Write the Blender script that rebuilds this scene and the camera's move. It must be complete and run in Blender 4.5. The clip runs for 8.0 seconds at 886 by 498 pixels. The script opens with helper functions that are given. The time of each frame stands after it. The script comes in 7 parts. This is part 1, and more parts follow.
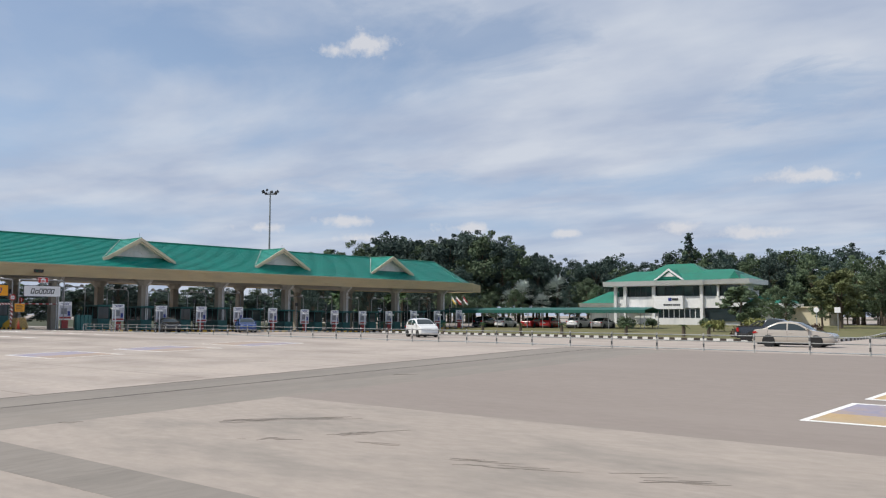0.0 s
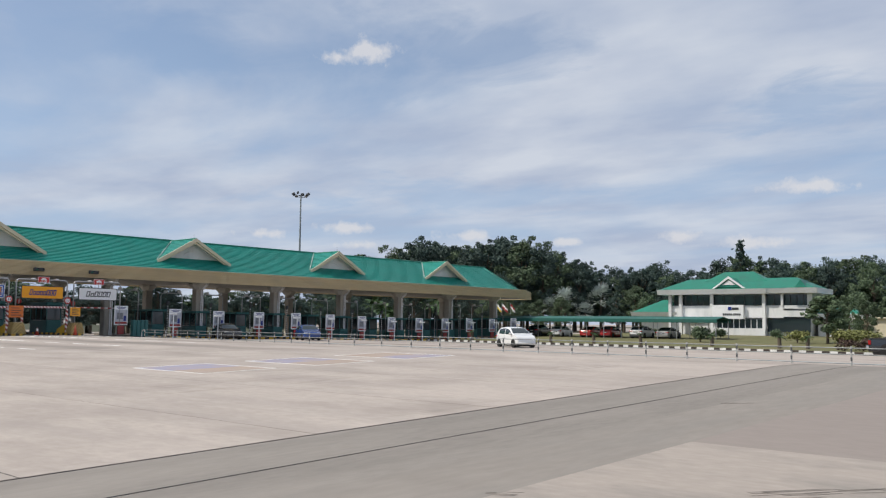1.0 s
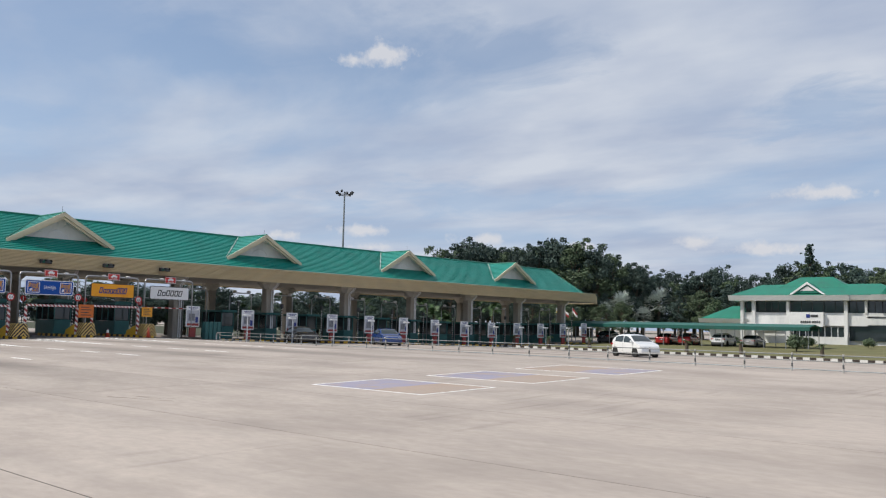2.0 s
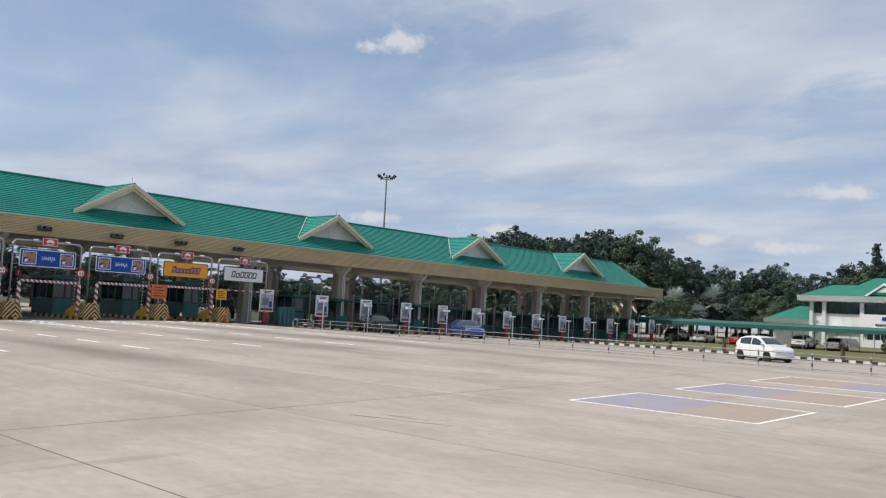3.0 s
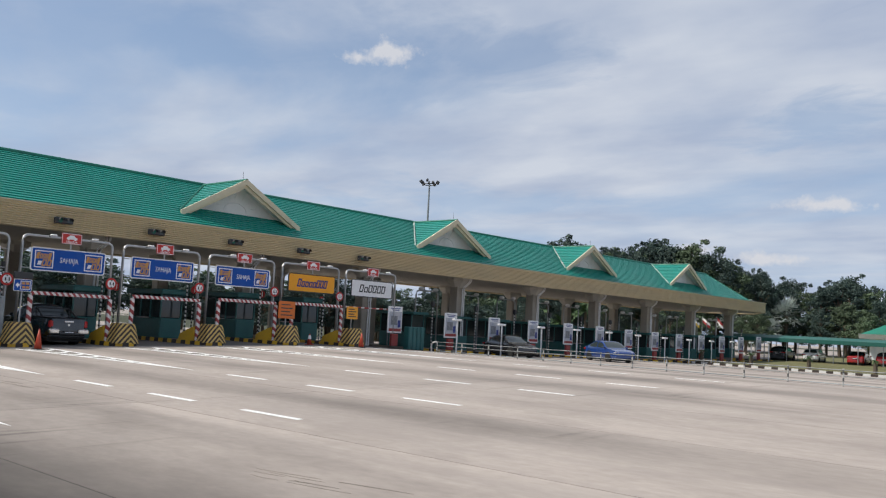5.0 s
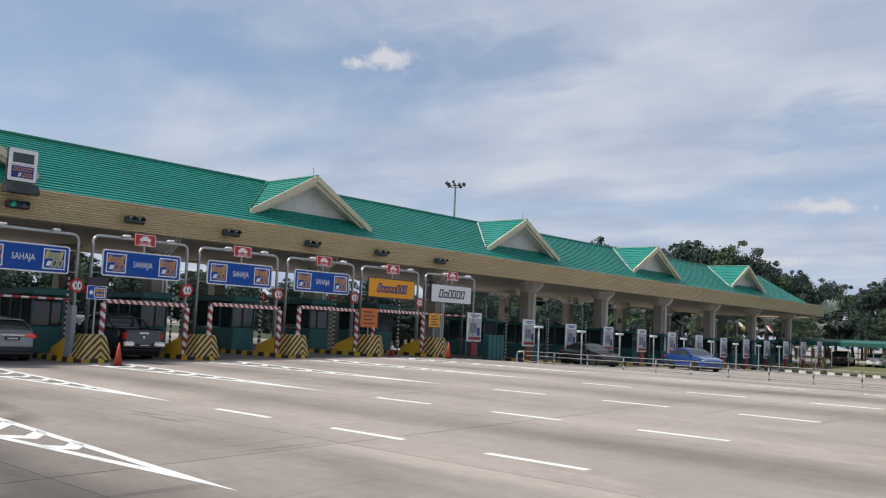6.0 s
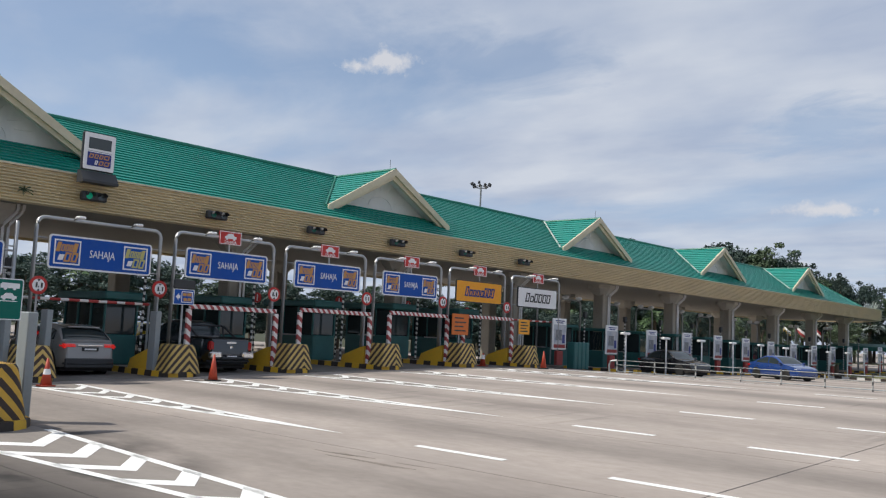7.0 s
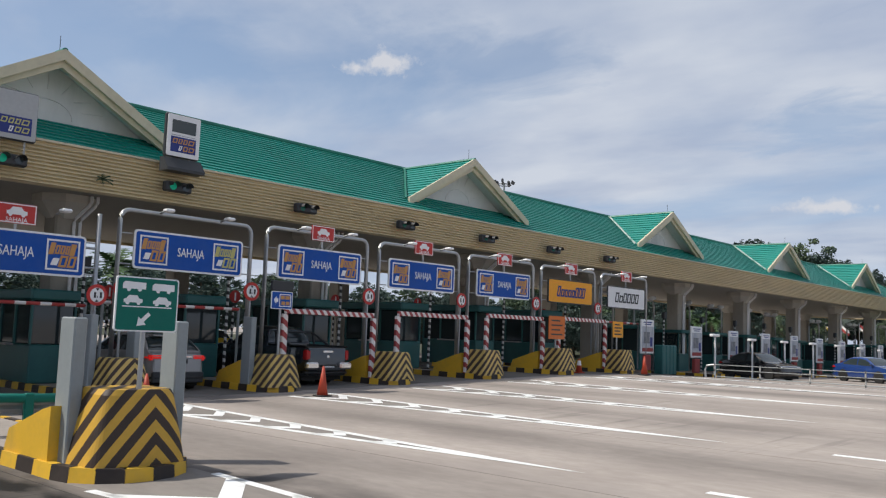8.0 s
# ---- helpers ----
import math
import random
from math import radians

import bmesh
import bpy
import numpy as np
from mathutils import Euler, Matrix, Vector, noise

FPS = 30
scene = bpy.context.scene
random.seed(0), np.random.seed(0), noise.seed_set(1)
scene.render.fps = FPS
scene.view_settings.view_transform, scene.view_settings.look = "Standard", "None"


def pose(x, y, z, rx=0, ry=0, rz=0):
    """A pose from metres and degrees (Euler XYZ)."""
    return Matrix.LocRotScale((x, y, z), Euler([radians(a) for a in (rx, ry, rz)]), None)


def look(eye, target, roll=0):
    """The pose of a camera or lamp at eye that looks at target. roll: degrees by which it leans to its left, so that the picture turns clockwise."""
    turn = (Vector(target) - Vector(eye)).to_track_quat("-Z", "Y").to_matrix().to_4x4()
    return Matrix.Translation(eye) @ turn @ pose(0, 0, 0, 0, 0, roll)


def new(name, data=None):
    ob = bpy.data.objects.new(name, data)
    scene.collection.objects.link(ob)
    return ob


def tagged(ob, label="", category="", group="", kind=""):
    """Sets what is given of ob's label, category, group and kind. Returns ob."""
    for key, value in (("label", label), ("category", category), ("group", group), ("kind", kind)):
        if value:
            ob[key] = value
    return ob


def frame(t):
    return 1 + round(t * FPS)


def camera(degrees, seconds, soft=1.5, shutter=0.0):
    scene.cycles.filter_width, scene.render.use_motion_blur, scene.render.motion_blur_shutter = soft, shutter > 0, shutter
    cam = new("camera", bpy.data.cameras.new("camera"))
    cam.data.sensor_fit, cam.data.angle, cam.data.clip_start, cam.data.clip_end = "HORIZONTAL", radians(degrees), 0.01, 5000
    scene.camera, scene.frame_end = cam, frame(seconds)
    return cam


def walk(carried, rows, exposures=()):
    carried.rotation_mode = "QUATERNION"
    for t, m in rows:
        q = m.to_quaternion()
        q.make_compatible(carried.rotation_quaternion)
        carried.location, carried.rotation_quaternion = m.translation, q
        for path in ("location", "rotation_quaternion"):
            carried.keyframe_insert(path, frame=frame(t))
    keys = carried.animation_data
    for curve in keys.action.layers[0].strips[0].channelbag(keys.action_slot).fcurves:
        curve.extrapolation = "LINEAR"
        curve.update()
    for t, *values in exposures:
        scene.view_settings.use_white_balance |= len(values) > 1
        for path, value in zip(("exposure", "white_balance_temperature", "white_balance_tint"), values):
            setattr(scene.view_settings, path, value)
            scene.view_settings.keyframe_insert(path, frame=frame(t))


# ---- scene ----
# The camera: carried in a vehicle that rolls towards the toll plaza along -x.
cam = camera(53.58, 8.0, soft=1.2)
PATH = [  # seconds, x, y, z, yaw, pitch, roll
    (0.0, 2.729, 6.928, 1.839, 41.347, 4.321, 0.144),
    (0.5, -1.940, 6.616, 1.869, 41.371, 4.806, 0.432),
    (1.0, -6.357, 6.330, 1.845, 41.382, 4.805, 0.623),
    (2.5, -19.631, 6.386, 1.887, 43.075, 4.837, 1.915),
    (3.0, -23.610, 6.212, 1.875, 43.015, 4.250, 3.073),
    (3.5, -27.567, 6.178, 1.881, 42.201, 4.107, 3.004),
    (4.0, -31.351, 6.190, 1.985, 42.221, 4.841, 3.051),
    (5.5, -41.637, 6.201, 1.913, 42.159, 5.075, 2.989),
    (6.0, -44.752, 6.195, 1.895, 42.230, 5.315, 2.653),
    (6.5, -47.816, 6.228, 1.901, 42.215, 5.363, 2.910),
    (7.0, -50.590, 6.181, 1.909, 42.257, 5.510, 2.666),
    (7.5, -53.261, 6.176, 1.921, 42.245, 5.360, 2.717),
    (8.0, -55.702, 6.227, 1.908, 42.300, 5.563, 2.131),
]
walk(cam, [(t, pose(x, y, z, 90 + pitch, 0, yaw) @ pose(0, 0, 0, 0, 0, roll)) for t, x, y, z, yaw, pitch, roll in PATH])

# ---- light: a high, slightly hazy tropical sun behind the plaza, streaky cloud ----
SUN_DIR = Vector((-0.44, -0.47, 0.80)).normalized()
sun = new("sun", bpy.data.lights.new("sun", "SUN"))
sun.data.energy, sun.data.angle, sun.data.color = 3.9, radians(0.6), (1.0, 0.95, 0.86)
sun.matrix_world = look(SUN_DIR * 200, (0, 0, 0))

world = bpy.data.worlds.new("sky")
scene.world = world
world.use_nodes = True
wt = world.node_tree
wt.nodes.clear()


def wn(kind, **kw):
    n = wt.nodes.new(kind)
    for k, v in kw.items():
        n.inputs[k].default_value = v
    return n


def wl(a, i, b, j):
    wt.links.new(a.outputs[i], b.inputs[j])


def wmath(op, a=None, b=None, clamp=False):
    n = wt.nodes.new("ShaderNodeMath")
    n.operation, n.use_clamp = op, clamp
    for i, v in enumerate((a, b)):
        if v is None:
            continue
        if isinstance(v, (int, float)):
            n.inputs[i].default_value = v
        else:
            wt.links.new(v, n.inputs[i])
    return n.outputs[0]


def wramp(fac, stops):
    n = wt.nodes.new("ShaderNodeValToRGB")
    while len(n.color_ramp.elements) < len(stops):
        n.color_ramp.elements.new(0.5)
    for e, (p, c) in zip(n.color_ramp.elements, stops):
        e.position, e.color = p, (c, c, c, 1) if isinstance(c, (int, float)) else (*c, 1)
    wt.links.new(fac, n.inputs[0])
    return n.outputs[0]


sky = wt.nodes.new("ShaderNodeTexSky")
sky.sky_type, sky.sun_disc = "NISHITA", False
sky.sun_elevation = math.asin(SUN_DIR.z)
sky.sun_rotation = math.atan2(SUN_DIR.x, SUN_DIR.y)
sky.air_density, sky.dust_density, sky.ozone_density = 1.0, 1.2, 1.5
coord = wn("ShaderNodeTexCoord")
sep = wn("ShaderNodeSeparateXYZ")
wl(coord, "Generated", sep, 0)
up = wmath("MAXIMUM", sep.outputs[2], 0.03)
flat = wn("ShaderNodeCombineXYZ")
wt.links.new(wmath("DIVIDE", sep.outputs[0], wmath("ADD", up, 0.10)), flat.inputs[0])
wt.links.new(wmath("DIVIDE", sep.outputs[1], wmath("ADD", up, 0.10)), flat.inputs[1])
# high streaky veil
turn = wn("ShaderNodeMapping")
turn.inputs["Rotation"].default_value = (0, 0, radians(60))
turn.inputs["Scale"].default_value = (0.8, 1.25, 1)
wl(flat, 0, turn, 0)
veil = wn("ShaderNodeTexNoise", Scale=0.62, Detail=8.0, Roughness=0.55, Distortion=0.35)
wl(turn, 0, veil, "Vector")
veil_fac = wramp(veil.outputs["Fac"], [(0.36, 0.20), (0.48, 0.72), (0.60, 0.98)])
# small fair-weather puffs, torn at the edges
torn = wn("ShaderNodeTexNoise", Scale=38.0, Detail=8.0, Roughness=0.62)
wl(coord, "Generated", torn, "Vector")
def lobe(centre, wide, tall, rag, reach, gain):
    """Weight round one direction of the sky, ragged by the noise."""
    off = wn("ShaderNodeVectorMath")
    off.operation = "SUBTRACT"
    wl(coord, "Generated", off, 0)
    off.inputs[1].default_value = centre
    sc = wn("ShaderNodeVectorMath")
    sc.operation = "MULTIPLY"
    wl(off, 0, sc, 0)
    sc.inputs[1].default_value = (1 / wide, 1 / wide, 1 / tall)
    ln = wn("ShaderNodeVectorMath")
    ln.operation = "LENGTH"
    wl(sc, 0, ln, 0)
    d = wmath("ADD", ln.outputs["Value"], rag)
    return wmath("MULTIPLY", wmath("SUBTRACT", reach, d, True), gain, True)


# where the veil opens on blue
streaks = wn("ShaderNodeTexNoise", Scale=2.6, Detail=7.0, Roughness=0.6, Distortion=0.5)
wl(turn, 0, streaks, "Vector")
rag_open = wmath("MULTIPLY", wmath("SUBTRACT", streaks.outputs["Fac"], 0.5), 4.6)
open_fac = None
for c, wide, tall in (((-0.623, 0.720, 0.306), 0.122, 0.035), ((-0.804, 0.518, 0.293), 0.097, 0.029), ((-0.661, 0.737, 0.143), 0.174, 0.017), ((-0.316, 0.921, 0.228), 0.071, 0.026), ((-0.912, 0.355, 0.205), 0.058, 0.012), ((0.3, 0.85, 0.4), 0.3, 0.12), ((0.6, -0.6, 0.5), 0.4, 0.2)):
    f = lobe(c, wide, tall, rag_open, 1.3, 0.7)
    open_fac = f if open_fac is None else wmath("MAXIMUM", open_fac, f)
veil_fac = wmath("MULTIPLY", veil_fac, wmath("SUBTRACT", 1.0, wmath("MULTIPLY", open_fac, 0.78)))
rag_puff = wmath("MULTIPLY", wmath("SUBTRACT", torn.outputs["Fac"], 0.5), 4.4)
puff_fac = None
for (px, py, pz), wide, tall in (((-0.694, 0.655, 0.299), 0.0300, 0.0100), ((-0.716, 0.636, 0.2915), 0.0190, 0.0060), ((-0.435, 0.895, 0.098), 0.0170, 0.0055), ((-0.375, 0.923, 0.089), 0.0360, 0.0060), ((-0.315, 0.938, 0.147), 0.0320, 0.0060), ((-0.643, 0.759, 0.100), 0.0235, 0.0055), ((-0.731, 0.674, 0.106), 0.0270, 0.0050), ((-0.795, 0.599, 0.097), 0.0220, 0.0045), ((-0.729, 0.679, 0.087), 0.0155, 0.0045), ((-0.545, 0.833, 0.092), 0.0120, 0.0035), ((-0.45, -0.85, 0.25), 0.06, 0.02), ((0.8, 0.5, 0.22), 0.06, 0.02)):
    f = lobe((px, py, pz), wide, tall, rag_puff, 1.35, 1.0)
    puff_fac = f if puff_fac is None else wmath("MAXIMUM", puff_fac, f)
puff_fac = wmath("MULTIPLY", puff_fac, 0.8)
haze = wramp(sep.outputs[2], [(0.0, 0.80), (0.10, 0.62), (0.28, 0.16), (0.55, 0.06)])
shade = wn("ShaderNodeTexNoise", Scale=1.6, Detail=5.0, Roughness=0.5)
wl(turn, 0, shade, "Vector")
cloud_col = wn("ShaderNodeMix")
cloud_col.data_type = "RGBA"
cloud_col.inputs["A"].default_value = (0.445, 0.515, 0.660, 1)
cloud_col.inputs["B"].default_value = (0.645, 0.692, 0.780, 1)
wt.links.new(wramp(shade.outputs["Fac"], [(0.36, 0.0), (0.64, 1.0)]), cloud_col.inputs["Factor"])
sky_gain = wn("ShaderNodeVectorMath")
sky_gain.operation = "SCALE"
sky_gain.inputs["Scale"].default_value = 0.125
wl(sky, 0, sky_gain, 0)
m1 = wn("ShaderNodeMix")
m1.data_type = "RGBA"
m1.inputs["B"].default_value = (0.37, 0.505, 0.77, 1)
wl(sky_gain, 0, m1, "A")
wt.links.new(haze, m1.inputs["Factor"])
m2 = wn("ShaderNodeMix")
m2.data_type = "RGBA"
wl(m1, "Result", m2, "A")
wl(cloud_col, "Result", m2, "B")
wt.links.new(veil_fac, m2.inputs["Factor"])
m3 = wn("ShaderNodeMix")
m3.data_type = "RGBA"
m3.inputs["B"].default_value = (0.74, 0.74, 0.77, 1)
wl(m2, "Result", m3, "A")
wt.links.new(puff_fac, m3.inputs["Factor"])
back = wn("ShaderNodeBackground", Strength=0.95)
wl(m3, "Result", back, 0)
out = wn("ShaderNodeOutputWorld")
wl(back, 0, out, 0)

# ---- materials ----
MATS = {}


def mat(name, col, rough=0.6, metal=0.0, var=0.12, scale=3.0, grain=0.06, bump=0.0, rand=0.0, spec=0.4, dirt=None, dirt_amt=0.0, dirt_scale=0.6, coat=0.0, island=0.0, stretch=None, streak=None):
    """A surface with variation at two scales, dirt patches and fine relief."""
    m = bpy.data.materials.new(name)
    m.use_nodes = True
    t = m.node_tree
    b = t.nodes["Principled BSDF"]
    b.inputs["Roughness"].default_value, b.inputs["Metallic"].default_value = rough, metal
    b.inputs["Specular IOR Level"].default_value = spec
    b.inputs["Coat Weight"].default_value = coat
    tc = t.nodes.new("ShaderNodeTexCoord")
    src = tc.outputs["Object"]
    if stretch:
        mp = t.nodes.new("ShaderNodeMapping")
        mp.inputs["Scale"].default_value = stretch
        t.links.new(src, mp.inputs[0])
        src = mp.outputs[0]

    def noise(s, det=4.0, r=0.55):
        n = t.nodes.new("ShaderNodeTexNoise")
        n.inputs["Scale"].default_value, n.inputs["Detail"].default_value, n.inputs["Roughness"].default_value = s, det, r
        t.links.new(src, n.inputs["Vector"])
        return n.outputs["Fac"]

    def math_(op, a, c):
        n = t.nodes.new("ShaderNodeMath")
        n.operation = op
        for i, v in enumerate((a, c)):
            if isinstance(v, (int, float)):
                n.inputs[i].default_value = v
            else:
                t.links.new(v, n.inputs[i])
        return n.outputs[0]

    big, fine = noise(scale * 0.18), noise(scale * 6, 3.0, 0.6)
    value = math_("ADD", math_("MULTIPLY", math_("SUBTRACT", big, 0.5), var * 3.2), math_("MULTIPLY", math_("SUBTRACT", fine, 0.5), grain * 3.2))
    if rand:
        oi = t.nodes.new("ShaderNodeObjectInfo")
        value = math_("ADD", value, math_("MULTIPLY", math_("SUBTRACT", oi.outputs["Random"], 0.5), rand * 2))
    if island:
        ge = t.nodes.new("ShaderNodeNewGeometry")
        value = math_("ADD", value, math_("MULTIPLY", math_("SUBTRACT", ge.outputs["Random Per Island"], 0.5), island * 2))
    mul = t.nodes.new("ShaderNodeVectorMath")
    mul.operation = "SCALE"
    mul.inputs[0].default_value = col
    t.links.new(math_("MAXIMUM", math_("ADD", value, 1.0), 0.15), mul.inputs["Scale"])
    colour = mul.outputs[0]
    if dirt:
        r = t.nodes.new("ShaderNodeValToRGB")
        r.color_ramp.elements[0].position, r.color_ramp.elements[1].position = 0.45, 0.72
        r.color_ramp.elements[0].color, r.color_ramp.elements[1].color = (0, 0, 0, 1), (dirt_amt, dirt_amt, dirt_amt, 1)
        t.links.new(noise(dirt_scale, 6.0, 0.62), r.inputs[0])
        mx = t.nodes.new("ShaderNodeMix")
        mx.data_type = "RGBA"
        mx.inputs["B"].default_value = (*dirt, 1)
        t.links.new(r.outputs[0], mx.inputs["Factor"])
        t.links.new(colour, mx.inputs["A"])
        colour = mx.outputs["Result"]
    if streak:  # long tyre-worn streaks
        mp2 = t.nodes.new("ShaderNodeMapping")
        mp2.inputs["Scale"].default_value = (0.07, 0.75, 1) if stretch[0] < 1 else (0.85, 0.05, 1)
        t.links.new(tc.outputs["Object"], mp2.inputs[0])
        n2 = t.nodes.new("ShaderNodeTexNoise")
        n2.inputs["Scale"].default_value, n2.inputs["Detail"].default_value, n2.inputs["Roughness"].default_value = 1.0, 7.0, 0.6
        t.links.new(mp2.outputs[0], n2.inputs["Vector"])
        r2 = t.nodes.new("ShaderNodeValToRGB")
        r2.color_ramp.elements[0].position, r2.color_ramp.elements[1].position = 0.47, 0.66
        r2.color_ramp.elements[0].color, r2.color_ramp.elements[1].color = (0, 0, 0, 1), (0.42, 0.42, 0.42, 1)
        t.links.new(n2.outputs["Fac"], r2.inputs[0])
        mx2 = t.nodes.new("ShaderNodeMix")
        mx2.data_type = "RGBA"
        mx2.inputs["B"].default_value = (*streak, 1)
        t.links.new(r2.outputs[0], mx2.inputs["Factor"])
        t.links.new(colour, mx2.inputs["A"])
        colour = mx2.outputs["Result"]
    t.links.new(colour, b.inputs["Base Color"])
    if bump:
        bp = t.nodes.new("ShaderNodeBump")
        bp.inputs["Strength"].default_value, bp.inputs["Distance"].default_value = min(1.0, bump), 0.02
        t.links.new(fine, bp.inputs["Height"])
        t.links.new(bp.outputs[0], b.inputs["Normal"])
    MATS[name] = m
    return m


def glow(name, col, strength):
    m = mat(name, col, 0.4)
    b = m.node_tree.nodes["Principled BSDF"]
    b.inputs["Emission Color"].default_value, b.inputs["Emission Strength"].default_value = (*col, 1), strength
    return m


CONCRETE = mat("concrete_road", (0.405, 0.350, 0.308), 0.85, var=0.10, scale=1.0, grain=0.13, bump=0.35, rand=0.06, dirt=(0.25, 0.213, 0.187), dirt_amt=0.74, dirt_scale=0.42, stretch=(0.55, 1, 1), streak=(0.30, 0.262, 0.235))
# stained lane concrete, its base darkened to carry the shade under the canopy
LANE_DARK = mat("oil_stained_shaded_concrete", (0.20, 0.182, 0.163), 0.8, var=0.15, scale=1.0, grain=0.1, bump=0.3, dirt=(0.07, 0.065, 0.06), dirt_amt=0.7, dirt_scale=0.5, stretch=(0.35, 1, 1))
ASPHALT = mat("grey_asphalt", (0.232, 0.207, 0.182), 0.85, var=0.12, scale=1.4, grain=0.14, bump=0.4, dirt=(0.29, 0.257, 0.226), dirt_amt=0.6, dirt_scale=0.5, stretch=(1, 0.3, 1), streak=(0.175, 0.157, 0.138))
ASPHALT_PALE = mat("grey_strip_asphalt", (0.248, 0.220, 0.193), 0.9, var=0.12, scale=0.8, grain=0.12, bump=0.3, dirt=(0.20, 0.19, 0.175), dirt_amt=0.6, dirt_scale=0.5, stretch=(1, 0.3, 1))
BROWN = mat("brown_worn_asphalt", (0.262, 0.222, 0.197), 0.85, var=0.06, scale=0.9, grain=0.08, bump=0.35, dirt=(0.22, 0.185, 0.165), dirt_amt=0.5, dirt_scale=0.12, stretch=(0.5, 1, 1), streak=(0.285, 0.242, 0.215))
PATCH = mat("worn_concrete_patch", (0.345, 0.298, 0.26), 0.9, var=0.1, scale=1.1, grain=0.12, bump=0.45, dirt=(0.20, 0.185, 0.165), dirt_amt=0.7, dirt_scale=0.8, stretch=(0.5, 1, 1))
JOINT = mat("joint_sealant", (0.06, 0.056, 0.052), 0.9, var=0.25, scale=3)
WHITE_LINE = mat("road_paint_white", (0.84, 0.84, 0.82), 0.7, var=0.05, scale=4, grain=0.07, dirt=(0.50, 0.48, 0.45), dirt_amt=0.4, dirt_scale=2.5)
BLUE_LINE = mat("road_paint_blue_grey", (0.285, 0.27, 0.345), 0.8, var=0.12, scale=2, grain=0.12, dirt=(0.40, 0.30, 0.205), dirt_amt=0.85, dirt_scale=1.5)
BROWN_LINE = mat("road_paint_terracotta", (0.36, 0.28, 0.225), 0.8, var=0.12, scale=2, grain=0.12, dirt=(0.34, 0.30, 0.27), dirt_amt=0.7, dirt_scale=0.9)
YELLOW_LINE = mat("road_paint_ochre", (0.46, 0.33, 0.18), 0.8, var=0.12, scale=2, grain=0.12, dirt=(0.36, 0.32, 0.28), dirt_amt=0.7, dirt_scale=0.9)
GRASS = mat("grass", (0.125, 0.125, 0.052), 0.95, var=0.2, scale=2.0, grain=0.25, bump=0.8, dirt=(0.22, 0.18, 0.09), dirt_amt=0.6, dirt_scale=0.15)
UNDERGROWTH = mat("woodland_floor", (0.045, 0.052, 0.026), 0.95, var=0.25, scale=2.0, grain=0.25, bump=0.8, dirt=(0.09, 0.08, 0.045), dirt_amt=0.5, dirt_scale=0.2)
ROOF = mat("green_roof_tile", (0.013, 0.262, 0.208), 0.40, var=0.08, scale=1.2, grain=0.08, rand=0.03, spec=0.5, island=0.03, dirt=(0.02, 0.17, 0.125), dirt_amt=0.45, dirt_scale=0.5)
VALLEY = mat("weathered_valley_lining", (0.42, 0.47, 0.44), 0.7, var=0.2, scale=2, dirt=(0.02, 0.20, 0.15), dirt_amt=1.0, dirt_scale=1.6)
ROOF_DARK = mat("green_roof_sheet", (0.012, 0.18, 0.12), 0.45, var=0.12, scale=1.2, grain=0.06, dirt=(0.03, 0.10, 0.08), dirt_amt=0.5)
CREAM = mat("cream_metal_cladding", (0.66, 0.55, 0.34), 0.45, var=0.05, scale=1.0, grain=0.03, rand=0.03, dirt=(0.42, 0.36, 0.24), dirt_amt=0.35, dirt_scale=0.8, stretch=(1, 0.5, 3))
CREAM_TRIM = mat("cream_painted_trim", (0.62, 0.55, 0.40), 0.5, var=0.06, scale=1.0, dirt=(0.40, 0.36, 0.27), dirt_amt=0.4, dirt_scale=1.4)
WHITE_WALL = mat("white_render", (0.70, 0.70, 0.69), 0.8, var=0.06, scale=1.0, grain=0.03, bump=0.1, dirt=(0.46, 0.48, 0.48), dirt_amt=0.6, dirt_scale=0.7, stretch=(1, 1, 0.3))
CAPITAL = mat("pale_column_head", (0.50, 0.48, 0.43), 0.75, var=0.08, scale=1.0, dirt=(0.36, 0.33, 0.28), dirt_amt=0.5, dirt_scale=0.9)
SOFFIT = mat("soffit_panels", (0.35, 0.333, 0.30), 0.7, var=0.06, scale=0.8)
COLUMN = mat("column_render", (0.37, 0.34, 0.285), 0.8, var=0.1, scale=1.0, grain=0.05, dirt=(0.19, 0.165, 0.13), dirt_amt=0.5, dirt_scale=0.9, stretch=(1, 1, 0.4))
STEEL = mat("galvanised_steel", (0.40, 0.41, 0.42), 0.45, metal=0.7, var=0.08, scale=4)
GREY_POLE = mat("grey_painted_steel", (0.27, 0.30, 0.31), 0.5, var=0.08, scale=2, dirt=(0.17, 0.17, 0.16), dirt_amt=0.4)
DARK = mat("dark_metal", (0.042, 0.044, 0.047), 0.5, var=0.15, scale=3)
BLACK = mat("black_rubber", (0.018, 0.018, 0.018), 0.75, var=0.15, scale=5)
TEAL = mat("teal_booth_panel", (0.030, 0.135, 0.130), 0.4, var=0.08, scale=2, dirt=(0.02, 0.07, 0.065), dirt_amt=0.5)
GLASS_DARK = mat("tinted_glass", (0.030, 0.042, 0.045), 0.06, var=0.0, grain=0.0, spec=0.7)
YELLOW = mat("yellow_hazard_paint", (0.72, 0.43, 0.035), 0.55, var=0.07, scale=2, grain=0.04, dirt=(0.40, 0.26, 0.07), dirt_amt=0.5, dirt_scale=1.6)
HAZ_BLACK = mat("black_hazard_paint", (0.035, 0.026, 0.022), 0.6, var=0.15, scale=2, dirt=(0.09, 0.07, 0.055), dirt_amt=0.5, dirt_scale=1.6)
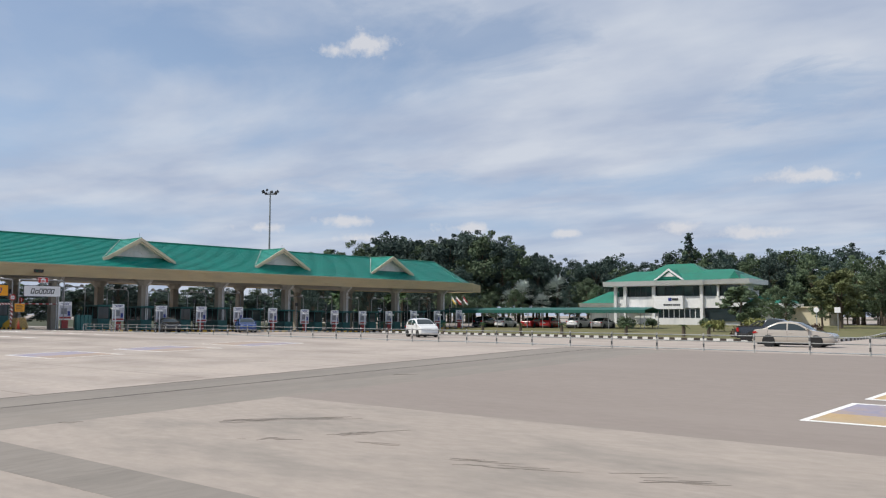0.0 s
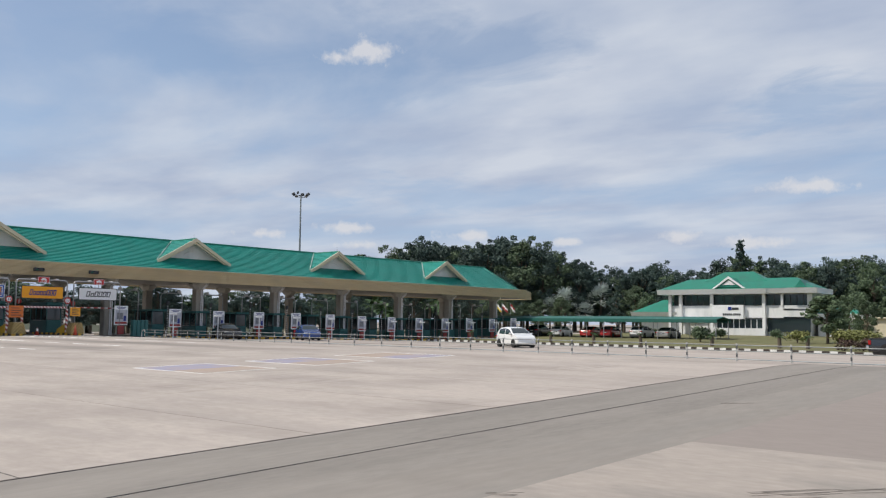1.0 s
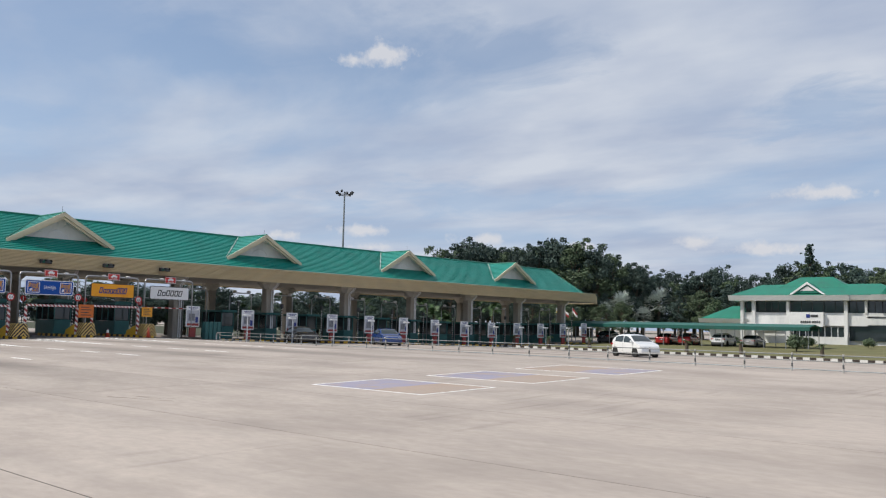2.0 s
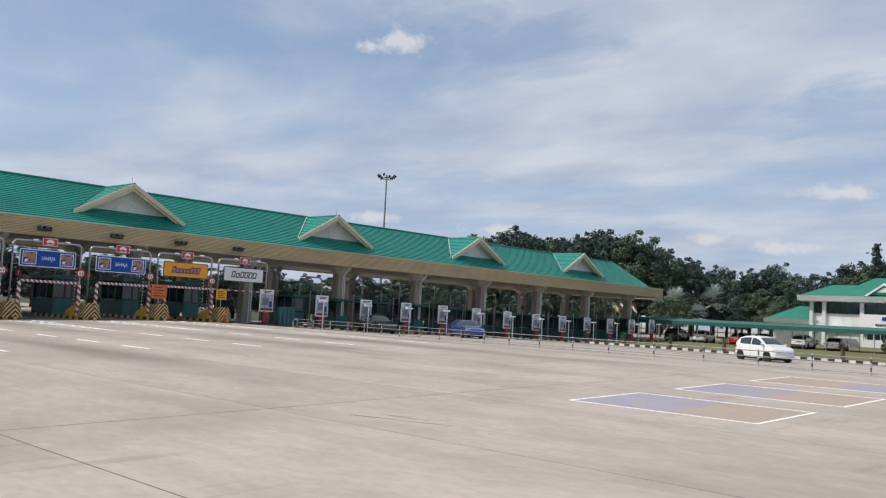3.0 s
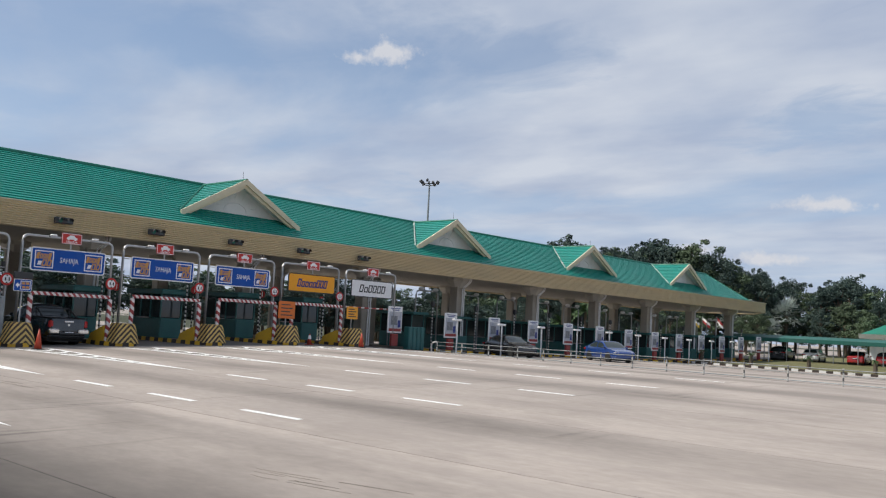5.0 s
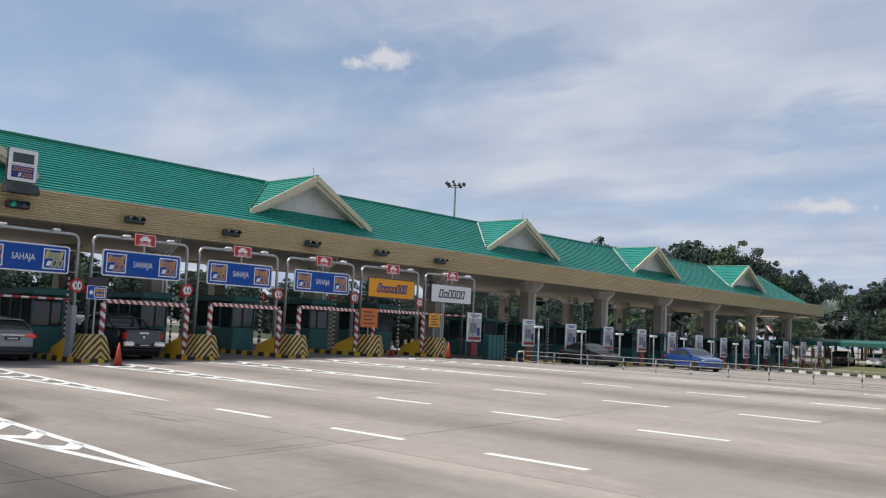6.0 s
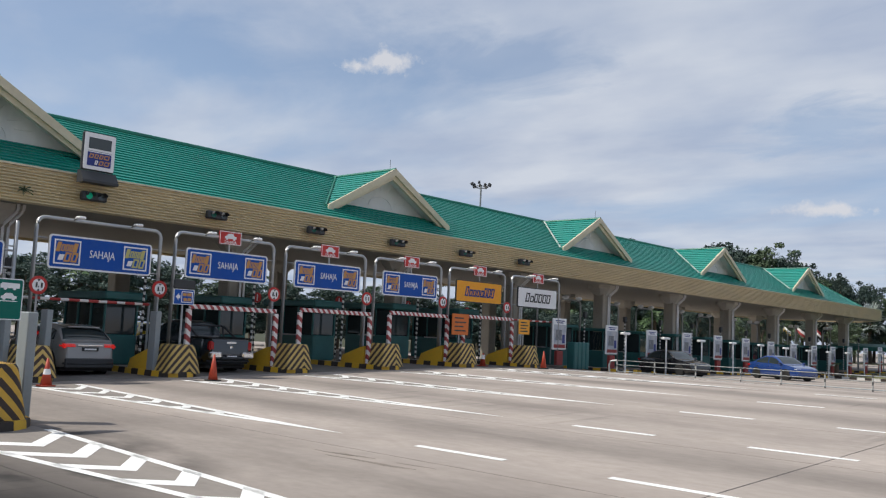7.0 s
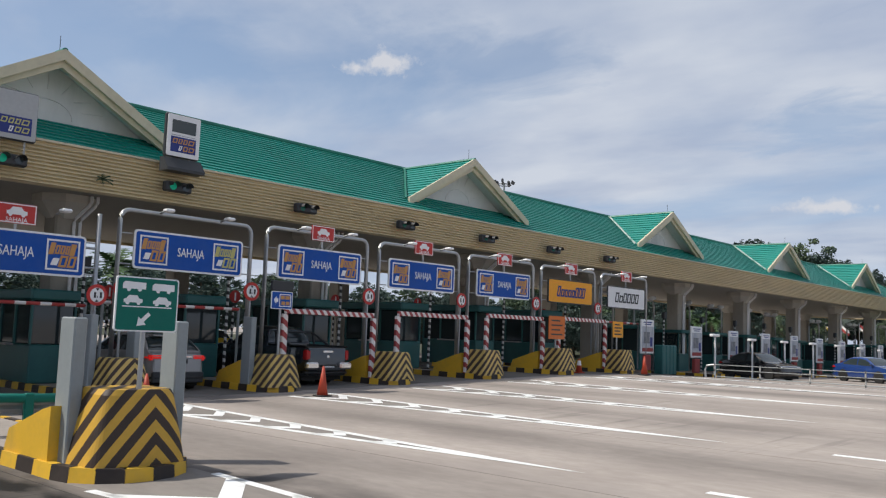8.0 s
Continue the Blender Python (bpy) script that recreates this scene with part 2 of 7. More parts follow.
SIGN_BLUE = mat("sign_blue", (0.010, 0.078, 0.37), 0.45, var=0.06, scale=1, spec=0.2, dirt=(0.03, 0.09, 0.30), dirt_amt=0.5, dirt_scale=1.5)
SIGN_GREEN = mat("sign_green", (0.006, 0.145, 0.11), 0.45, var=0.06, scale=1, spec=0.2, dirt=(0.02, 0.12, 0.10), dirt_amt=0.5, dirt_scale=1.5)
SIGN_ORANGE = mat("sign_orange", (0.85, 0.36, 0.015), 0.4, var=0.04, scale=1)
SIGN_RED = mat("sign_red", (0.50, 0.035, 0.03), 0.4, var=0.05, scale=1)
SIGN_WHITE = mat("sign_white", (0.80, 0.80, 0.80), 0.4, var=0.04, scale=1, dirt=(0.6, 0.6, 0.6), dirt_amt=0.3)
SIGN_NAVY = mat("sign_navy", (0.02, 0.035, 0.20), 0.4, var=0.03)
LOGO_ORANGE = mat("logo_orange", (0.54, 0.27, 0.08), 0.4, var=0.05)
LOGO_YELLOW = mat("logo_yellow", (0.50, 0.47, 0.17), 0.4, var=0.05)
CONE = mat("orange_cone_plastic", (0.44, 0.055, 0.025), 0.5, var=0.1, scale=4, dirt=(0.25, 0.08, 0.05), dirt_amt=0.4, dirt_scale=4)
BARK = mat("bark", (0.12, 0.095, 0.07), 0.9, var=0.2, scale=3, bump=0.6)
LEAF_A = mat("leaves_dark", (0.052, 0.083, 0.068), 0.75, var=0.1, scale=1, rand=0.25, island=0.25)
LEAF_B = mat("leaves_mid", (0.098, 0.140, 0.075), 0.75, var=0.1, scale=1, rand=0.25, island=0.25)
LEAF_C = mat("leaves_yellow_green", (0.19, 0.20, 0.065), 0.7, var=0.1, scale=1, island=0.35)
LEAF_OLIVE = mat("leaves_olive", (0.15, 0.175, 0.07), 0.75, var=0.1, scale=1, rand=0.2, island=0.25)
LEAF_RED = mat("hedge_dark_red", (0.075, 0.045, 0.035), 0.8, var=0.15, scale=2, island=0.4)
LEAF_SILVER = mat("fan_palm_silver", (0.44, 0.49, 0.45), 0.6, var=0.1, scale=2, island=0.25)
LEAF_PALM = mat("palm_fronds", (0.05, 0.095, 0.03), 0.6, var=0.1, scale=2, island=0.3)


def lane_wear(m):
    """Oil and rubber along the middle of each lane, and a broad worn stretch beside the first island."""
    t = m.node_tree
    b = t.nodes["Principled BSDF"]
    colour = b.inputs["Base Color"].links[0].from_socket
    tc = t.nodes.new("ShaderNodeTexCoord")
    sp = t.nodes.new("ShaderNodeSeparateXYZ")
    t.links.new(tc.outputs["Object"], sp.inputs[0])

    def calc(op, a, c=0.0, d=None):
        n = t.nodes.new("ShaderNodeMath")
        n.operation = op
        for i, v in enumerate((a, c, d)):
            if v is None:
                continue
            if isinstance(v, (int, float)):
                n.inputs[i].default_value = v
            else:
                t.links.new(v, n.inputs[i])
        return n.outputs[0]

    def ramp(v, lo, hi):
        n = t.nodes.new("ShaderNodeMapRange")
        n.interpolation_type = "SMOOTHSTEP"
        n.inputs["From Min"].default_value, n.inputs["From Max"].default_value = lo, hi
        t.links.new(v, n.inputs["Value"])
        return n.outputs[0]

    def noise(sx, sy, detail):
        mp = t.nodes.new("ShaderNodeMapping")
        mp.inputs["Scale"].default_value = (sx, sy, 1)
        t.links.new(tc.outputs["Object"], mp.inputs[0])
        n = t.nodes.new("ShaderNodeTexNoise")
        n.inputs["Scale"].default_value, n.inputs["Detail"].default_value = 1.0, detail
        t.links.new(mp.outputs[0], n.inputs["Vector"])
        return n.outputs["Fac"]

    wander = noise(0.05, 0.25, 4.0)
    y = calc("ADD", sp.outputs["Y"], calc("MULTIPLY", calc("SUBTRACT", wander, 0.5), 2.4))
    band = calc("ADD", calc("MULTIPLY", calc("COSINE", calc("MULTIPLY", calc("SUBTRACT", y, 19.33), 2 * math.pi / 4.66)), 0.5), 0.5)
    band = calc("MULTIPLY", calc("POWER", band, 1.6), calc("SUBTRACT", 1.0, ramp(sp.outputs["X"], -52.0, -34.0)))
    band = calc("MULTIPLY", band, ramp(noise(0.03, 0.30, 5.0), 0.32, 0.55))
    worn = calc("MULTIPLY", calc("SUBTRACT", 1.0, ramp(y, 11.0, 14.6)), ramp(noise(0.12, 0.22, 6.0), 0.22, 0.50))
    scrape = calc("MULTIPLY", ramp(noise(3.5, 0.28, 3.0), 0.55, 0.72), ramp(noise(0.16, 0.16, 3.0), 0.50, 0.62))
    worn = calc("MULTIPLY", worn, calc("SUBTRACT", 1.0, ramp(sp.outputs["X"], -47.0, -35.0)))
    dx, dy = calc("DIVIDE", calc("ADD", sp.outputs["X"], 65.5), 6.0), calc("DIVIDE", calc("SUBTRACT", y, 11.9), 1.9)
    round_nose = calc("SUBTRACT", 1.0, ramp(calc("ADD", calc("MULTIPLY", dx, dx), calc("MULTIPLY", dy, dy)), 0.35, 1.5))
    worn = calc("MAXIMUM", worn, calc("MULTIPLY", round_nose, calc("ADD", 0.55, ramp(noise(0.5, 0.9, 5.0), 0.35, 0.65))))
    keep = calc("SUBTRACT", calc("SUBTRACT", calc("SUBTRACT", 1.0, calc("MULTIPLY", band, 0.40)), calc("MULTIPLY", worn, 0.54)), calc("MULTIPLY", scrape, 0.20))
    sc = t.nodes.new("ShaderNodeVectorMath")
    sc.operation = "SCALE"
    t.links.new(colour, sc.inputs[0])
    t.links.new(keep, sc.inputs["Scale"])
    t.links.new(sc.outputs[0], b.inputs["Base Color"])


lane_wear(CONCRETE)
GORE = mat("stained_gore_concrete", (0.225, 0.20, 0.178), 0.88, var=0.12, scale=1.2, grain=0.12, bump=0.35, dirt=(0.33, 0.29, 0.255), dirt_amt=0.7, dirt_scale=0.7, stretch=(0.5, 1, 1))
SCUFF = mat("tyre_scuff", (0.265, 0.23, 0.20), 0.9, var=0.2, scale=3, grain=0.15, dirt=(0.27, 0.24, 0.21), dirt_amt=0.8, dirt_scale=3.0)


# ---- building helpers ----
GROUND_Y = ((-30, -1.19), (36, 0.525), (40, 0.52), (46, 0.36), (53, 0.12), (66, 0.04), (76, -0.20), (84, -0.28), (96, -0.20), (106, 0.10), (126, 0.40), (170, 0.5))


def gz(x, y):
    """Height of the ground: the apron rises evenly to a crown under the divider fence, then falls to the far carriageway and rises to the lawn."""
    if y <= GROUND_Y[0][0]:
        return GROUND_Y[0][1]
    for (a, za), (b, zb) in zip(GROUND_Y, GROUND_Y[1:]):
        if y <= b:
            return za + (zb - za) * (y - a) / (b - a)
    return GROUND_Y[-1][1]


def box(bm, x0, x1, y0, y1, z0, z1):
    vs = [bm.verts.new(p) for p in ((x0, y0, z0), (x1, y0, z0), (x1, y1, z0), (x0, y1, z0), (x0, y0, z1), (x1, y0, z1), (x1, y1, z1), (x0, y1, z1))]
    for f in ((3, 2, 1, 0), (4, 5, 6, 7), (0, 1, 5, 4), (1, 2, 6, 5), (2, 3, 7, 6), (3, 0, 4, 7)):
        bm.faces.new([vs[i] for i in f])
    return vs


def bbox(bm, x0, x1, y0, y1, z0, z1, r=0.02, seg=1):
    """A box with rounded edges."""
    t = bmesh.new()
    box(t, x0, x1, y0, y1, z0, z1)
    bmesh.ops.bevel(t, geom=t.edges[:], offset=r, segments=seg, affect="EDGES")
    merge(bm, t)


def merge(bm, t, m=None):
    if m is not None:
        bmesh.ops.transform(t, matrix=m, verts=t.verts[:])
    me = bpy.data.meshes.new("tmp")
    t.to_mesh(me)
    t.free()
    bm.from_mesh(me)
    bpy.data.meshes.remove(me)


def tube(bm, pts, r, seg=8, r1=None):
    """A round bar along a line of points."""
    pts = [Vector(p) for p in pts]
    rings = []
    n = len(pts)
    for i, p in enumerate(pts):
        d = ((pts[min(i + 1, n - 1)] - p).normalized() + (p - pts[max(i - 1, 0)]).normalized())
        d = d.normalized() if d.length > 1e-6 else Vector((0, 0, 1))
        side = d.cross(Vector((0, 0, 1)) if abs(d.z) < 0.95 else Vector((0, 1, 0))).normalized()
        up_ = side.cross(d).normalized()
        rr = r if r1 is None else r + (r1 - r) * i / max(1, n - 1)
        rings.append([bm.verts.new(p + side * rr * math.cos(2 * math.pi * k / seg) + up_ * rr * math.sin(2 * math.pi * k / seg)) for k in range(seg)])
    for a, b in zip(rings, rings[1:]):
        for k in range(seg):
            bm.faces.new((a[k], a[(k + 1) % seg], b[(k + 1) % seg], b[k]))
    bm.faces.new(rings[0][::-1])
    bm.faces.new(rings[-1])


def prism(bm, poly, axis, a, b):
    """A polygon in the plane across the axis, drawn out from a to b along it."""
    def put(u, v, w):
        return {"x": (w, u, v), "y": (u, w, v), "z": (u, v, w)}[axis]
    lo = [bm.verts.new(put(u, v, a)) for u, v in poly]
    hi = [bm.verts.new(put(u, v, b)) for u, v in poly]
    bm.faces.new(lo[::-1])
    bm.faces.new(hi)
    n = len(poly)
    for i in range(n):
        bm.faces.new((lo[i], lo[(i + 1) % n], hi[(i + 1) % n], hi[i]))


def disc(bm, c, r, axis, depth, seg=20):
    prism(bm, [(c[0] + r * math.cos(2 * math.pi * k / seg), c[1] + r * math.sin(2 * math.pi * k / seg)) for k in range(seg)], axis, *depth)


def finish(bm, name, material, smooth=False):
    bmesh.ops.recalc_face_normals(bm, faces=bm.faces[:])
    me = bpy.data.meshes.new(name)
    bm.to_mesh(me)
    bm.free()
    me.materials.append(material)
    if smooth:
        for p in me.polygons:
            p.use_smooth = True
    return me


def part(name, bm, material, parent, label="", smooth=False):
    ob = new(name, finish(bm, name, material, smooth))
    ob.parent = parent
    if label:
        ob["label"] = label
    return ob


def piece(name, me, parent, m=None):
    ob = new(name, me)
    ob.parent = parent
    if m is not None:
        ob.matrix_basis = m
    return ob


def thing(name, at, label, category, group="", kind="", turn=0.0):
    ob = new(name)
    ob.empty_display_size = 0.3
    ob.matrix_basis = pose(at[0], at[1], at[2], 0, 0, turn)
    return tagged(ob, label, category, group, kind)


def B():
    return bmesh.new()


def one(fn, *a, **k):
    bm = bmesh.new()
    fn(bm, *a, **k)
    return bm


def text_mesh(body, size, depth=0.006):
    """Lettering that reads from +x, centred, in the y-z plane."""
    cu = bpy.data.curves.new("text", "FONT")
    cu.body, cu.size, cu.extrude, cu.align_x, cu.align_y, cu.resolution_u = body, size, depth, "CENTER", "CENTER", 2
    ob = bpy.data.objects.new("text", cu)
    scene.collection.objects.link(ob)
    me = bpy.data.meshes.new_from_object(ob.evaluated_get(bpy.context.evaluated_depsgraph_get()))
    bpy.data.objects.remove(ob)
    bpy.data.curves.remove(cu)
    me.transform(Matrix(((0, 0, 1, 0), (1, 0, 0, 0), (0, 1, 0, 0), (0, 0, 0, 1))))
    return me


def sheet(bm, poly, dz):
    """A thin paint layer over the ground, following its height; poly in x, y (quads are cut into short lengths)."""
    if len(poly) == 4:
        p = [Vector(q) for q in poly]
        if (p[1] - p[0]).length + (p[2] - p[3]).length < (p[2] - p[1]).length + (p[3] - p[0]).length:
            p = [p[1], p[2], p[3], p[0]]
        n = max(1, min(60, math.ceil(max((p[1] - p[0]).length, (p[2] - p[3]).length) / 1.0)))
        strip = [(p[0].lerp(p[1], i / n), p[3].lerp(p[2], i / n)) for i in range(n + 1)]
        top = [[bm.verts.new((q.x, q.y, gz(q.x, q.y) + dz)) for q in pair] for pair in strip]
        bot = [[bm.verts.new((q.x, q.y, gz(q.x, q.y) + dz - 0.003)) for q in pair] for pair in strip]
        for i in range(n):
            bm.faces.new((top[i][0], top[i + 1][0], top[i + 1][1], top[i][1]))
            bm.faces.new((top[i][0], bot[i][0], bot[i + 1][0], top[i + 1][0]))
            bm.faces.new((top[i][1], top[i + 1][1], bot[i + 1][1], bot[i][1]))
        bm.faces.new((top[0][0], top[0][1], bot[0][1], bot[0][0]))
        bm.faces.new((top[n][0], bot[n][0], bot[n][1], top[n][1]))
        return
    top = [bm.verts.new((x, y, gz(x, y) + dz)) for x, y in poly]
    bot = [bm.verts.new((x, y, gz(x, y) + dz - 0.003)) for x, y in poly]
    bm.faces.new(top)
    bm.faces.new(bot[::-1])
    n = len(poly)
    for i in range(n):
        bm.faces.new((top[i], bot[i], bot[(i + 1) % n], top[(i + 1) % n]))


# ---- ground ----
def build_ground():
    xs = sorted({-3000, -1200, -500, -300, -200, -150, *range(-120, 61, 6), 90, 150, 300, 700, 1500, 3000, -58, -62, -68, -72})
    ys = sorted({-3000, -1000, -400, -150, -60, 0, 10, 20, 28, 60, 90, 116, 140, 200, 300, 400, 800, 1500, 3000, *(y for y, _ in GROUND_Y)})
    verts = [(x, y, gz(x, y) - 0.012) for y in ys for x in xs]
    n = len(xs)
    faces = [(j * n + i, j * n + i + 1, (j + 1) * n + i + 1, (j + 1) * n + i) for j in range(len(ys) - 1) for i in range(n - 1)]
    me = bpy.data.meshes.new("ground")
    me.from_pydata(verts, [], faces)
    me.materials.append(CONCRETE)
    return tagged(new("ground", me), "pale grey-beige concrete toll plaza apron", "ground", kind="structure")


ground = build_ground()


def rect(x0, x1, y0, y1):
    return [(x0, y0), (x1, y0), (x1, y1), (x0, y1)]


def paved(name, polys, material, dz, label, category="pavement"):
    bm = B()
    for p in polys:
        sheet(bm, p, dz)
    ob = new(name, finish(bm, name, material))
    return tagged(ob, label, category, kind="structure")


LANE0, PITCH = 17.0, 4.66  # first lane line and the lane pitch
paved("pavement_asphalt_band", [rect(-17.5, -14.2, -30, 36), rect(-17.5, -14.2, 36, 38.6)], ASPHALT, 0.0, "dark grey asphalt strip across the apron")
paved("pavement_grey_strip", [rect(-14.2, -12.45, -30, 36), rect(-14.2, -12.45, 36, 38.4)], ASPHALT_PALE, 0.0, "paler grey asphalt strip beside the dark one")
paved("pavement_asphalt", [rect(-12.45, 40, 19.0, 36)], BROWN, 0.0, "brownish worn asphalt beside the concrete apron")
paved("pavement_asphalt", [rect(-12.45, 40, 36, 38.2)], BROWN, 0.0, "brownish worn asphalt beside the concrete apron")
paved("pavement_patch", [rect(-12.45, 40, -30, 19.0)], PATCH, 0.0, "pale worn patch of pavement with tyre scuffs")
paved("pavement_repair", [[(-12.4, 11.5), (-2.6, 11.9), (-2.4, 12.75), (-12.4, 12.6)]], ASPHALT, 0.003, "dark asphalt repair along the worn patch")
# canopy shade painted onto the toll lanes, along with their stains
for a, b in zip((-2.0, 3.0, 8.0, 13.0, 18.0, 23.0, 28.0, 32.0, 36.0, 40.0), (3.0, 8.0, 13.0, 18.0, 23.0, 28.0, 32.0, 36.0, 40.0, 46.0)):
    paved("pavement_toll_lane", [rect(-96.0, -75.6, a, b)], LANE_DARK, 0.003, "oil-stained concrete in the toll lanes, canopy shade painted into its tone")
for x, w in ((-17.49, 0.010), (-15.62, 0.014)):
    paved("joint_band", [rect(x - w, x + w, -10, 36), rect(x - w, x + w, 36, 38.2)], JOINT, 0.006, "sealed seam along the asphalt strip", "joint")


# ---- lane paint ----
def paint(name, polys, material, label, dz=0.006):
    return paved(name, polys, material, dz, label, "road marking")


for k in range(0, 5):
    y = LANE0 + PITCH * k
    for x in (-60.80, -57.10, -53.45):
        paint("lane_dash", [rect(x, x + 1.85, y - 0.08, y + 0.08)], WHITE_LINE, "short white dash of a lane line")


def hatching(tip, tip_y, base, y, half, bars, line, bar):
    """A white gore: two lines that open from a tip towards an island, with arrow-shaped bars between, over stained ground."""
    def side(x, s):
        f = (tip - x) / (tip - base)
        return tip_y + (y + s * half - tip_y) * f

    paved("gore_ground", [[(tip - 1.5, side(tip - 1.5, 1)), (base - 0.6, y + half - 0.05), (base - 0.6, y - half + 0.05), (tip - 1.5, side(tip - 1.5, -1))]], GORE, 0.003, "stained dark concrete inside a hatched gore")
    polys = []
    for s in (-1, 1):
        f = line / half
        polys.append([(tip, tip_y), (base, y + s * half), (base, y + s * (half - line)), (tip - (tip - base) * f, tip_y + (y - tip_y) * f)])
    n = bars
    for i in range(n):
        x = base + 0.5 + (tip - base) * 0.72 * i / n
        c = (side(x, 1) + side(x, -1)) / 2
        h = (side(x, 1) - side(x, -1)) / 2 - line * 0.25
        k = 0.95 * h / 0.75
        for s in (-1, 1):
            polys.append([(x - bar / 2, c + s * h), (x + bar / 2, c + s * h), (x + k + bar / 2, c), (x + k - bar / 2, c)])
    return paint("gore_hatching", polys, WHITE_LINE, "white hatched gore running up to a toll island", 0.007)


for k in range(0, 6):
    y = LANE0 + PITCH * k
    hatching(-62.65, y, -74.4, y, 0.76, 6, 0.165, 0.34)
hatching(-53.5, 12.45, -66.0, 12.28, 0.94, 6, 0.14, 0.44)


# painted bays, part blue-grey, part ochre or terracotta, inside a white outline
def painted_bay(x0, x1, y0, y1, e, split, first, second):
    """split: where the colour changes, along x."""
    paint("painted_bay_outline", [rect(x0, x1, y0, y0 + e), rect(x0, x1, y1 - e, y1), rect(x0, x0 + e, y0 + e, y1 - e), rect(x1 - e, x1, y0 + e, y1 - e)], WHITE_LINE, "white outline of a painted road bay")
    paint("painted_bay_fill", [rect(x0 + e, split, y0 + e, y1 - e)], first, "faded half of a painted road bay")
    paint("painted_bay_fill", [rect(split, x1 - e, y0 + e, y1 - e)], second, "faded half of a painted road bay")


for y0, first, second in ((22.2, BLUE_LINE, BROWN_LINE), (26.85, BLUE_LINE, BROWN_LINE), (31.45, BROWN_LINE, BLUE_LINE)):
    painted_bay(-34.6, -30.37, y0, y0 + 2.95, 0.085, -32.3, first, second)
for y0 in (21.57, 25.1):
    x0, x1, y1, e = -2.45, 3.4, y0 + 2.8, 0.12
    paint("painted_bay_outline", [rect(x0, x1, y0, y0 + e), rect(x0, x1, y1 - e, y1), rect(x0, x0 + e, y0 + e, y1 - e), rect(x1 - e, x1, y0 + e, y1 - e)], WHITE_LINE, "white outline of a painted road bay")
    paint("painted_bay_fill", [rect(x0 + e, x1 - e, y0 + e, y0 + 1.15)], YELLOW_LINE, "faded ochre painted road bay")
    paint("painted_bay_fill", [rect(x0 + e, x1 - e, y0 + 1.15, y1 - e)], BLUE_LINE, "faded blue-grey painted road bay")


# ---- the toll canopy ----
EAVE_X, EAVE_Z, RIDGE_X, RIDGE_Z = -79.6, 6.58, -85.5, 9.78
BACK_X = -93.2
Y0, Y1 = -52.0, 106.1
BREAK_X, BREAK_Z = -82.0, 7.87
RY0 = Y0 + 1.8  # the tiled roof stands back behind a box gutter
PROFILE = ((EAVE_X, EAVE_Z), (BREAK_X, BREAK_Z), (RIDGE_X, RIDGE_Z))


def roof_at(f):
    """Point of the roof slope at the fraction f of its length from eaves to ridge."""
    la, lb = (math.dist(PROFILE[i], PROFILE[i + 1]) for i in (0, 1))
    d = f * (la + lb)
    (p, q, u) = (PROFILE[0], PROFILE[1], d / la) if d <= la else (PROFILE[1], PROFILE[2], (d - la) / lb)
    return p[0] + (q[0] - p[0]) * u, p[1] + (q[1] - p[1]) * u


def roof_x(z):
    """Where the front slope has the height z."""
    p, q = (PROFILE[0], PROFILE[1]) if z <= BREAK_Z else (PROFILE[1], PROFILE[2])
    return p[0] + (q[0] - p[0]) * (z - p[1]) / (q[1] - p[1])


GABLES = [35.8 + 18.64 * k for k in range(-4, 4)]
COLUMNS = [36.1 + 9.32 * k for k in range(-9, 8)]

canopy = thing("toll_canopy", (-85.5, 36, gz(-85, 36)), "long toll plaza canopy with green tiled roof and cream fascia", "canopy")
ORG = Matrix.Translation(canopy.matrix_basis.translation).inverted()


def cpart(name, bm, material, parent=None, label="", smooth=False):
    bmesh.ops.transform(bm, matrix=ORG, verts=bm.verts[:])
    ob = part(name, bm, material, parent or canopy, label, smooth)
    return ob


# the far end of the canopy is a half octagon in plan
END = ((EAVE_X, 104.5), (-83.1, 111.0), (2 * RIDGE_X + 83.1, 111.0), (2 * RIDGE_X - EAVE_X, 104.5))
APEX = (RIDGE_X, 105.2)


def end_at(k, x):
    """Corner k of the far end at the level where the front slope stands at x."""
    f = (EAVE_X - x) / (EAVE_X - RIDGE_X)
    return END[k][0] + (APEX[0] - END[k][0]) * f, END[k][1] + (APEX[1] - END[k][1]) * f


def roof_bed():
    """The solid under the tiles, hipped at both ends."""
    bm = B()
    d = 0.05
    rings = []
    for x, z in PROFILE[:2]:
        o = EAVE_X - x
        rings.append([bm.verts.new((*p, z - d)) for p in ((x, RY0 + o), *(end_at(k, x) for k in range(4)), (2 * RIDGE_X - x, RY0 + o))])
    r0, r1 = bm.verts.new((RIDGE_X, RY0 + EAVE_X - RIDGE_X, RIDGE_Z - d)), bm.verts.new((*APEX, RIDGE_Z - d))
    lo, up_ = rings
    for i in range(6):
        bm.faces.new((lo[i], lo[(i + 1) % 6], up_[(i + 1) % 6], up_[i]))
    for f in ((up_[0], up_[1], r1, r0), (up_[1], up_[2], r1), (up_[2], up_[3], r1), (up_[3], up_[4], r1), (up_[4], up_[5], r0, r1), (up_[5], up_[0], r0), lo[::-1]):
        bm.faces.new(f)
    return bm


roof = cpart("roof", roof_bed(), ROOF, label="green tiled hipped roof")
TILE = 0.33  # width of a tile


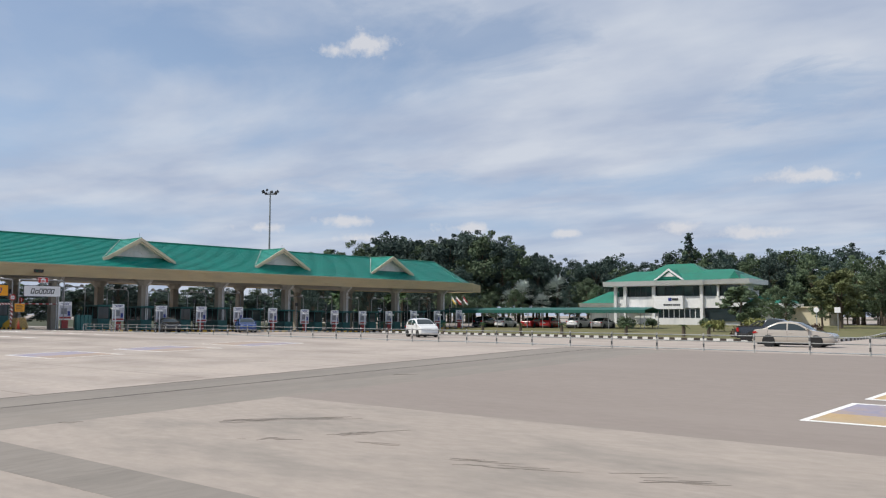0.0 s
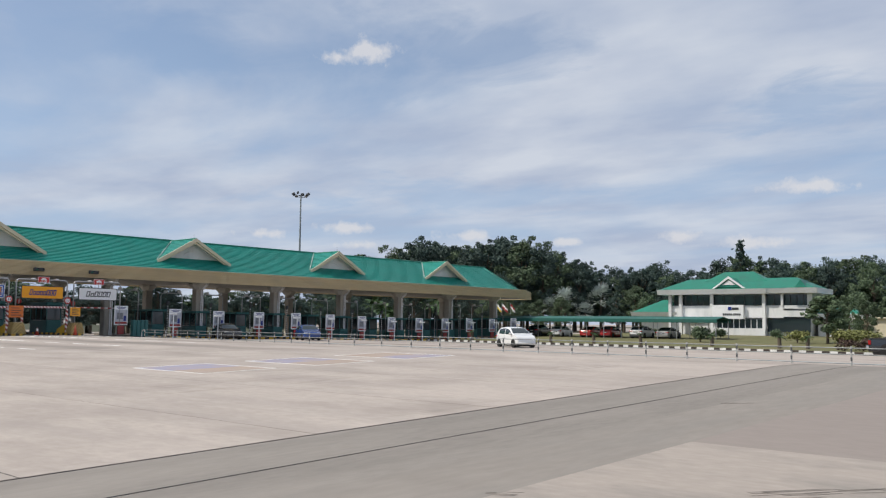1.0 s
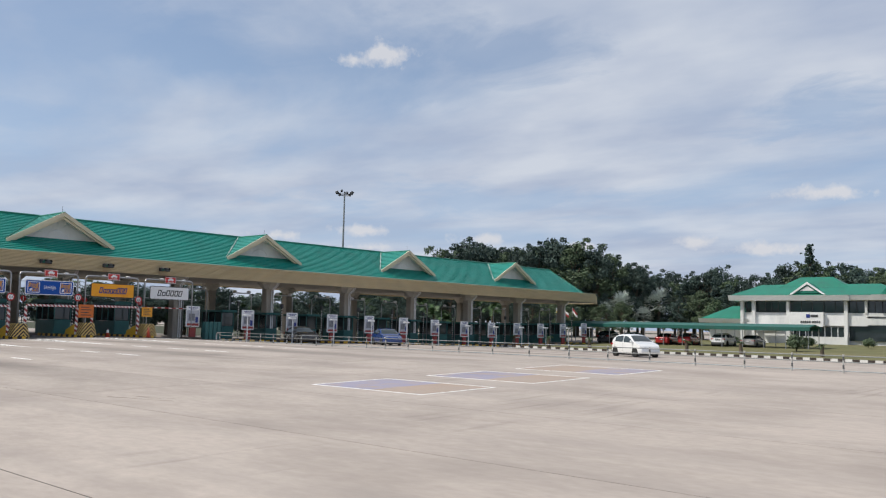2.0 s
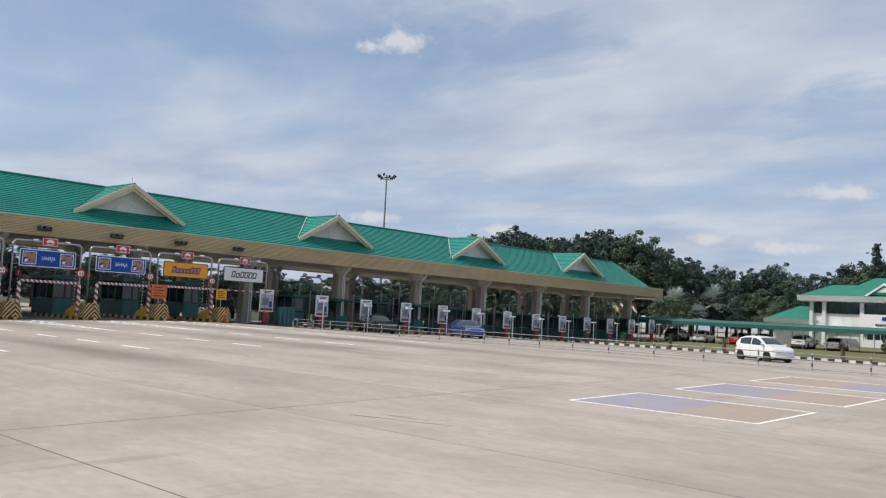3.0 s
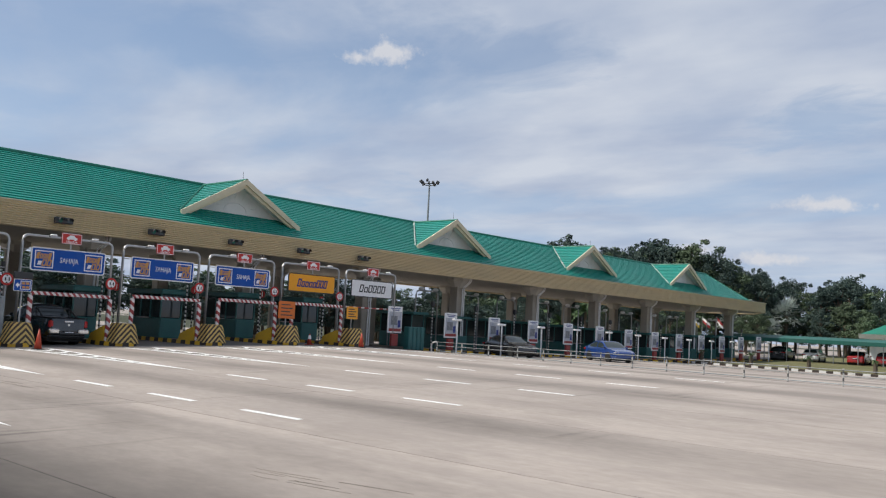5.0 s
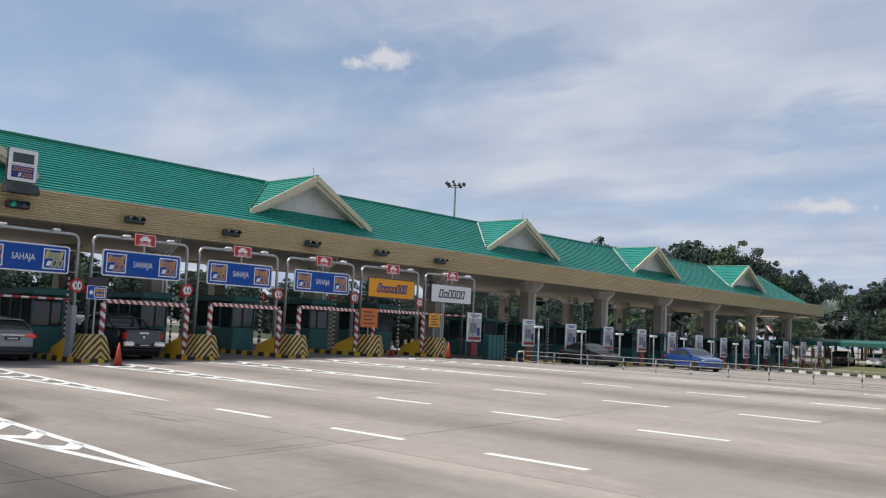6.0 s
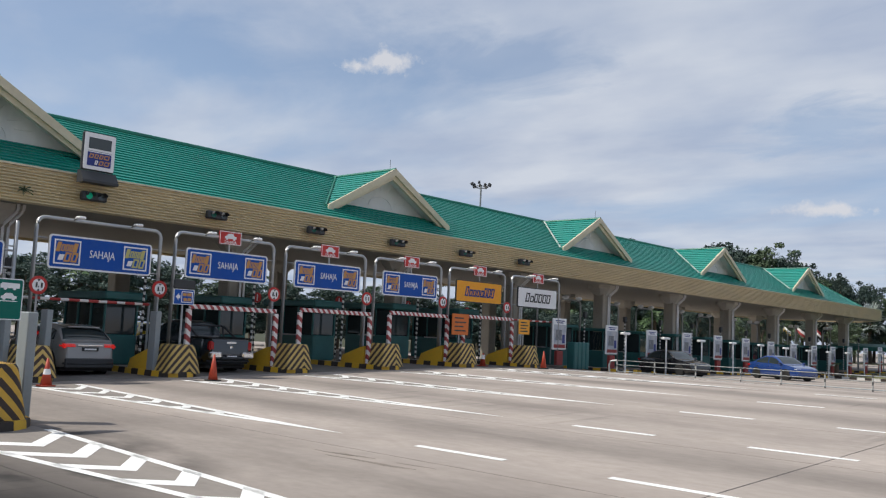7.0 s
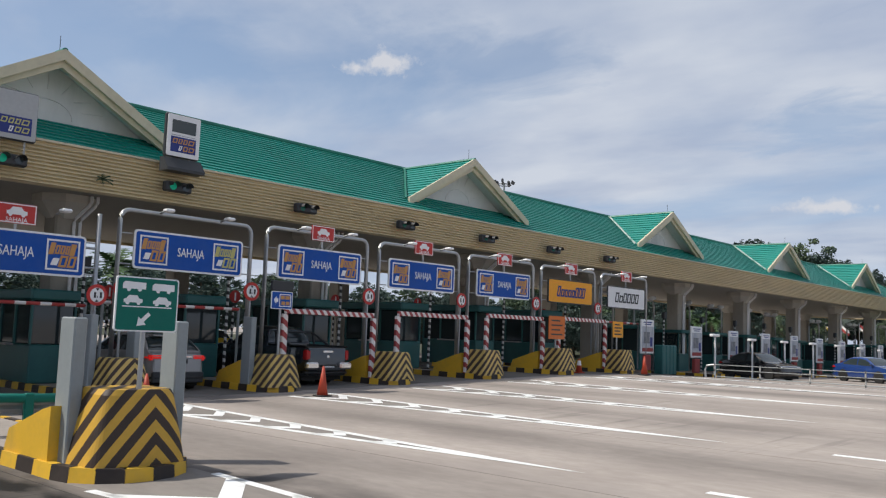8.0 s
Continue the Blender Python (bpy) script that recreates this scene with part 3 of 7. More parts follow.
def tile_course(V, F, low, high, u, gap=None, lap=0.058, only=None):
    """A course of lapping tiles between a lower and an upper edge (two points each); u: the axis along the course; gap: a stretch left out; only: one tile."""
    (a, b), (c, d) = (sorted((Vector(p) for p in e), key=lambda p: p[u]) for e in (low, high))
    n = (b - a).cross(c - a).normalized()
    n = -n if n.z < 0 else n
    down = (a - c) - (b - a) * ((a - c).dot(b - a) / (b - a).length_squared)
    down.normalize()

    def on(p, q, w):
        f = 0.5 if q[u] - p[u] < 1e-6 else min(1.0, max(0.0, (w - p[u]) / (q[u] - p[u])))
        return p + (q - p) * f

    ks = range(math.floor(a[u] / TILE), math.ceil(b[u] / TILE)) if only is None else (only,)
    for k in ks:
        w0, w1 = k * TILE, (k + 1) * TILE
        if gap and w0 > gap[0] - 0.01 and w1 < gap[1] + 0.01:
            continue
        base = len(V)
        for f in (0.0, 0.5, 1.0):
            w = w0 + (w1 - w0) * f
            p, q = on(a, b, w), on(c, d, w)
            V += [p - n * 0.015 - down * 0.01, p + n * lap * 0.8, q + n * 0.008]
        for m_ in range(2):
            i0, i1 = base + 3 * m_, base + 3 * m_ + 3
            F += [(i0, i1, i1 + 1, i0 + 1), (i0 + 1, i1 + 1, i1 + 2, i0 + 2)]


def tile_mesh(V, F, name, material, shift=None):
    o = canopy.matrix_basis.translation if shift is None else shift
    me = bpy.data.meshes.new(name)
    me.from_pydata([tuple(p - o) for p in V], [], F)
    me.materials.append(material)
    return me


COURSES = []
for i in range(22):  # eaves to ridge
    (x0, z0), (x1, z1) = roof_at(i / 22), roof_at((i + 1) / 22)
    COURSES.append((x0 + 0.03, z0, x1, z1))
LOOSE = (65 * TILE, 78 * TILE)  # the stretch whose tiles are single pieces
V, F = [], []
for x0, z0, x1, z1 in COURSES:
    o0, o1 = EAVE_X - x0 + 0.02, EAVE_X - x1 + 0.02
    tile_course(V, F, ((x0, RY0 + o0, z0), (x0, end_at(0, x0)[1], z0)), ((x1, RY0 + o1, z1), (x1, end_at(0, x1)[1], z1)), 1, LOOSE)
    for k, u in ((0, 1), (1, 0), (2, 1)):
        tile_course(V, F, ((*end_at(k, x0), z0), (*end_at(k + 1, x0), z0)), ((*end_at(k, x1), z1), (*end_at(k + 1, x1), z1)), u)
tagged(piece("roof_tiles", tile_mesh(V, F, "roof_tiles", ROOF), roof), kind="stuff")
bm = B()
tube(bm, [(RIDGE_X, Y0 + 7.7, RIDGE_Z + 0.02), (*APEX, RIDGE_Z + 0.02)], 0.13, 8)
cpart("ridge_cap", bm, ROOF_DARK, roof)
for k in range(4):
    bm = B()
    tube(bm, [(*END[k], EAVE_Z + 0.02), (*end_at(k, BREAK_X), BREAK_Z + 0.02), (*APEX, RIDGE_Z + 0.02)], 0.08, 8)
    cpart("hip_cap", bm, ROOF_DARK, roof)


def gable(y):
    """A dormer gable: white wall, cream barge boards, green roof running back to the ridge."""
    gx, half, top = -80.95, 4.10, RIDGE_Z - 0.05
    base = 7.78
    drop = top - 2.33
    root = cpart("gable", one(prism, [(y - half * 0.86, base - 0.1), (y + half * 0.86, base - 0.1), (y + 0.0, top - 0.12)], "x", gx - 1.02, gx - 0.90), WHITE_WALL, label="white rendered gable wall")
    # cream barge boards, in two steps
    for s in (-1, 1):
        bm = B()
        prism(bm, [(y, top + 0.08), (y, top - 0.25), (y + s * (half - 0.22), drop - 0.13), (y + s * half, drop - 0.13), (y + s * half, drop + 0.08)], "x", gx, gx + 0.12)
        cpart("barge_board", bm, CREAM_TRIM, root)
        bm = B()
        prism(bm, [(y, top - 0.23), (y, top - 0.46), (y + s * (half - 0.66), drop - 0.02), (y + s * (half - 0.28), drop - 0.02)], "x", gx - 0.15, gx - 0.02)
        cpart("inner_barge", bm, CREAM_TRIM, root)
        # roof plane of the gable with its tile courses
        V, F = [], []
        n = 13
        front = gx + 0.04
        for i in range(n):
            f0, f1 = i / n, (i + 1) / n
            ya, yb = y + s * half * (1 - f0), y + s * half * (1 - f1)
            za, zb = drop + (top - drop) * f0, drop + (top - drop) * f1
            tile_course(V, F, ((min(gx - 0.1, roof_x(za - 0.1)), ya, za), (front, ya, za)), ((min(gx - 0.1, roof_x(zb - 0.1)), yb, zb), (front, yb, zb)), 0)
        tagged(piece("gable_tiles", tile_mesh(V, F, "gable_tiles", ROOF), root), kind="stuff")
        soffit_ = one(prism, [(y, top - 0.06), (y, top - 0.11), (y + s * half * 0.96, drop - 0.06), (y + s * half * 0.96, drop - 0.01)], "x", gx - 1.0, gx - 0.01)
        cpart("gable_soffit", soffit_, WHITE_WALL, root)
        bm = B()
        zv = drop
        tube(bm, [(gx - 0.1, y + s * half * (top - zv) / (top - drop), zv + 0.06), (roof_x(top - 0.12), y + s * 0.1, top)], 0.055, 6)
        cpart("valley_flashing", bm, VALLEY if y > 40 else ROOF_DARK, root)
    bm = B()
    tube(bm, [(gx + 0.1, y, top + 0.03), (RIDGE_X, y, top + 0.03)], 0.09, 8)
    cpart("gable_ridge", bm, ROOF_DARK, root)
    bm = B()
    tube(bm, [(gx - 0.3, y, top), (gx - 0.3, y, top + 0.55)], 0.010, 5)
    cpart("lightning_rod", bm, DARK, root)
    # faint sunray relief on the wall
    zc = base + 0.15
    for k in range(1, 8):
        a = math.pi * k / 8
        bm = B()
        tube(bm, [(gx - 0.895, y + 1.15 * math.cos(a), zc + 0.85 * math.sin(a)), (gx - 0.895, y + 1.9 * math.cos(a), zc + 1.35 * math.sin(a) * (0.95 if 2 < k < 6 else 0.75))], 0.02, 4)
        cpart("relief_ray", bm, WHITE_WALL, root)
    bm = B()
    tube(bm, [(gx - 0.895, y + 0.8 * math.cos(math.pi * k / 12), zc + 0.55 * math.sin(math.pi * k / 12)) for k in range(13)], 0.025, 4)
    cpart("relief", bm, WHITE_WALL, root)


for y in GABLES:
    gable(y)

# fascia: cream corrugated cladding all round, gutter strip above
FX, FZ0, FZ1 = -78.3, 5.35, 6.46
fascia = cpart("fascia", one(box, FX - 0.30, FX - 0.06, Y0 + 0.5, Y1 - 0.5, FZ0, FZ1), CREAM, label="cream ribbed metal fascia")
RIBS = 11
h = (FZ1 - FZ0 - 0.05) / RIBS
for i in range(RIBS):
    z = FZ0 + i * h
    bm = B()
    prism(bm, [(FX - 0.055, z + 0.004), (FX + 0.035, z + 0.03), (FX + 0.025, z + h * 0.55), (FX - 0.055, z + h * 0.86)], "y", Y0 + 0.45, Y1 - 0.45)
    cpart("cladding_rib", bm, CREAM, fascia)
bm = B()
box(bm, FX - 0.32, FX + 0.07, Y0 + 0.3, Y1 - 0.3, FZ1 + 0.003, FZ1 + 0.06)
cpart("fascia_capping", bm, CREAM_TRIM, fascia)
for a, b in (((EAVE_X - 0.15, FX - 0.33), (Y0 + 0.8, Y1 - 0.8)), ((BACK_X + 0.72, BACK_X + 2.3), (Y0 + 0.8, Y1 - 0.8)), ((BACK_X + 2.31, EAVE_X - 0.16), (Y0 + 0.8, Y0 + 2.2))):
    cpart("box_gutter", one(box, *a, *b, 6.02, 6.10), ROOF_DARK)
bm = B()
for a, b in (((BACK_X + 0.5, BACK_X + 0.7), (Y0 + 0.5, Y1 - 0.5)), ((BACK_X + 0.7, FX - 0.3), (Y0 + 0.5, Y0 + 0.75))):
    box(bm, *a, *b, FZ0, FZ1)
cpart("fascia_side", bm, CREAM)
PROW = ((FX - 0.06, Y1 - 0.5), (-82.4, 112.4), (-88.6, 112.4), (BACK_X + 0.5, Y1 - 0.5))
for (xa, ya), (xb, yb) in zip(PROW, PROW[1:]):
    run, turn_ = math.dist((xa, ya), (xb, yb)), math.atan2(yb - ya, xb - xa)
    side = one(box, 0, run, 0.0, 0.22, FZ0, FZ1)
    bmesh.ops.transform(side, matrix=Matrix.Translation((xa, ya, 0)) @ Matrix.Rotation(turn_, 4, "Z"), verts=side.verts[:])
    wall_ = cpart("fascia_end", side, CREAM)
    ribs = B()
    for i in range(RIBS):
        z = FZ0 + i * h
        prism(ribs, [(0.0, z + 0.005), (-0.065, z + 0.018), (-0.067, z + h * 0.62), (0.0, z + h * 0.9)], "x", 0, run)
    bmesh.ops.transform(ribs, matrix=Matrix.Translation((xa, ya, 0)) @ Matrix.Rotation(turn_, 4, "Z"), verts=ribs.verts[:])
    cpart("fascia_end_ribs", ribs, CREAM, wall_)
soffit = new("ceiling_canopy", finish(one(prism, [(FX - 0.31, Y0 + 0.75), (FX - 0.31, Y1 - 0.55), (-82.55, 112.1), (-88.45, 112.1), (BACK_X + 0.71, Y1 - 0.55), (BACK_X + 0.71, Y0 + 0.75)], "z", FZ0 + 0.12, FZ0 + 0.2), "ceiling_canopy", SOFFIT))
tagged(soffit, "grey-beige canopy soffit panels", "ceiling", kind="structure")


def column(x, y, drain):
    g = gz(x, y)
    root = cpart("column", one(bbox, x - 0.38, x + 0.38, y - 0.38, y + 0.38, g - 0.1, FZ0 - 0.42, 0.05), COLUMN, label="square rendered concrete column")
    bm = B()
    lo, hi = [], []
    for k in range(8):
        a = math.pi / 8 + k * math.pi / 4
        lo.append(bm.verts.new((x + 0.44 * math.cos(a), y + 0.44 * math.sin(a), FZ0 - 0.55)))
        hi.append(bm.verts.new((x + 0.86 * math.cos(a), y + 0.86 * math.sin(a), FZ0 - 0.10)))
    up_ = [bm.verts.new((v.co.x, v.co.y, FZ0 + 0.12)) for v in hi]
    for k in range(8):
        j = (k + 1) % 8
        bm.faces.new((lo[k], lo[j], hi[j], hi[k]))
        bm.faces.new((hi[k], hi[j], up_[j], up_[k]))
    cpart("capital", bm, CAPITAL, root, "flared pale octagonal column head")
    if drain:
        bm = B()
        for dy in (0.12, 0.30):
            tube(bm, [(x + 0.45, y + dy, g + 0.05), (x + 0.45, y + dy, FZ0 - 0.66), (x + 0.50, y + dy + 0.03, FZ0 - 0.52), (x + 0.80, y + dy + 0.24, FZ0 - 0.16), (x + 0.85, y + dy + 0.28, FZ0 - 0.04), (x + 0.85, y + dy + 0.28, FZ0 + 0.14)], 0.05, 6)
        cpart("downpipe", bm, SIGN_WHITE, root, "white rainwater downpipe")


for i, y in enumerate(COLUMNS):
    column(-80.8, y, True)
    column(-90.0, y, False)


# ---- striped paint ----
def striped(name, c0, c1, vec, period, duty=0.5, fold=None, rough=0.55, offset=0.0, apex=0.0):
    """Painted stripes: two colours that alternate along vec (object space); fold: the axis whose absolute value is taken, for chevrons."""
    m = mat(name, c0, rough, var=0.06, scale=2)
    t = m.node_tree
    b = t.nodes["Principled BSDF"]
    tc, sp = t.nodes.new("ShaderNodeTexCoord"), t.nodes.new("ShaderNodeSeparateXYZ")
    t.links.new(tc.outputs["Object"], sp.inputs[0])

    def op(kind, a, c=None):
        n = t.nodes.new("ShaderNodeMath")
        n.operation = kind
        for i, v in enumerate((a, c)):
            if isinstance(v, (int, float)):
                n.inputs[i].default_value = v
            elif v is not None:
                t.links.new(v, n.inputs[i])
        return n.outputs[0]

    total = op("ADD", offset, 0.0)
    for i, k in enumerate(vec):
        if k:
            s = sp.outputs[i]
            if fold == i:
                s = op("ABSOLUTE", op("SUBTRACT", s, apex))
            total = op("ADD", total, op("MULTIPLY", s, k))
    wob = t.nodes.new("ShaderNodeTexNoise")
    wob.inputs["Scale"].default_value = 6.0
    t.links.new(tc.outputs["Object"], wob.inputs["Vector"])
    total = op("ADD", total, op("MULTIPLY", wob.outputs["Fac"], period * 0.06))
    on = op("LESS_THAN", op("FRACT", op("DIVIDE", total, period)), duty)
    old = b.inputs["Base Color"].links[0].from_socket
    worn = t.nodes.new("ShaderNodeVectorMath")
    worn.operation = "SCALE"
    worn.inputs[0].default_value = c1
    t.links.new(op("ADD", op("MULTIPLY", wob.outputs["Fac"], 0.5), 0.75), worn.inputs["Scale"])
    mx = t.nodes.new("ShaderNodeMix")
    mx.data_type = "RGBA"
    t.links.new(on, mx.inputs["Factor"])
    t.links.new(old, mx.inputs["A"])
    t.links.new(worn.outputs[0], mx.inputs["B"])
    t.links.new(mx.outputs["Result"], b.inputs["Base Color"])
    return m


CHEVRON = striped("chevron_paint", (0.60, 0.35, 0.045), (0.045, 0.028, 0.020), (-0.95, 1.15, 1), 0.37, 0.50, fold=1, apex=0.16)
CHEVRON_PALE = striped("chevron_paint_faded", (0.60, 0.42, 0.13), (0.055, 0.035, 0.027), (-0.95, 1.15, 1), 0.29, 0.50, fold=1, apex=0.12)
BAR_Y = striped("red_white_bar", (0.74, 0.70, 0.68), (0.33, 0.055, 0.055), (0, 1, 0.8), 0.26, 0.5)
BAR_Z = striped("red_white_post", (0.74, 0.70, 0.68), (0.33, 0.055, 0.055), (0, 0.8, 1), 0.36, 0.5)
BAR_LONG = striped("red_white_boom", (0.74, 0.72, 0.70), (0.40, 0.05, 0.045), (0, 1, 0), 0.62, 0.55)
POLE_BW = striped("black_white_pole", (0.62, 0.62, 0.60), (0.03, 0.03, 0.03), (0, 0.2, 1), 0.22, 0.5)
POST_BW = striped("black_white_post", (0.42, 0.42, 0.40), (0.10, 0.10, 0.10), (0, 0, 1), 0.30, 0.45)


def island_y(k):
    return LANE0 + PITCH * k


def lane_y(k):
    return (island_y(k) + island_y(k + 1)) / 2


GX = -77.2  # the row of lane gantries


# ---- islands ----
def nose_block(bm, half0, half1, depth, z0, z1, n=24):
    """A half-round, tapering concrete nose, flat behind."""
    rings = []
    for f in (0, 0.93, 1.0):
        hw = half0 + (half1 - half0) * f - (0.03 if f == 1.0 else 0)
        d = depth * (1 - 0.30 * f) - (0.03 if f == 1.0 else 0)
        z = z0 + (z1 - z0) * f
        ring = [(-0.55, -hw, z)]
        for i in range(n + 1):
            a = -math.pi / 2 + math.pi * i / n
            ring.append((d * max(0.0, math.cos(a)) ** 0.38 * 0.62, hw * math.copysign(abs(math.sin(a)) ** 0.62, math.sin(a)), z))
        ring.append((-0.55, hw, z))
        rings.append([bm.verts.new(p) for p in ring])
    for a, b in zip(rings, rings[1:]):
        for i in range(len(a)):
            j = (i + 1) % len(a)
            bm.faces.new((a[i], a[j], b[j], b[i]))
    bm.faces.new(rings[-1])
    bm.faces.new(rings[0][::-1])


def toll_island(k, front, back, big):
    """A kerbed island: nose, sloped side barrier, kerb stones painted yellow and black."""
    y = island_y(k) - (0.06 if big else 0.0)
    g = gz(front, y)
    root = thing("toll_island", (front, y, g), "kerbed toll island with yellow and black chevron nose", "toll island", "toll islands")
    w = 0.92 if big else 0.72
    L = front - back
    bm = B()
    box(bm, -L, -0.6, -w + 0.14, w - 0.14, -0.05, 0.15)
    part("island_slab", bm, PATCH, root, "worn concrete top of the island")
    bm = B()
    if big:
        nose_block(bm, 0.70, 0.50, 0.75, 0.13, 1.13)
        bmesh.ops.translate(bm, vec=(-0.75, 0, 0), verts=bm.verts[:])
        part("chevron_nose", bm, CHEVRON, root, "concrete nose with bold black and yellow chevrons")
    else:
        nose_block(bm, 0.62, 0.40, 0.70, 0.12, 1.02)
        bmesh.ops.translate(bm, vec=(-0.55, 0, 0), verts=bm.verts[:])
        part("chevron_nose", bm, CHEVRON_PALE, root, "concrete nose with faded brown and yellow chevrons")
    for s in (-1, 1):
        bm = B()
        a = -1.25
        prism(bm, [(a, 0.13), (a, 0.88), (a - 0.25, 0.82), (a - 1.25, 0.48), (a - 1.40, 0.13)], "y", s * (w - 0.16) - 0.09, s * (w - 0.16) + 0.09)
        part("sloped_barrier", bm, YELLOW, root, "yellow painted sloping concrete barrier")
    # kerb stones round the nose and along both sides
    path = [(-L, -w), (-1.0, -w)] + [(-1.0 + 0.95 * math.sin(a), -w * math.cos(a)) for a in (math.pi * i / 8 for i in range(1, 8))] + [(-1.0, w), (-L, w)]
    pts, step = [], (0.42 if not big else 0.52)
    for (ax, ay), (bx, by) in zip(path, path[1:]):
        d = math.hypot(bx - ax, by - ay)
        n = max(1, round(d / step))
        pts += [(ax + (bx - ax) * i / n, ay + (by - ay) * i / n) for i in range(n)]
    pts.append(path[-1])
    for i, ((ax, ay), (bx, by)) in enumerate(zip(pts, pts[1:])):
        if (ax + bx) / 2 < -7.0:
            continue
        d = Vector((bx - ax, by - ay, 0))
        nrm = Vector((-d.y, d.x, 0)).normalized() * 0.17
        bm = B()
        lo = [Vector((ax, ay, -0.06)), Vector((bx, by, -0.06)), Vector((bx, by, -0.06)) + nrm, Vector((ax, ay, -0.06)) + nrm]
        hi = [v + Vector((0, 0, 0.23)) + (nrm * 0.14 if j < 2 else nrm * -0.05) for j, v in enumerate(lo)]
        v = [bm.verts.new(p) for p in lo + hi]
        for f in ((3, 2, 1, 0), (4, 5, 6, 7), (0, 1, 5, 4), (1, 2, 6, 5), (2, 3, 7, 6), (3, 0, 4, 7)):
            bm.faces.new([v[q] for q in f])
        part("kerb_stone", bm, YELLOW if (i // (1 if not big else 1)) % 2 else HAZ_BLACK, root)
    if k <= 1:  # tall grey steel slabs that guard the nose
        for s in ((-1, 1) if k < 1 else (-1,)):
            bm = B()
            xa = -1.05 if big else -1.0
            yo = (-0.62 if s < 0 else 0.90) if big else s * (w - 0.14)
            bbox(bm, xa - 0.42, xa, yo - 0.09, yo + 0.09, 0.12, 2.05, 0.02)
            part("guard_slab", bm, GREY_POLE, root, "grey painted steel guard post")
    return root


for k in range(0, 6):
    toll_island(k, -75.3, -92.0, False)
toll_island(-1, -66.0, -92.0, True)
toll_island(-2, -75.3, -92.0, False)


def guard_rail():
    """Green tubular barrier with a galvanised rail, set across the near island."""
    root = thing("guard_rail", (-70.1, 12.62, gz(-70, 12.6) + 0.15), "green tubular barrier with a galvanised rail across the island", "guard rail", turn=78)
    for x in (-0.25, -1.45):
        part("post", one(bbox, x - 0.07, x + 0.07, -0.07, 0.07, 0.0, 0.66, 0.015), SIGN_GREEN, root)
    bm = B()
    tube(bm, [(0.35, 0, 0.58), (-0.3, 0, 0.58), (-1.75, 0, 0.60)], 0.075, 10)
    part("top_tube", bm, SIGN_GREEN, root, smooth=True)
    bm = B()
    prism(bm, [(0.10, 0.30), (0.15, 0.34), (0.10, 0.40), (0.15, 0.46), (0.10, 0.52), (0.08, 0.52), (0.12, 0.46), (0.07, 0.40), (0.12, 0.34), (0.08, 0.30)], "x", -1.75, 0.1)
    part("rail", bm, STEEL, root, "galvanised corrugated rail")


guard_rail()


# ---- the lane signs ----
def frame_rect(bm, y0, y1, z0, z1, w, xa, xb):
    box(bm, xa, xb, y0, y1, z0, z0 + w)
    box(bm, xa, xb, y0, y1, z1 - w, z1)
    box(bm, xa, xb, y0, y0 + w, z0 + w, z1 - w)
    box(bm, xa, xb, y1 - w, y1, z0 + w, z1 - w)


def rounded(bm, y0, y1, z0, z1, r, xa, xb, seg=5):
    poly = []
    for cy, cz, a0 in ((y1 - r, z1 - r, 0), (y0 + r, z1 - r, 90), (y0 + r, z0 + r, 180), (y1 - r, z0 + r, 270)):
        for i in range(seg + 1):
            a = radians(a0 + 90 * i / seg)
            poly.append((cy + r * math.cos(a), cz + r * math.sin(a)))
    prism(bm, poly, "x", xa, xb)


SAHAJA = text_mesh("SAHAJA", 0.34)
SAHAJA.transform(Matrix.Diagonal((1, 0.72, 1, 1)))
SAHAJA.materials.append(SIGN_WHITE)
SAHAJA_S = text_mesh("SAHAJA", 0.15)
SAHAJA_S.materials.append(SIGN_WHITE)


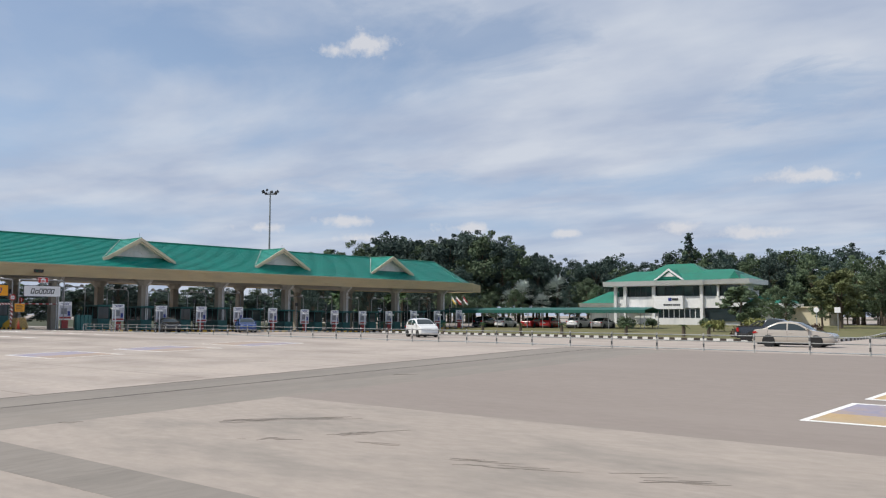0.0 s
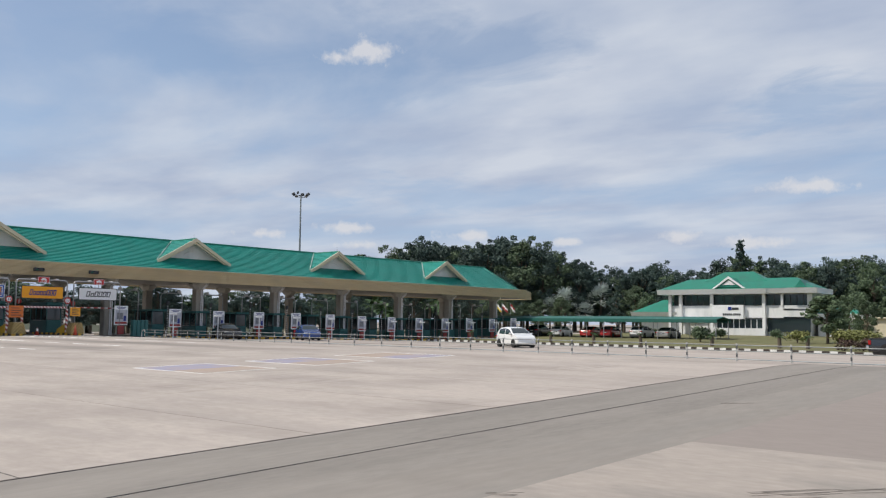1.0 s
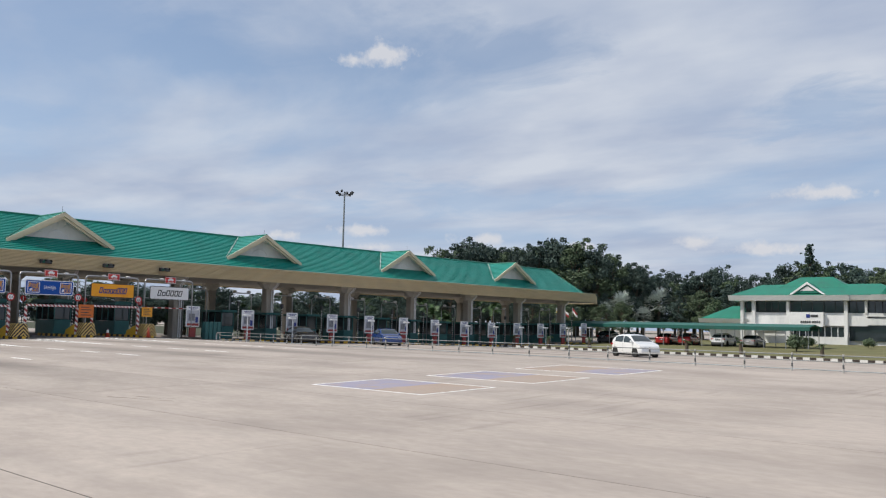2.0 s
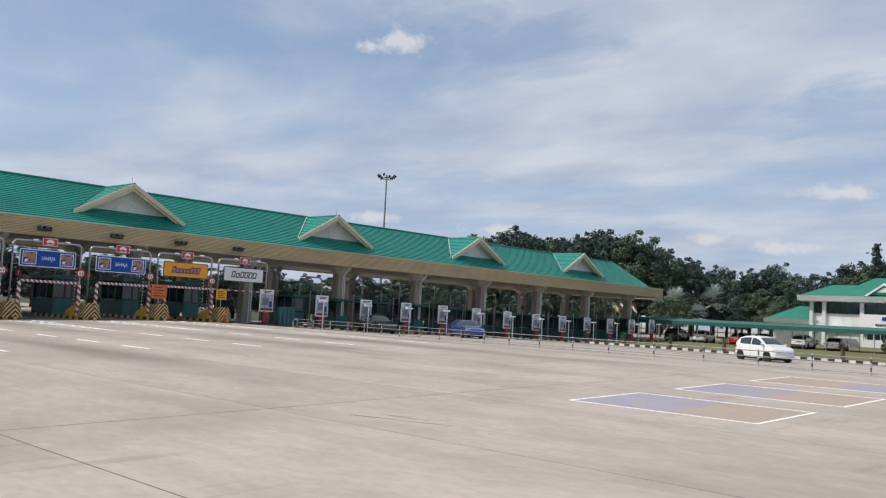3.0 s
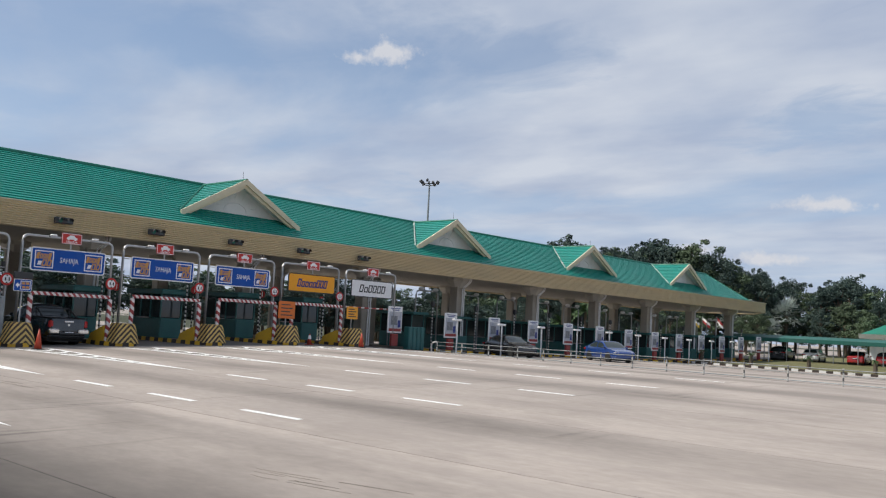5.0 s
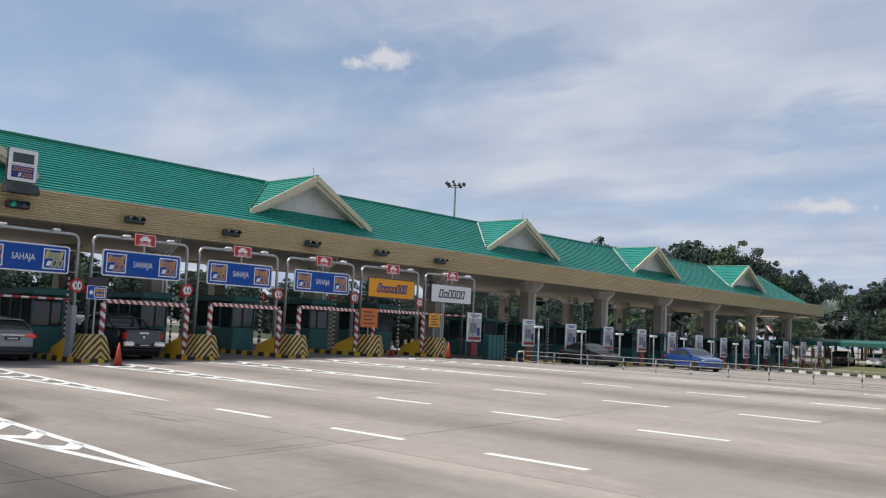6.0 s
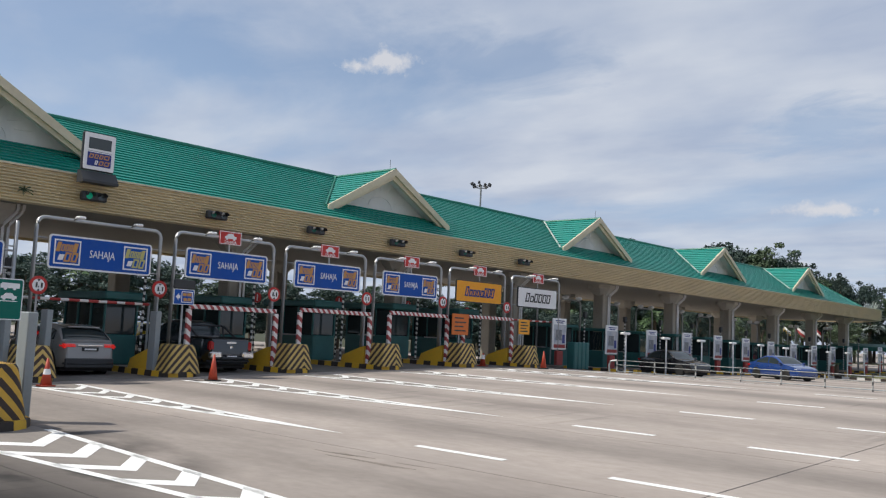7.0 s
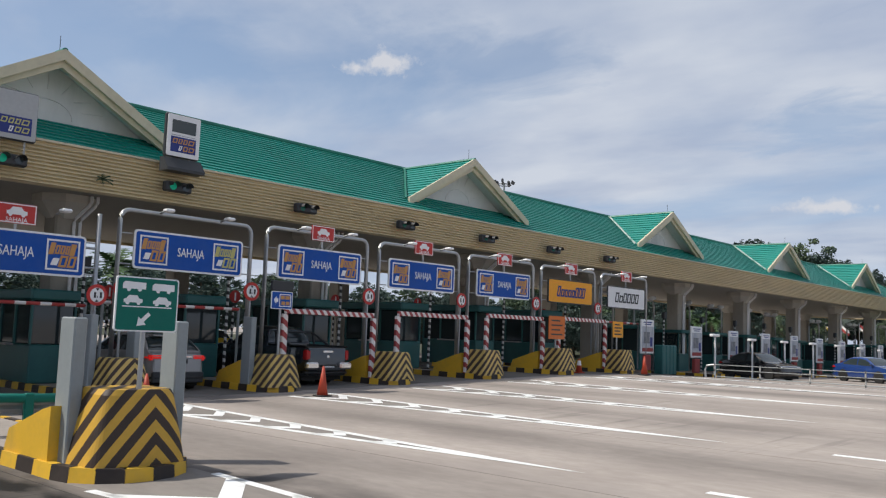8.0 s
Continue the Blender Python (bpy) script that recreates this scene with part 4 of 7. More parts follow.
def lane_gantry(k):
    """Bent pipe gantry over a lane with its sign board and lamp heads."""
    y = lane_y(k) + 0.06
    g = gz(GX, y) + 0.12
    root = thing("lane_gantry", (GX, y, g), "galvanised pipe gantry carrying a lane sign over the toll lane", "gantry", "lane gantries")
    z = (4.93 if k > 0 else 4.86 if k == 0 else 4.50) - g  # all the gantries stand level, over rising ground
    bm = B()
    arc = [(0, -2.05, 0.0), (0, -2.05, z - 0.25)] + [(0, -2.05 + 0.25 * (1 - math.cos(a)), z - 0.25 + 0.25 * math.sin(a)) for a in (radians(22.5 * i) for i in range(1, 5))]
    if k > -1:
        tube(bm, arc + [(p[0], -p[1], p[2]) for p in reversed(arc)], 0.062, 8)
        part("pipe_frame", bm, STEEL, root, smooth=True)
    else:
        bm.free()
        for s in (-1, 1):
            bm = B()
            tube(bm, [(0, s * 2.05, 0.0), (0, s * 2.05, z + 0.15)], 0.062, 8)
            part("pole", bm, STEEL, root, smooth=True)
        for zz in (z - 1.25, z - 0.75):
            bm = B()
            tube(bm, [(0, -2.05, zz), (0, 2.05, zz)], 0.035, 6)
            part("cross_tube", bm, STEEL, root)
    for s in (-1, 1):
        bm = B()
        tube(bm, [(0.0, s * 0.95, z), (0.30, s * 0.95, z + 0.06), (0.42, s * 0.95, z + 0.06)], 0.03, 6)
        arm = part("lamp_arm", bm, STEEL, root)
        bm = B()
        bbox(bm, 0.35, 0.62, s * 0.95 - 0.12, s * 0.95 + 0.12, z + 0.01, z + 0.10, 0.03)
        part("lamp_head", bm, SIGN_WHITE, arm, "white floodlight head")
        for zz in (z - 1.42, z - 0.62):
            bm = B()
            tube(bm, [(0.0, s * 2.05, zz), (0.06, s * 1.72, zz)], 0.02, 5)
            part("bracket", bm, STEEL, root)
    face = {4: SIGN_ORANGE, 5: SIGN_WHITE}.get(k, SIGN_BLUE)
    rim = {4: DARK, 5: DARK}.get(k, SIGN_WHITE)
    z0, z1, hw = z - 1.52, z - 0.49, 1.69
    board = part("sign_board", one(rounded, -hw, hw, z0, z1, 0.10, 0.08, 0.13), rim, root, "lane sign board with a contrasting rim")
    board.location = (0.0, 0.0, 0)
    bm = B()
    rounded(bm, -hw + 0.05, hw - 0.05, z0 + 0.05, z1 - 0.05, 0.07, 0.12, 0.135)
    part("sign_face", bm, face, board)
    part("sign_back", one(box, 0.02, 0.08, -hw + 0.2, hw - 0.2, z0 + 0.2, z0 + 0.28), STEEL, board)
    if k < 4:
        for s in (-1, 1):
            part("mark_panel", one(box, 0.135, 0.139, s * 1.12 - 0.42, s * 1.12 + 0.42, (z0 + z1) / 2 - 0.36, (z0 + z1) / 2 + 0.36), SIGN_BLUE, board)
            bm = B()
            yc, zc, q = s * 1.12, (z0 + z1) / 2, 0.88
            frame_rect(bm, yc - 0.47 * q, yc + 0.47 * q, zc - 0.43 * q, zc + 0.43 * q, 0.045, 0.140, 0.146)
            part("mark_frame", bm, SIGN_WHITE, board)
            tone = LOGO_YELLOW if (s == 1 and k == 0) else LOGO_ORANGE
            for zz, a, b, w in ((0.17, -0.38, -0.24, 0), (0.15, -0.22, -0.09, 3), (0.15, -0.07, 0.05, 3), (0.15, 0.07, 0.18, 3), (0.17, 0.20, 0.35, 0), (-0.19, -0.30, -0.12, 2), (-0.17, -0.09, 0.13, 1), (-0.17, 0.16, 0.37, 1)):
                bm = B()
                sl, hh = 0.035 * q, {0: 0.165, 1: 0.165, 2: 0.10, 3: 0.125}[w] * q
                if w in (0, 2):
                    prism(bm, [(yc + a * q - sl, zc + zz * q - hh), (yc + b * q - sl, zc + zz * q - hh), (yc + b * q + sl, zc + zz * q + hh), (yc + a * q + sl, zc + zz * q + hh)], "x", 0.140, 0.147)
                else:
                    frame_rect(bm, yc + a * q, yc + b * q, zc + zz * q - hh, zc + zz * q + hh, 0.045 * q if w == 3 else 0.06 * q, 0.140, 0.147)
                    for v in bm.verts:
                        v.co.y += (v.co.z - zc - zz * q) * 0.22
                part("mark_bar", bm, tone if w != 2 else SIGN_WHITE, board)
        t = piece("lettering", SAHAJA, board, pose(0.140, 0.0, (z0 + z1) / 2))
    else:
        n, ink, tall = (8, SIGN_NAVY, 0.23) if k == 4 else (6, DARK, 0.23)
        for i in range(n):
            bm = B()
            yc = -1.05 + 2.15 * (i + 0.5) / n
            big = i in (0, 5, 6, 7) if k == 4 else i in (0, 2, 3, 4, 5)
            hh = tall if big else tall * 0.72
            zc = (z0 + z1) / 2 - (tall - hh)
            wd = 0.118 if k == 4 else 0.15
            tb = 0.072
            frame_rect(bm, yc - wd, yc + wd, zc - hh, zc + hh, tb, 0.140, 0.147)
            for v in bm.verts:
                v.co.y += (v.co.z - zc) * 0.22
            part("mark_bar", bm, ink, board)
    return root


for k in range(-1, 6):
    lane_gantry(k)


def car_shape(bm, yc, zc, s, xa, xb):
    """A small side-view car silhouette."""
    prism(bm, [(yc - 0.50 * s, zc - 0.16 * s), (yc + 0.50 * s, zc - 0.16 * s), (yc + 0.50 * s, zc + 0.02 * s), (yc + 0.33 * s, zc + 0.05 * s), (yc + 0.20 * s, zc + 0.22 * s), (yc - 0.22 * s, zc + 0.22 * s), (yc - 0.36 * s, zc + 0.05 * s), (yc - 0.50 * s, zc + 0.01 * s)], "x", xa, xb)


def class_sign(k):
    """Red plate with a white car over the lane."""
    y = lane_y(k)
    z = 4.70 if k > -1 else 4.15
    root = thing("lane_class_sign", (GX + 0.05, y + (0.12 if k > -1 else 0.03), z), "small red plate with a white car over the lane", "sign", "red lane plates")
    board = part("plate", one(rounded, -0.46, 0.46, 0.0, 0.48, 0.03, 0.0, 0.04), SIGN_RED, root)
    part("plate_rim", one(frame_rect, -0.45, 0.45, 0.01, 0.47, 0.025, 0.04, 0.046), SIGN_WHITE, board)
    part("car_symbol", one(car_shape, 0.0, 0.29, 0.48, 0.04, 0.047), SIGN_WHITE, board)
    for s in (-1, 1):
        bm = B()
        disc(bm, (s * 0.15, 0.205), 0.045, "x", (0.04, 0.048), 10)
        part("wheel_symbol", bm, SIGN_WHITE, board)
    piece("lettering", SAHAJA_S, board, pose(0.042, 0.0, 0.085))
    part("stem", one(box, -0.04, 0.0, -0.03, 0.03, -0.35, 0.2), STEEL, root)


for k in (-1, 1, 2, 3, 4, 5):
    class_sign(k)


def limit_bar(k):
    """Red and white striped height portal."""
    y = lane_y(k)
    root = thing("height_bar", (-76.4, y, gz(-76.4, y)), "red and white striped height limit portal at the lane mouth", "height barrier", "height portals")
    hw = 1.78
    for s in (-1, 1):
        part("post", one(bbox, -0.06, 0.06, s * hw - 0.09, s * hw + 0.09, 0.0, 2.13, 0.015), BAR_Z, root)
    part("crossbar", one(bbox, -0.05, 0.05, -hw, hw, 2.14, 2.29, 0.015), BAR_Y, root)


def hanging_bar(k):
    y = lane_y(k)
    root = thing("height_bar", (-77.6, y, gz(-77.6, y) + 0.15), "thin red and white height limit bar across the lane", "height barrier", "height bars")
    bm = B()
    tube(bm, [(0, -2.1, 2.18), (0, 2.1, 2.18)], 0.045, 8)
    part("crossbar", bm, BAR_LONG, root)
    for s in (-1, 1):
        bm = B()
        tube(bm, [(0, s * 2.1, 0.0), (0, s * 2.1, 2.25)], 0.04, 8)
        part("post", bm, GREY_POLE, root)


for k in (1, 2, 3, 4):
    limit_bar(k)
for k in (-1, 0, 5):
    hanging_bar(k)


def round_sign(x, y, z, red_face=False):
    root = thing("limit_sign" if not red_face else "stop_disc", (x, y, gz(x, y)), "round red-rimmed height limit sign on a steel pole" if not red_face else "dull red round disc sign on a thin pole in the lane", "road sign", "round signs")
    bm = B()
    tube(bm, [(-0.05, 0, 0.1), (-0.05, 0, z + 0.2)], 0.035, 6)
    part("pole", bm, STEEL if not red_face else POLE_BW, root)
    bm = B()
    disc(bm, (0, z), 0.27 if not red_face else 0.22, "x", (0.0, 0.03), 24)
    d = part("disc", bm, SIGN_RED, root)
    if not red_face:
        bm = B()
        disc(bm, (0, z), 0.185, "x", (0.03, 0.036), 24)
        part("white_field", bm, SIGN_WHITE, d)
        for i, yy in enumerate((-0.085, -0.01, 0.07)):
            part("figure_bar", one(box, 0.036, 0.041, yy, yy + (0.055 if i != 1 else 0.025), z - (0.075 if i != 1 else 0.07), z + (0.075 if i != 1 else -0.03)), DARK, d)
        for s in (-1, 1):
            bm = B()
            prism(bm, [(-0.05, z + s * 0.175), (0.05, z + s * 0.175), (0.0, z + s * 0.105)], "x", 0.036, 0.041)
            part("wedge", bm, DARK, d)
    else:
        part("bar", one(box, 0.03, 0.036, -0.03, 0.03, z - 0.14, z + 0.14), SIGN_WHITE, d)


for k in range(0, 6):
    round_sign(-77.0, island_y(k) - 0.25, 2.80 if k else 2.55)
round_sign(-77.0, 17.45, 2.75)
for k in range(-1, 6):
    round_sign(-82.0, lane_y(k) + 0.3, 2.75, True)


# ---- booths ----
def toll_booth(x, y, tall=2.55):
    g = gz(x, y)
    root = thing("toll_booth", (x, y, g + 0.15), "dark teal toll booth with tinted windows on the island", "toll booth", "toll booths")
    part("body", one(bbox, -1.6, 1.6, -0.62, 0.62, 0.0, 1.05, 0.04), TEAL, root)
    part("cab", one(bbox, -1.5, 1.5, -0.58, 0.58, 1.052, 2.25, 0.03), GLASS_DARK, root, "tinted glass upper part")
    for sx in (-1.52, -0.5, 0.5, 1.52):
        for sy in (-0.6, 0.6):
            part("mullion", one(box, sx - 0.035, sx + 0.035, sy - 0.03, sy + 0.03, 1.05, 2.25), TEAL, root)
    part("booth_roof", one(bbox, -1.85, 1.85, -0.78, 0.78, 2.252, tall, 0.05), TEAL, root)
    part("counter", one(box, -0.5, 0.5, -0.8, -0.62, 1.0, 1.06), STEEL, root)


for k in range(-1, 6):
    toll_booth(-81.4, island_y(k))


RED_LAMP = glow("red_signal_lamp", (0.9, 0.02, 0.015), 1.6)


def stop_lamp(y):
    """Short post with a lit red lamp beside the booth."""
    root = thing("stop_signal", (-80.9, y, gz(-81, y) + 0.15), "short dark signal post with a lit red lamp", "traffic signal", "stop signals")
    part("post", one(bbox, -0.05, 0.05, -0.05, 0.05, 0.0, 1.22, 0.01), GREY_POLE, root)
    box_ = part("lamp_box", one(bbox, -0.12, 0.10, -0.15, 0.15, 1.22, 1.60, 0.03), DARK, root)
    bm = B()
    disc(bm, (0.0, 1.42), 0.07, "x", (0.10, 0.115), 14)
    part("lamp", bm, RED_LAMP, box_, "lit red lamp")


for y in (21.9, 18.0):
    stop_lamp(y)


def lane_notice():
    root = thing("boom_notice", (-82.4, 23.2, gz(-82, 23) + 0.02), "white notice plate on a thin post by the lane boom", "sign")
    part("post", one(bbox, -0.03, 0.03, -0.03, 0.03, 0.0, 1.0, 0.008), GREY_POLE, root)
    plate = part("plate", one(bbox, -0.02, 0.02, -0.24, 0.24, 0.90, 1.42, 0.008), SIGN_WHITE, root)
    for zz in (1.28, 1.14):
        part("text_bar", one(box, 0.02, 0.024, -0.17, 0.17, zz - 0.03, zz + 0.03), GREY_POLE, plate)


lane_notice()


def lane_post(x, y, tall, head):
    """Striped pole with a small signal head."""
    root = thing("lane_signal", (x, y, gz(x, y) + 0.1), "black and white striped pole with a dark signal head", "traffic signal", "lane signals")
    bm = B()
    tube(bm, [(0, 0, 0), (0, 0, tall)], 0.045, 8)
    part("pole", bm, POLE_BW, root)
    part("signal_head", one(bbox, -0.09, 0.11, -0.13, 0.13, tall - 0.05, tall + head, 0.02), DARK, root)
    return root


for k in range(-1, 6):
    lane_post(-79.2, island_y(k) + 0.45, 3.2, 0.32)


GREEN_LAMP = glow("green_signal_lamp", (0.0, 0.36, 0.21), 0.16)
GREEN_DIM = mat("green_signal_lens", (0.01, 0.10, 0.07), 0.2)


def fascia_light(y, lit):
    root = thing("traffic_light", (FX + 0.02, y, 5.66), "black two-lens traffic light on the fascia" + (", green lens lit" if lit else ", unlit"), "traffic light", "fascia traffic lights")
    part("bracket", one(box, 0.0, 0.10, -0.06, 0.06, 0.06, 0.22), STEEL, root)
    body = part("housing", one(bbox, 0.10, 0.34, -0.42, 0.42, 0.0, 0.29, 0.04), DARK, root)
    for s in (-1, 1):
        bm = B()
        disc(bm, (s * 0.2, 0.145), 0.105, "x", (0.34, 0.35), 16)
        part("lens", bm, (GREEN_LAMP if lit else GREEN_DIM) if s < 0 else GLASS_DARK, body)
        bm = B()
        for i in range(9):
            a0, a1 = radians(180 * i / 9), radians(180 * (i + 1) / 9)
            v = [bm.verts.new((x, s * 0.2 + 0.125 * math.cos(a), 0.145 + 0.125 * math.sin(a))) for x, a in ((0.34, a0), (0.56, a0), (0.56, a1), (0.34, a1))]
            bm.faces.new(v)
        part("visor", bm, DARK, body)


for k, lit in ((-1, True), (0, True), (1, False), (2, False), (3, False), (4, False), (5, False)):
    fascia_light(lane_y(k) + 0.1, lit)


def totem(y, z, display):
    """Electronic lane sign standing up from the gutter, with or without its display and control box."""
    root = thing("electronic_sign", (-77.9, y, z), "white electronic lane sign with dark display over a blue panel" if display else "blank grey lane sign board over a blue panel", "sign", "roof lane signs")
    case = part("case", one(bbox, -0.16, 0.0, -0.55, 0.55, 0.45, 1.70, 0.04), DARK, root)
    part("white_panel", one(rounded, -0.52, 0.52, 0.48, 1.67, 0.05, 0.0, 0.02), SIGN_WHITE if display else GREY_PANEL, case)
    if display:
        part("display", one(box, 0.02, 0.03, -0.38, 0.38, 1.16, 1.52), GLASS_DARK, case)
        part("divider", one(box, 0.02, 0.026, -0.40, 0.40, 1.075, 1.09), GREY_POLE, case)
    part("blue_panel", one(box, 0.02, 0.028, -0.40, 0.40, 0.60, 1.04), SIGN_NAVY, case)
    for zz, a, b, w in ((0.92, -0.34, -0.20, 0), (0.92, -0.16, -0.04, 0), (0.92, 0.0, 0.12, 0), (0.92, 0.16, 0.33, 0), (0.72, -0.14, -0.05, 1), (0.72, 0.0, 0.14, 0), (0.72, 0.18, 0.34, 0)):
        bm = B()
        t_ = 0.030  # stroke of the slanted hollow marks
        prism(bm, [(a - 0.02, zz - 0.07), (b - 0.02, zz - 0.07), (b - 0.012, zz - 0.04), (a - 0.012, zz - 0.04)], "x", 0.028, 0.034)
        prism(bm, [(a + 0.012, zz + 0.04), (b + 0.012, zz + 0.04), (b + 0.02, zz + 0.07), (a + 0.02, zz + 0.07)], "x", 0.028, 0.034)
        for e in (a, b - t_):
            prism(bm, [(e - 0.02, zz - 0.07), (e - 0.02 + t_, zz - 0.07), (e + 0.02 + t_, zz + 0.07), (e + 0.02, zz + 0.07)], "x", 0.034, 0.037)
        part("mark_bar", bm, (LOGO_ORANGE if display else LOGO_YELLOW) if not w else SIGN_WHITE, case)
    if display:
        bm = B()
        prism(bm, [(-0.16, 0.02), (0.28, 0.02), (0.28, 0.10), (0.02, 0.42), (-0.16, 0.42)], "y", -0.60, 0.60)
        part("base_box", bm, DARK, root, "dark sloped control box")
    for s in (-0.3, 0.3):
        bm = B()
        tube(bm, [(-0.08, s, 0.5), (-0.08, s, 0.06), (-0.36, s, 0.10)], 0.025, 5)
        part("stay", bm, STEEL, root)


GREY_PANEL = mat("blank_grey_panel", (0.42, 0.43, 0.43), 0.5, var=0.06, scale=2, dirt=(0.30, 0.31, 0.31), dirt_amt=0.4)
totem(19.42, 6.18, True)
totem(14.78, 5.83, False)


def pole_board(name, x, y, post_h, draw, label):
    root = thing(name, (x, y, gz(x, y) + 0.1), label, "sign")
    bm = B()
    tube(bm, [(-0.04, 0, 0), (-0.04, 0, post_h)], 0.035, 8)
    part("pole", bm, STEEL, root)
    draw(root)
    return root


def green_board(root):
    b = part("board", one(rounded, -0.58, 0.58, 1.68, 2.66, 0.05, 0.0, 0.03), SIGN_WHITE, root, "green road sign board with white rim")
    part("field", one(rounded, -0.555, 0.555, 1.705, 2.635, 0.045, 0.03, 0.034), SIGN_GREEN, b)
    for yc, zc, truck in ((-0.26, 2.49, True), (0.28, 2.48, True), (-0.27, 2.25, False), (0.27, 2.24, False)):
        bm = B()
        if truck:
            prism(bm, [(yc - 0.21, zc - 0.05), (yc + 0.21, zc - 0.05), (yc + 0.21, zc + 0.07), (yc - 0.17, zc + 0.08), (yc - 0.21, zc + 0.04)], "x", 0.034, 0.039)
        else:
            car_shape(bm, yc, zc, 0.34, 0.034, 0.039)
        part("vehicle_symbol", bm, SIGN_WHITE, b)
        for s in (-1, 1):
            bm = B()
            disc(bm, (yc + s * 0.10, zc - 0.06), 0.035, "x", (0.034, 0.040), 10)
            part("wheel_symbol", bm, SIGN_WHITE, b)
    part("rule", one(box, 0.034, 0.039, -0.46, 0.46, 2.115, 2.135), SIGN_WHITE, b)
    bm = B()
    c = Vector((-0.06, 1.90))
    d = Vector((-0.70, -0.72)).normalized()
    n = Vector((-d.y, d.x))
    poly = [c - d * 0.15 + n * 0.035, c + d * 0.03 + n * 0.035, c + d * 0.03 + n * 0.10, c + d * 0.17, c + d * 0.03 - n * 0.10, c + d * 0.03 - n * 0.035, c - d * 0.15 - n * 0.035]
    prism(bm, [(p.x, p.y) for p in poly], "x", 0.034, 0.039)
    part("arrow", bm, SIGN_WHITE, b)
    b.scale = (1, 0.78, 0.735)
    b.location = (0, 0.0, 0.555)


pole_board("direction_sign", -66.5, 12.26, 2.4, green_board, "green sign with white vehicle symbols and a white arrow")


def blue_board(root):
    b = part("board", one(rounded, -0.37, 0.37, 2.20, 2.70, 0.03, 0.0, 0.03), SIGN_WHITE, root, "small blue arrow sign")
    part("field", one(rounded, -0.35, 0.35, 2.22, 2.68, 0.03, 0.03, 0.034), SIGN_BLUE, b)
    bm = B()
    prism(bm, [(-0.30, 2.45), (-0.20, 2.56), (-0.20, 2.50), (-0.14, 2.50), (-0.14, 2.40), (-0.20, 2.40), (-0.20, 2.34)], "x", 0.034, 0.039)
    part("arrow", bm, SIGN_WHITE, b)
    part("mark_frame", one(frame_rect, -0.10, 0.31, 2.27, 2.63, 0.025, 0.034, 0.039), SIGN_WHITE, b)
    for zz, a, c in ((2.53, -0.05, 0.08), (2.53, 0.11, 0.26), (2.37, -0.02, 0.10), (2.37, 0.13, 0.26)):
        part("mark_bar", one(box, 0.034, 0.039, a, c, zz - 0.05, zz + 0.05), LOGO_ORANGE, b)
    part("black_box", one(bbox, -0.05, 0.06, -0.38, 0.38, 2.72, 3.0, 0.02), DARK, root)


pole_board("arrow_sign", -75.8, 21.6, 2.7, blue_board, "small blue arrow sign under a black display box")


def orange_board(z0, z1, hw, m):
    def draw(root):
        b = part("board", one(rounded, -hw, hw, z0, z1, 0.02, 0.0, 0.03), m, root, "orange notice board")
        for i in range(4):
            zz = z1 - (i + 1) * (z1 - z0) / 5
            part("notice_bar", one(box, 0.03, 0.034, -hw * 0.7, hw * (0.7 if i % 2 else 0.4), zz - 0.03, zz + 0.03), DARK if m is not SIGN_ORANGE or i else SIGN_WHITE, b)
    return draw


BURNT = mat("notice_orange", (0.62, 0.16, 0.03), 0.5, var=0.1)
AMBER = mat("notice_amber", (0.80, 0.36, 0.03), 0.5, var=0.1)
pole_board("notice_board", -76.1, 35.6, 2.2, orange_board(1.28, 2.20, 0.55, BURNT), "burnt orange notice board above the chevron nose")
pole_board("notice_board", -76.1, 40.3, 2.1, orange_board(1.45, 2.15, 0.42, AMBER), "amber notice board above the chevron nose")


def cone(x, y, white=False, tall=0.75):
    root = thing("traffic_cone", (x, y, gz(x, y)), "dirty orange traffic cone on the road" if not white else "orange traffic cone with a white band on the road", "traffic cone", "traffic cones")
    part("base", one(bbox, -0.19, 0.19, -0.19, 0.19, 0.0, 0.04, 0.015), BLACK if not white else CONE, root)
    bm = B()
    bmesh.ops.create_cone(bm, cap_ends=True, segments=16, radius1=0.15, radius2=0.025, depth=tall - 0.04)
    bmesh.ops.translate(bm, vec=(0, 0, 0.04 + (tall - 0.04) / 2), verts=bm.verts[:])
    part("cone", bm, CONE, root, smooth=True)
    if white:
        bm = B()
        bmesh.ops.create_cone(bm, cap_ends=False, segments=16, radius1=0.102, radius2=0.065, depth=0.2)
        bmesh.ops.translate(bm, vec=(0, 0, 0.42), verts=bm.verts[:])
        part("band", bm, SIGN_WHITE, root)


cone(-73.85, 21.62, False, 0.8)
cone(-74.2, 16.7, True, 0.75)
cone(-74.3, 39.5, False, 0.8)
cone(-76.1, 37.3, True, 0.6)


# ---- the northern lanes ----
NORTH_Y = [50.3 + 4.64 * i for i in range(12)]
BOARD_ART = mat("faded_poster", (0.50, 0.50, 0.52), 0.5, var=0.05, dirt=(0.22, 0.27, 0.38), dirt_amt=0.85, dirt_scale=2.6)
POSTER_DARK = mat("poster_picture", (0.16, 0.17, 0.19), 0.5, var=0.2, scale=3, dirt=(0.45, 0.42, 0.40), dirt_amt=0.7, dirt_scale=4)
RED_LOW = mat("worn_red_paint", (0.30, 0.05, 0.045), 0.6, var=0.15, scale=3, dirt=(0.12, 0.05, 0.045), dirt_amt=0.5, dirt_scale=2)


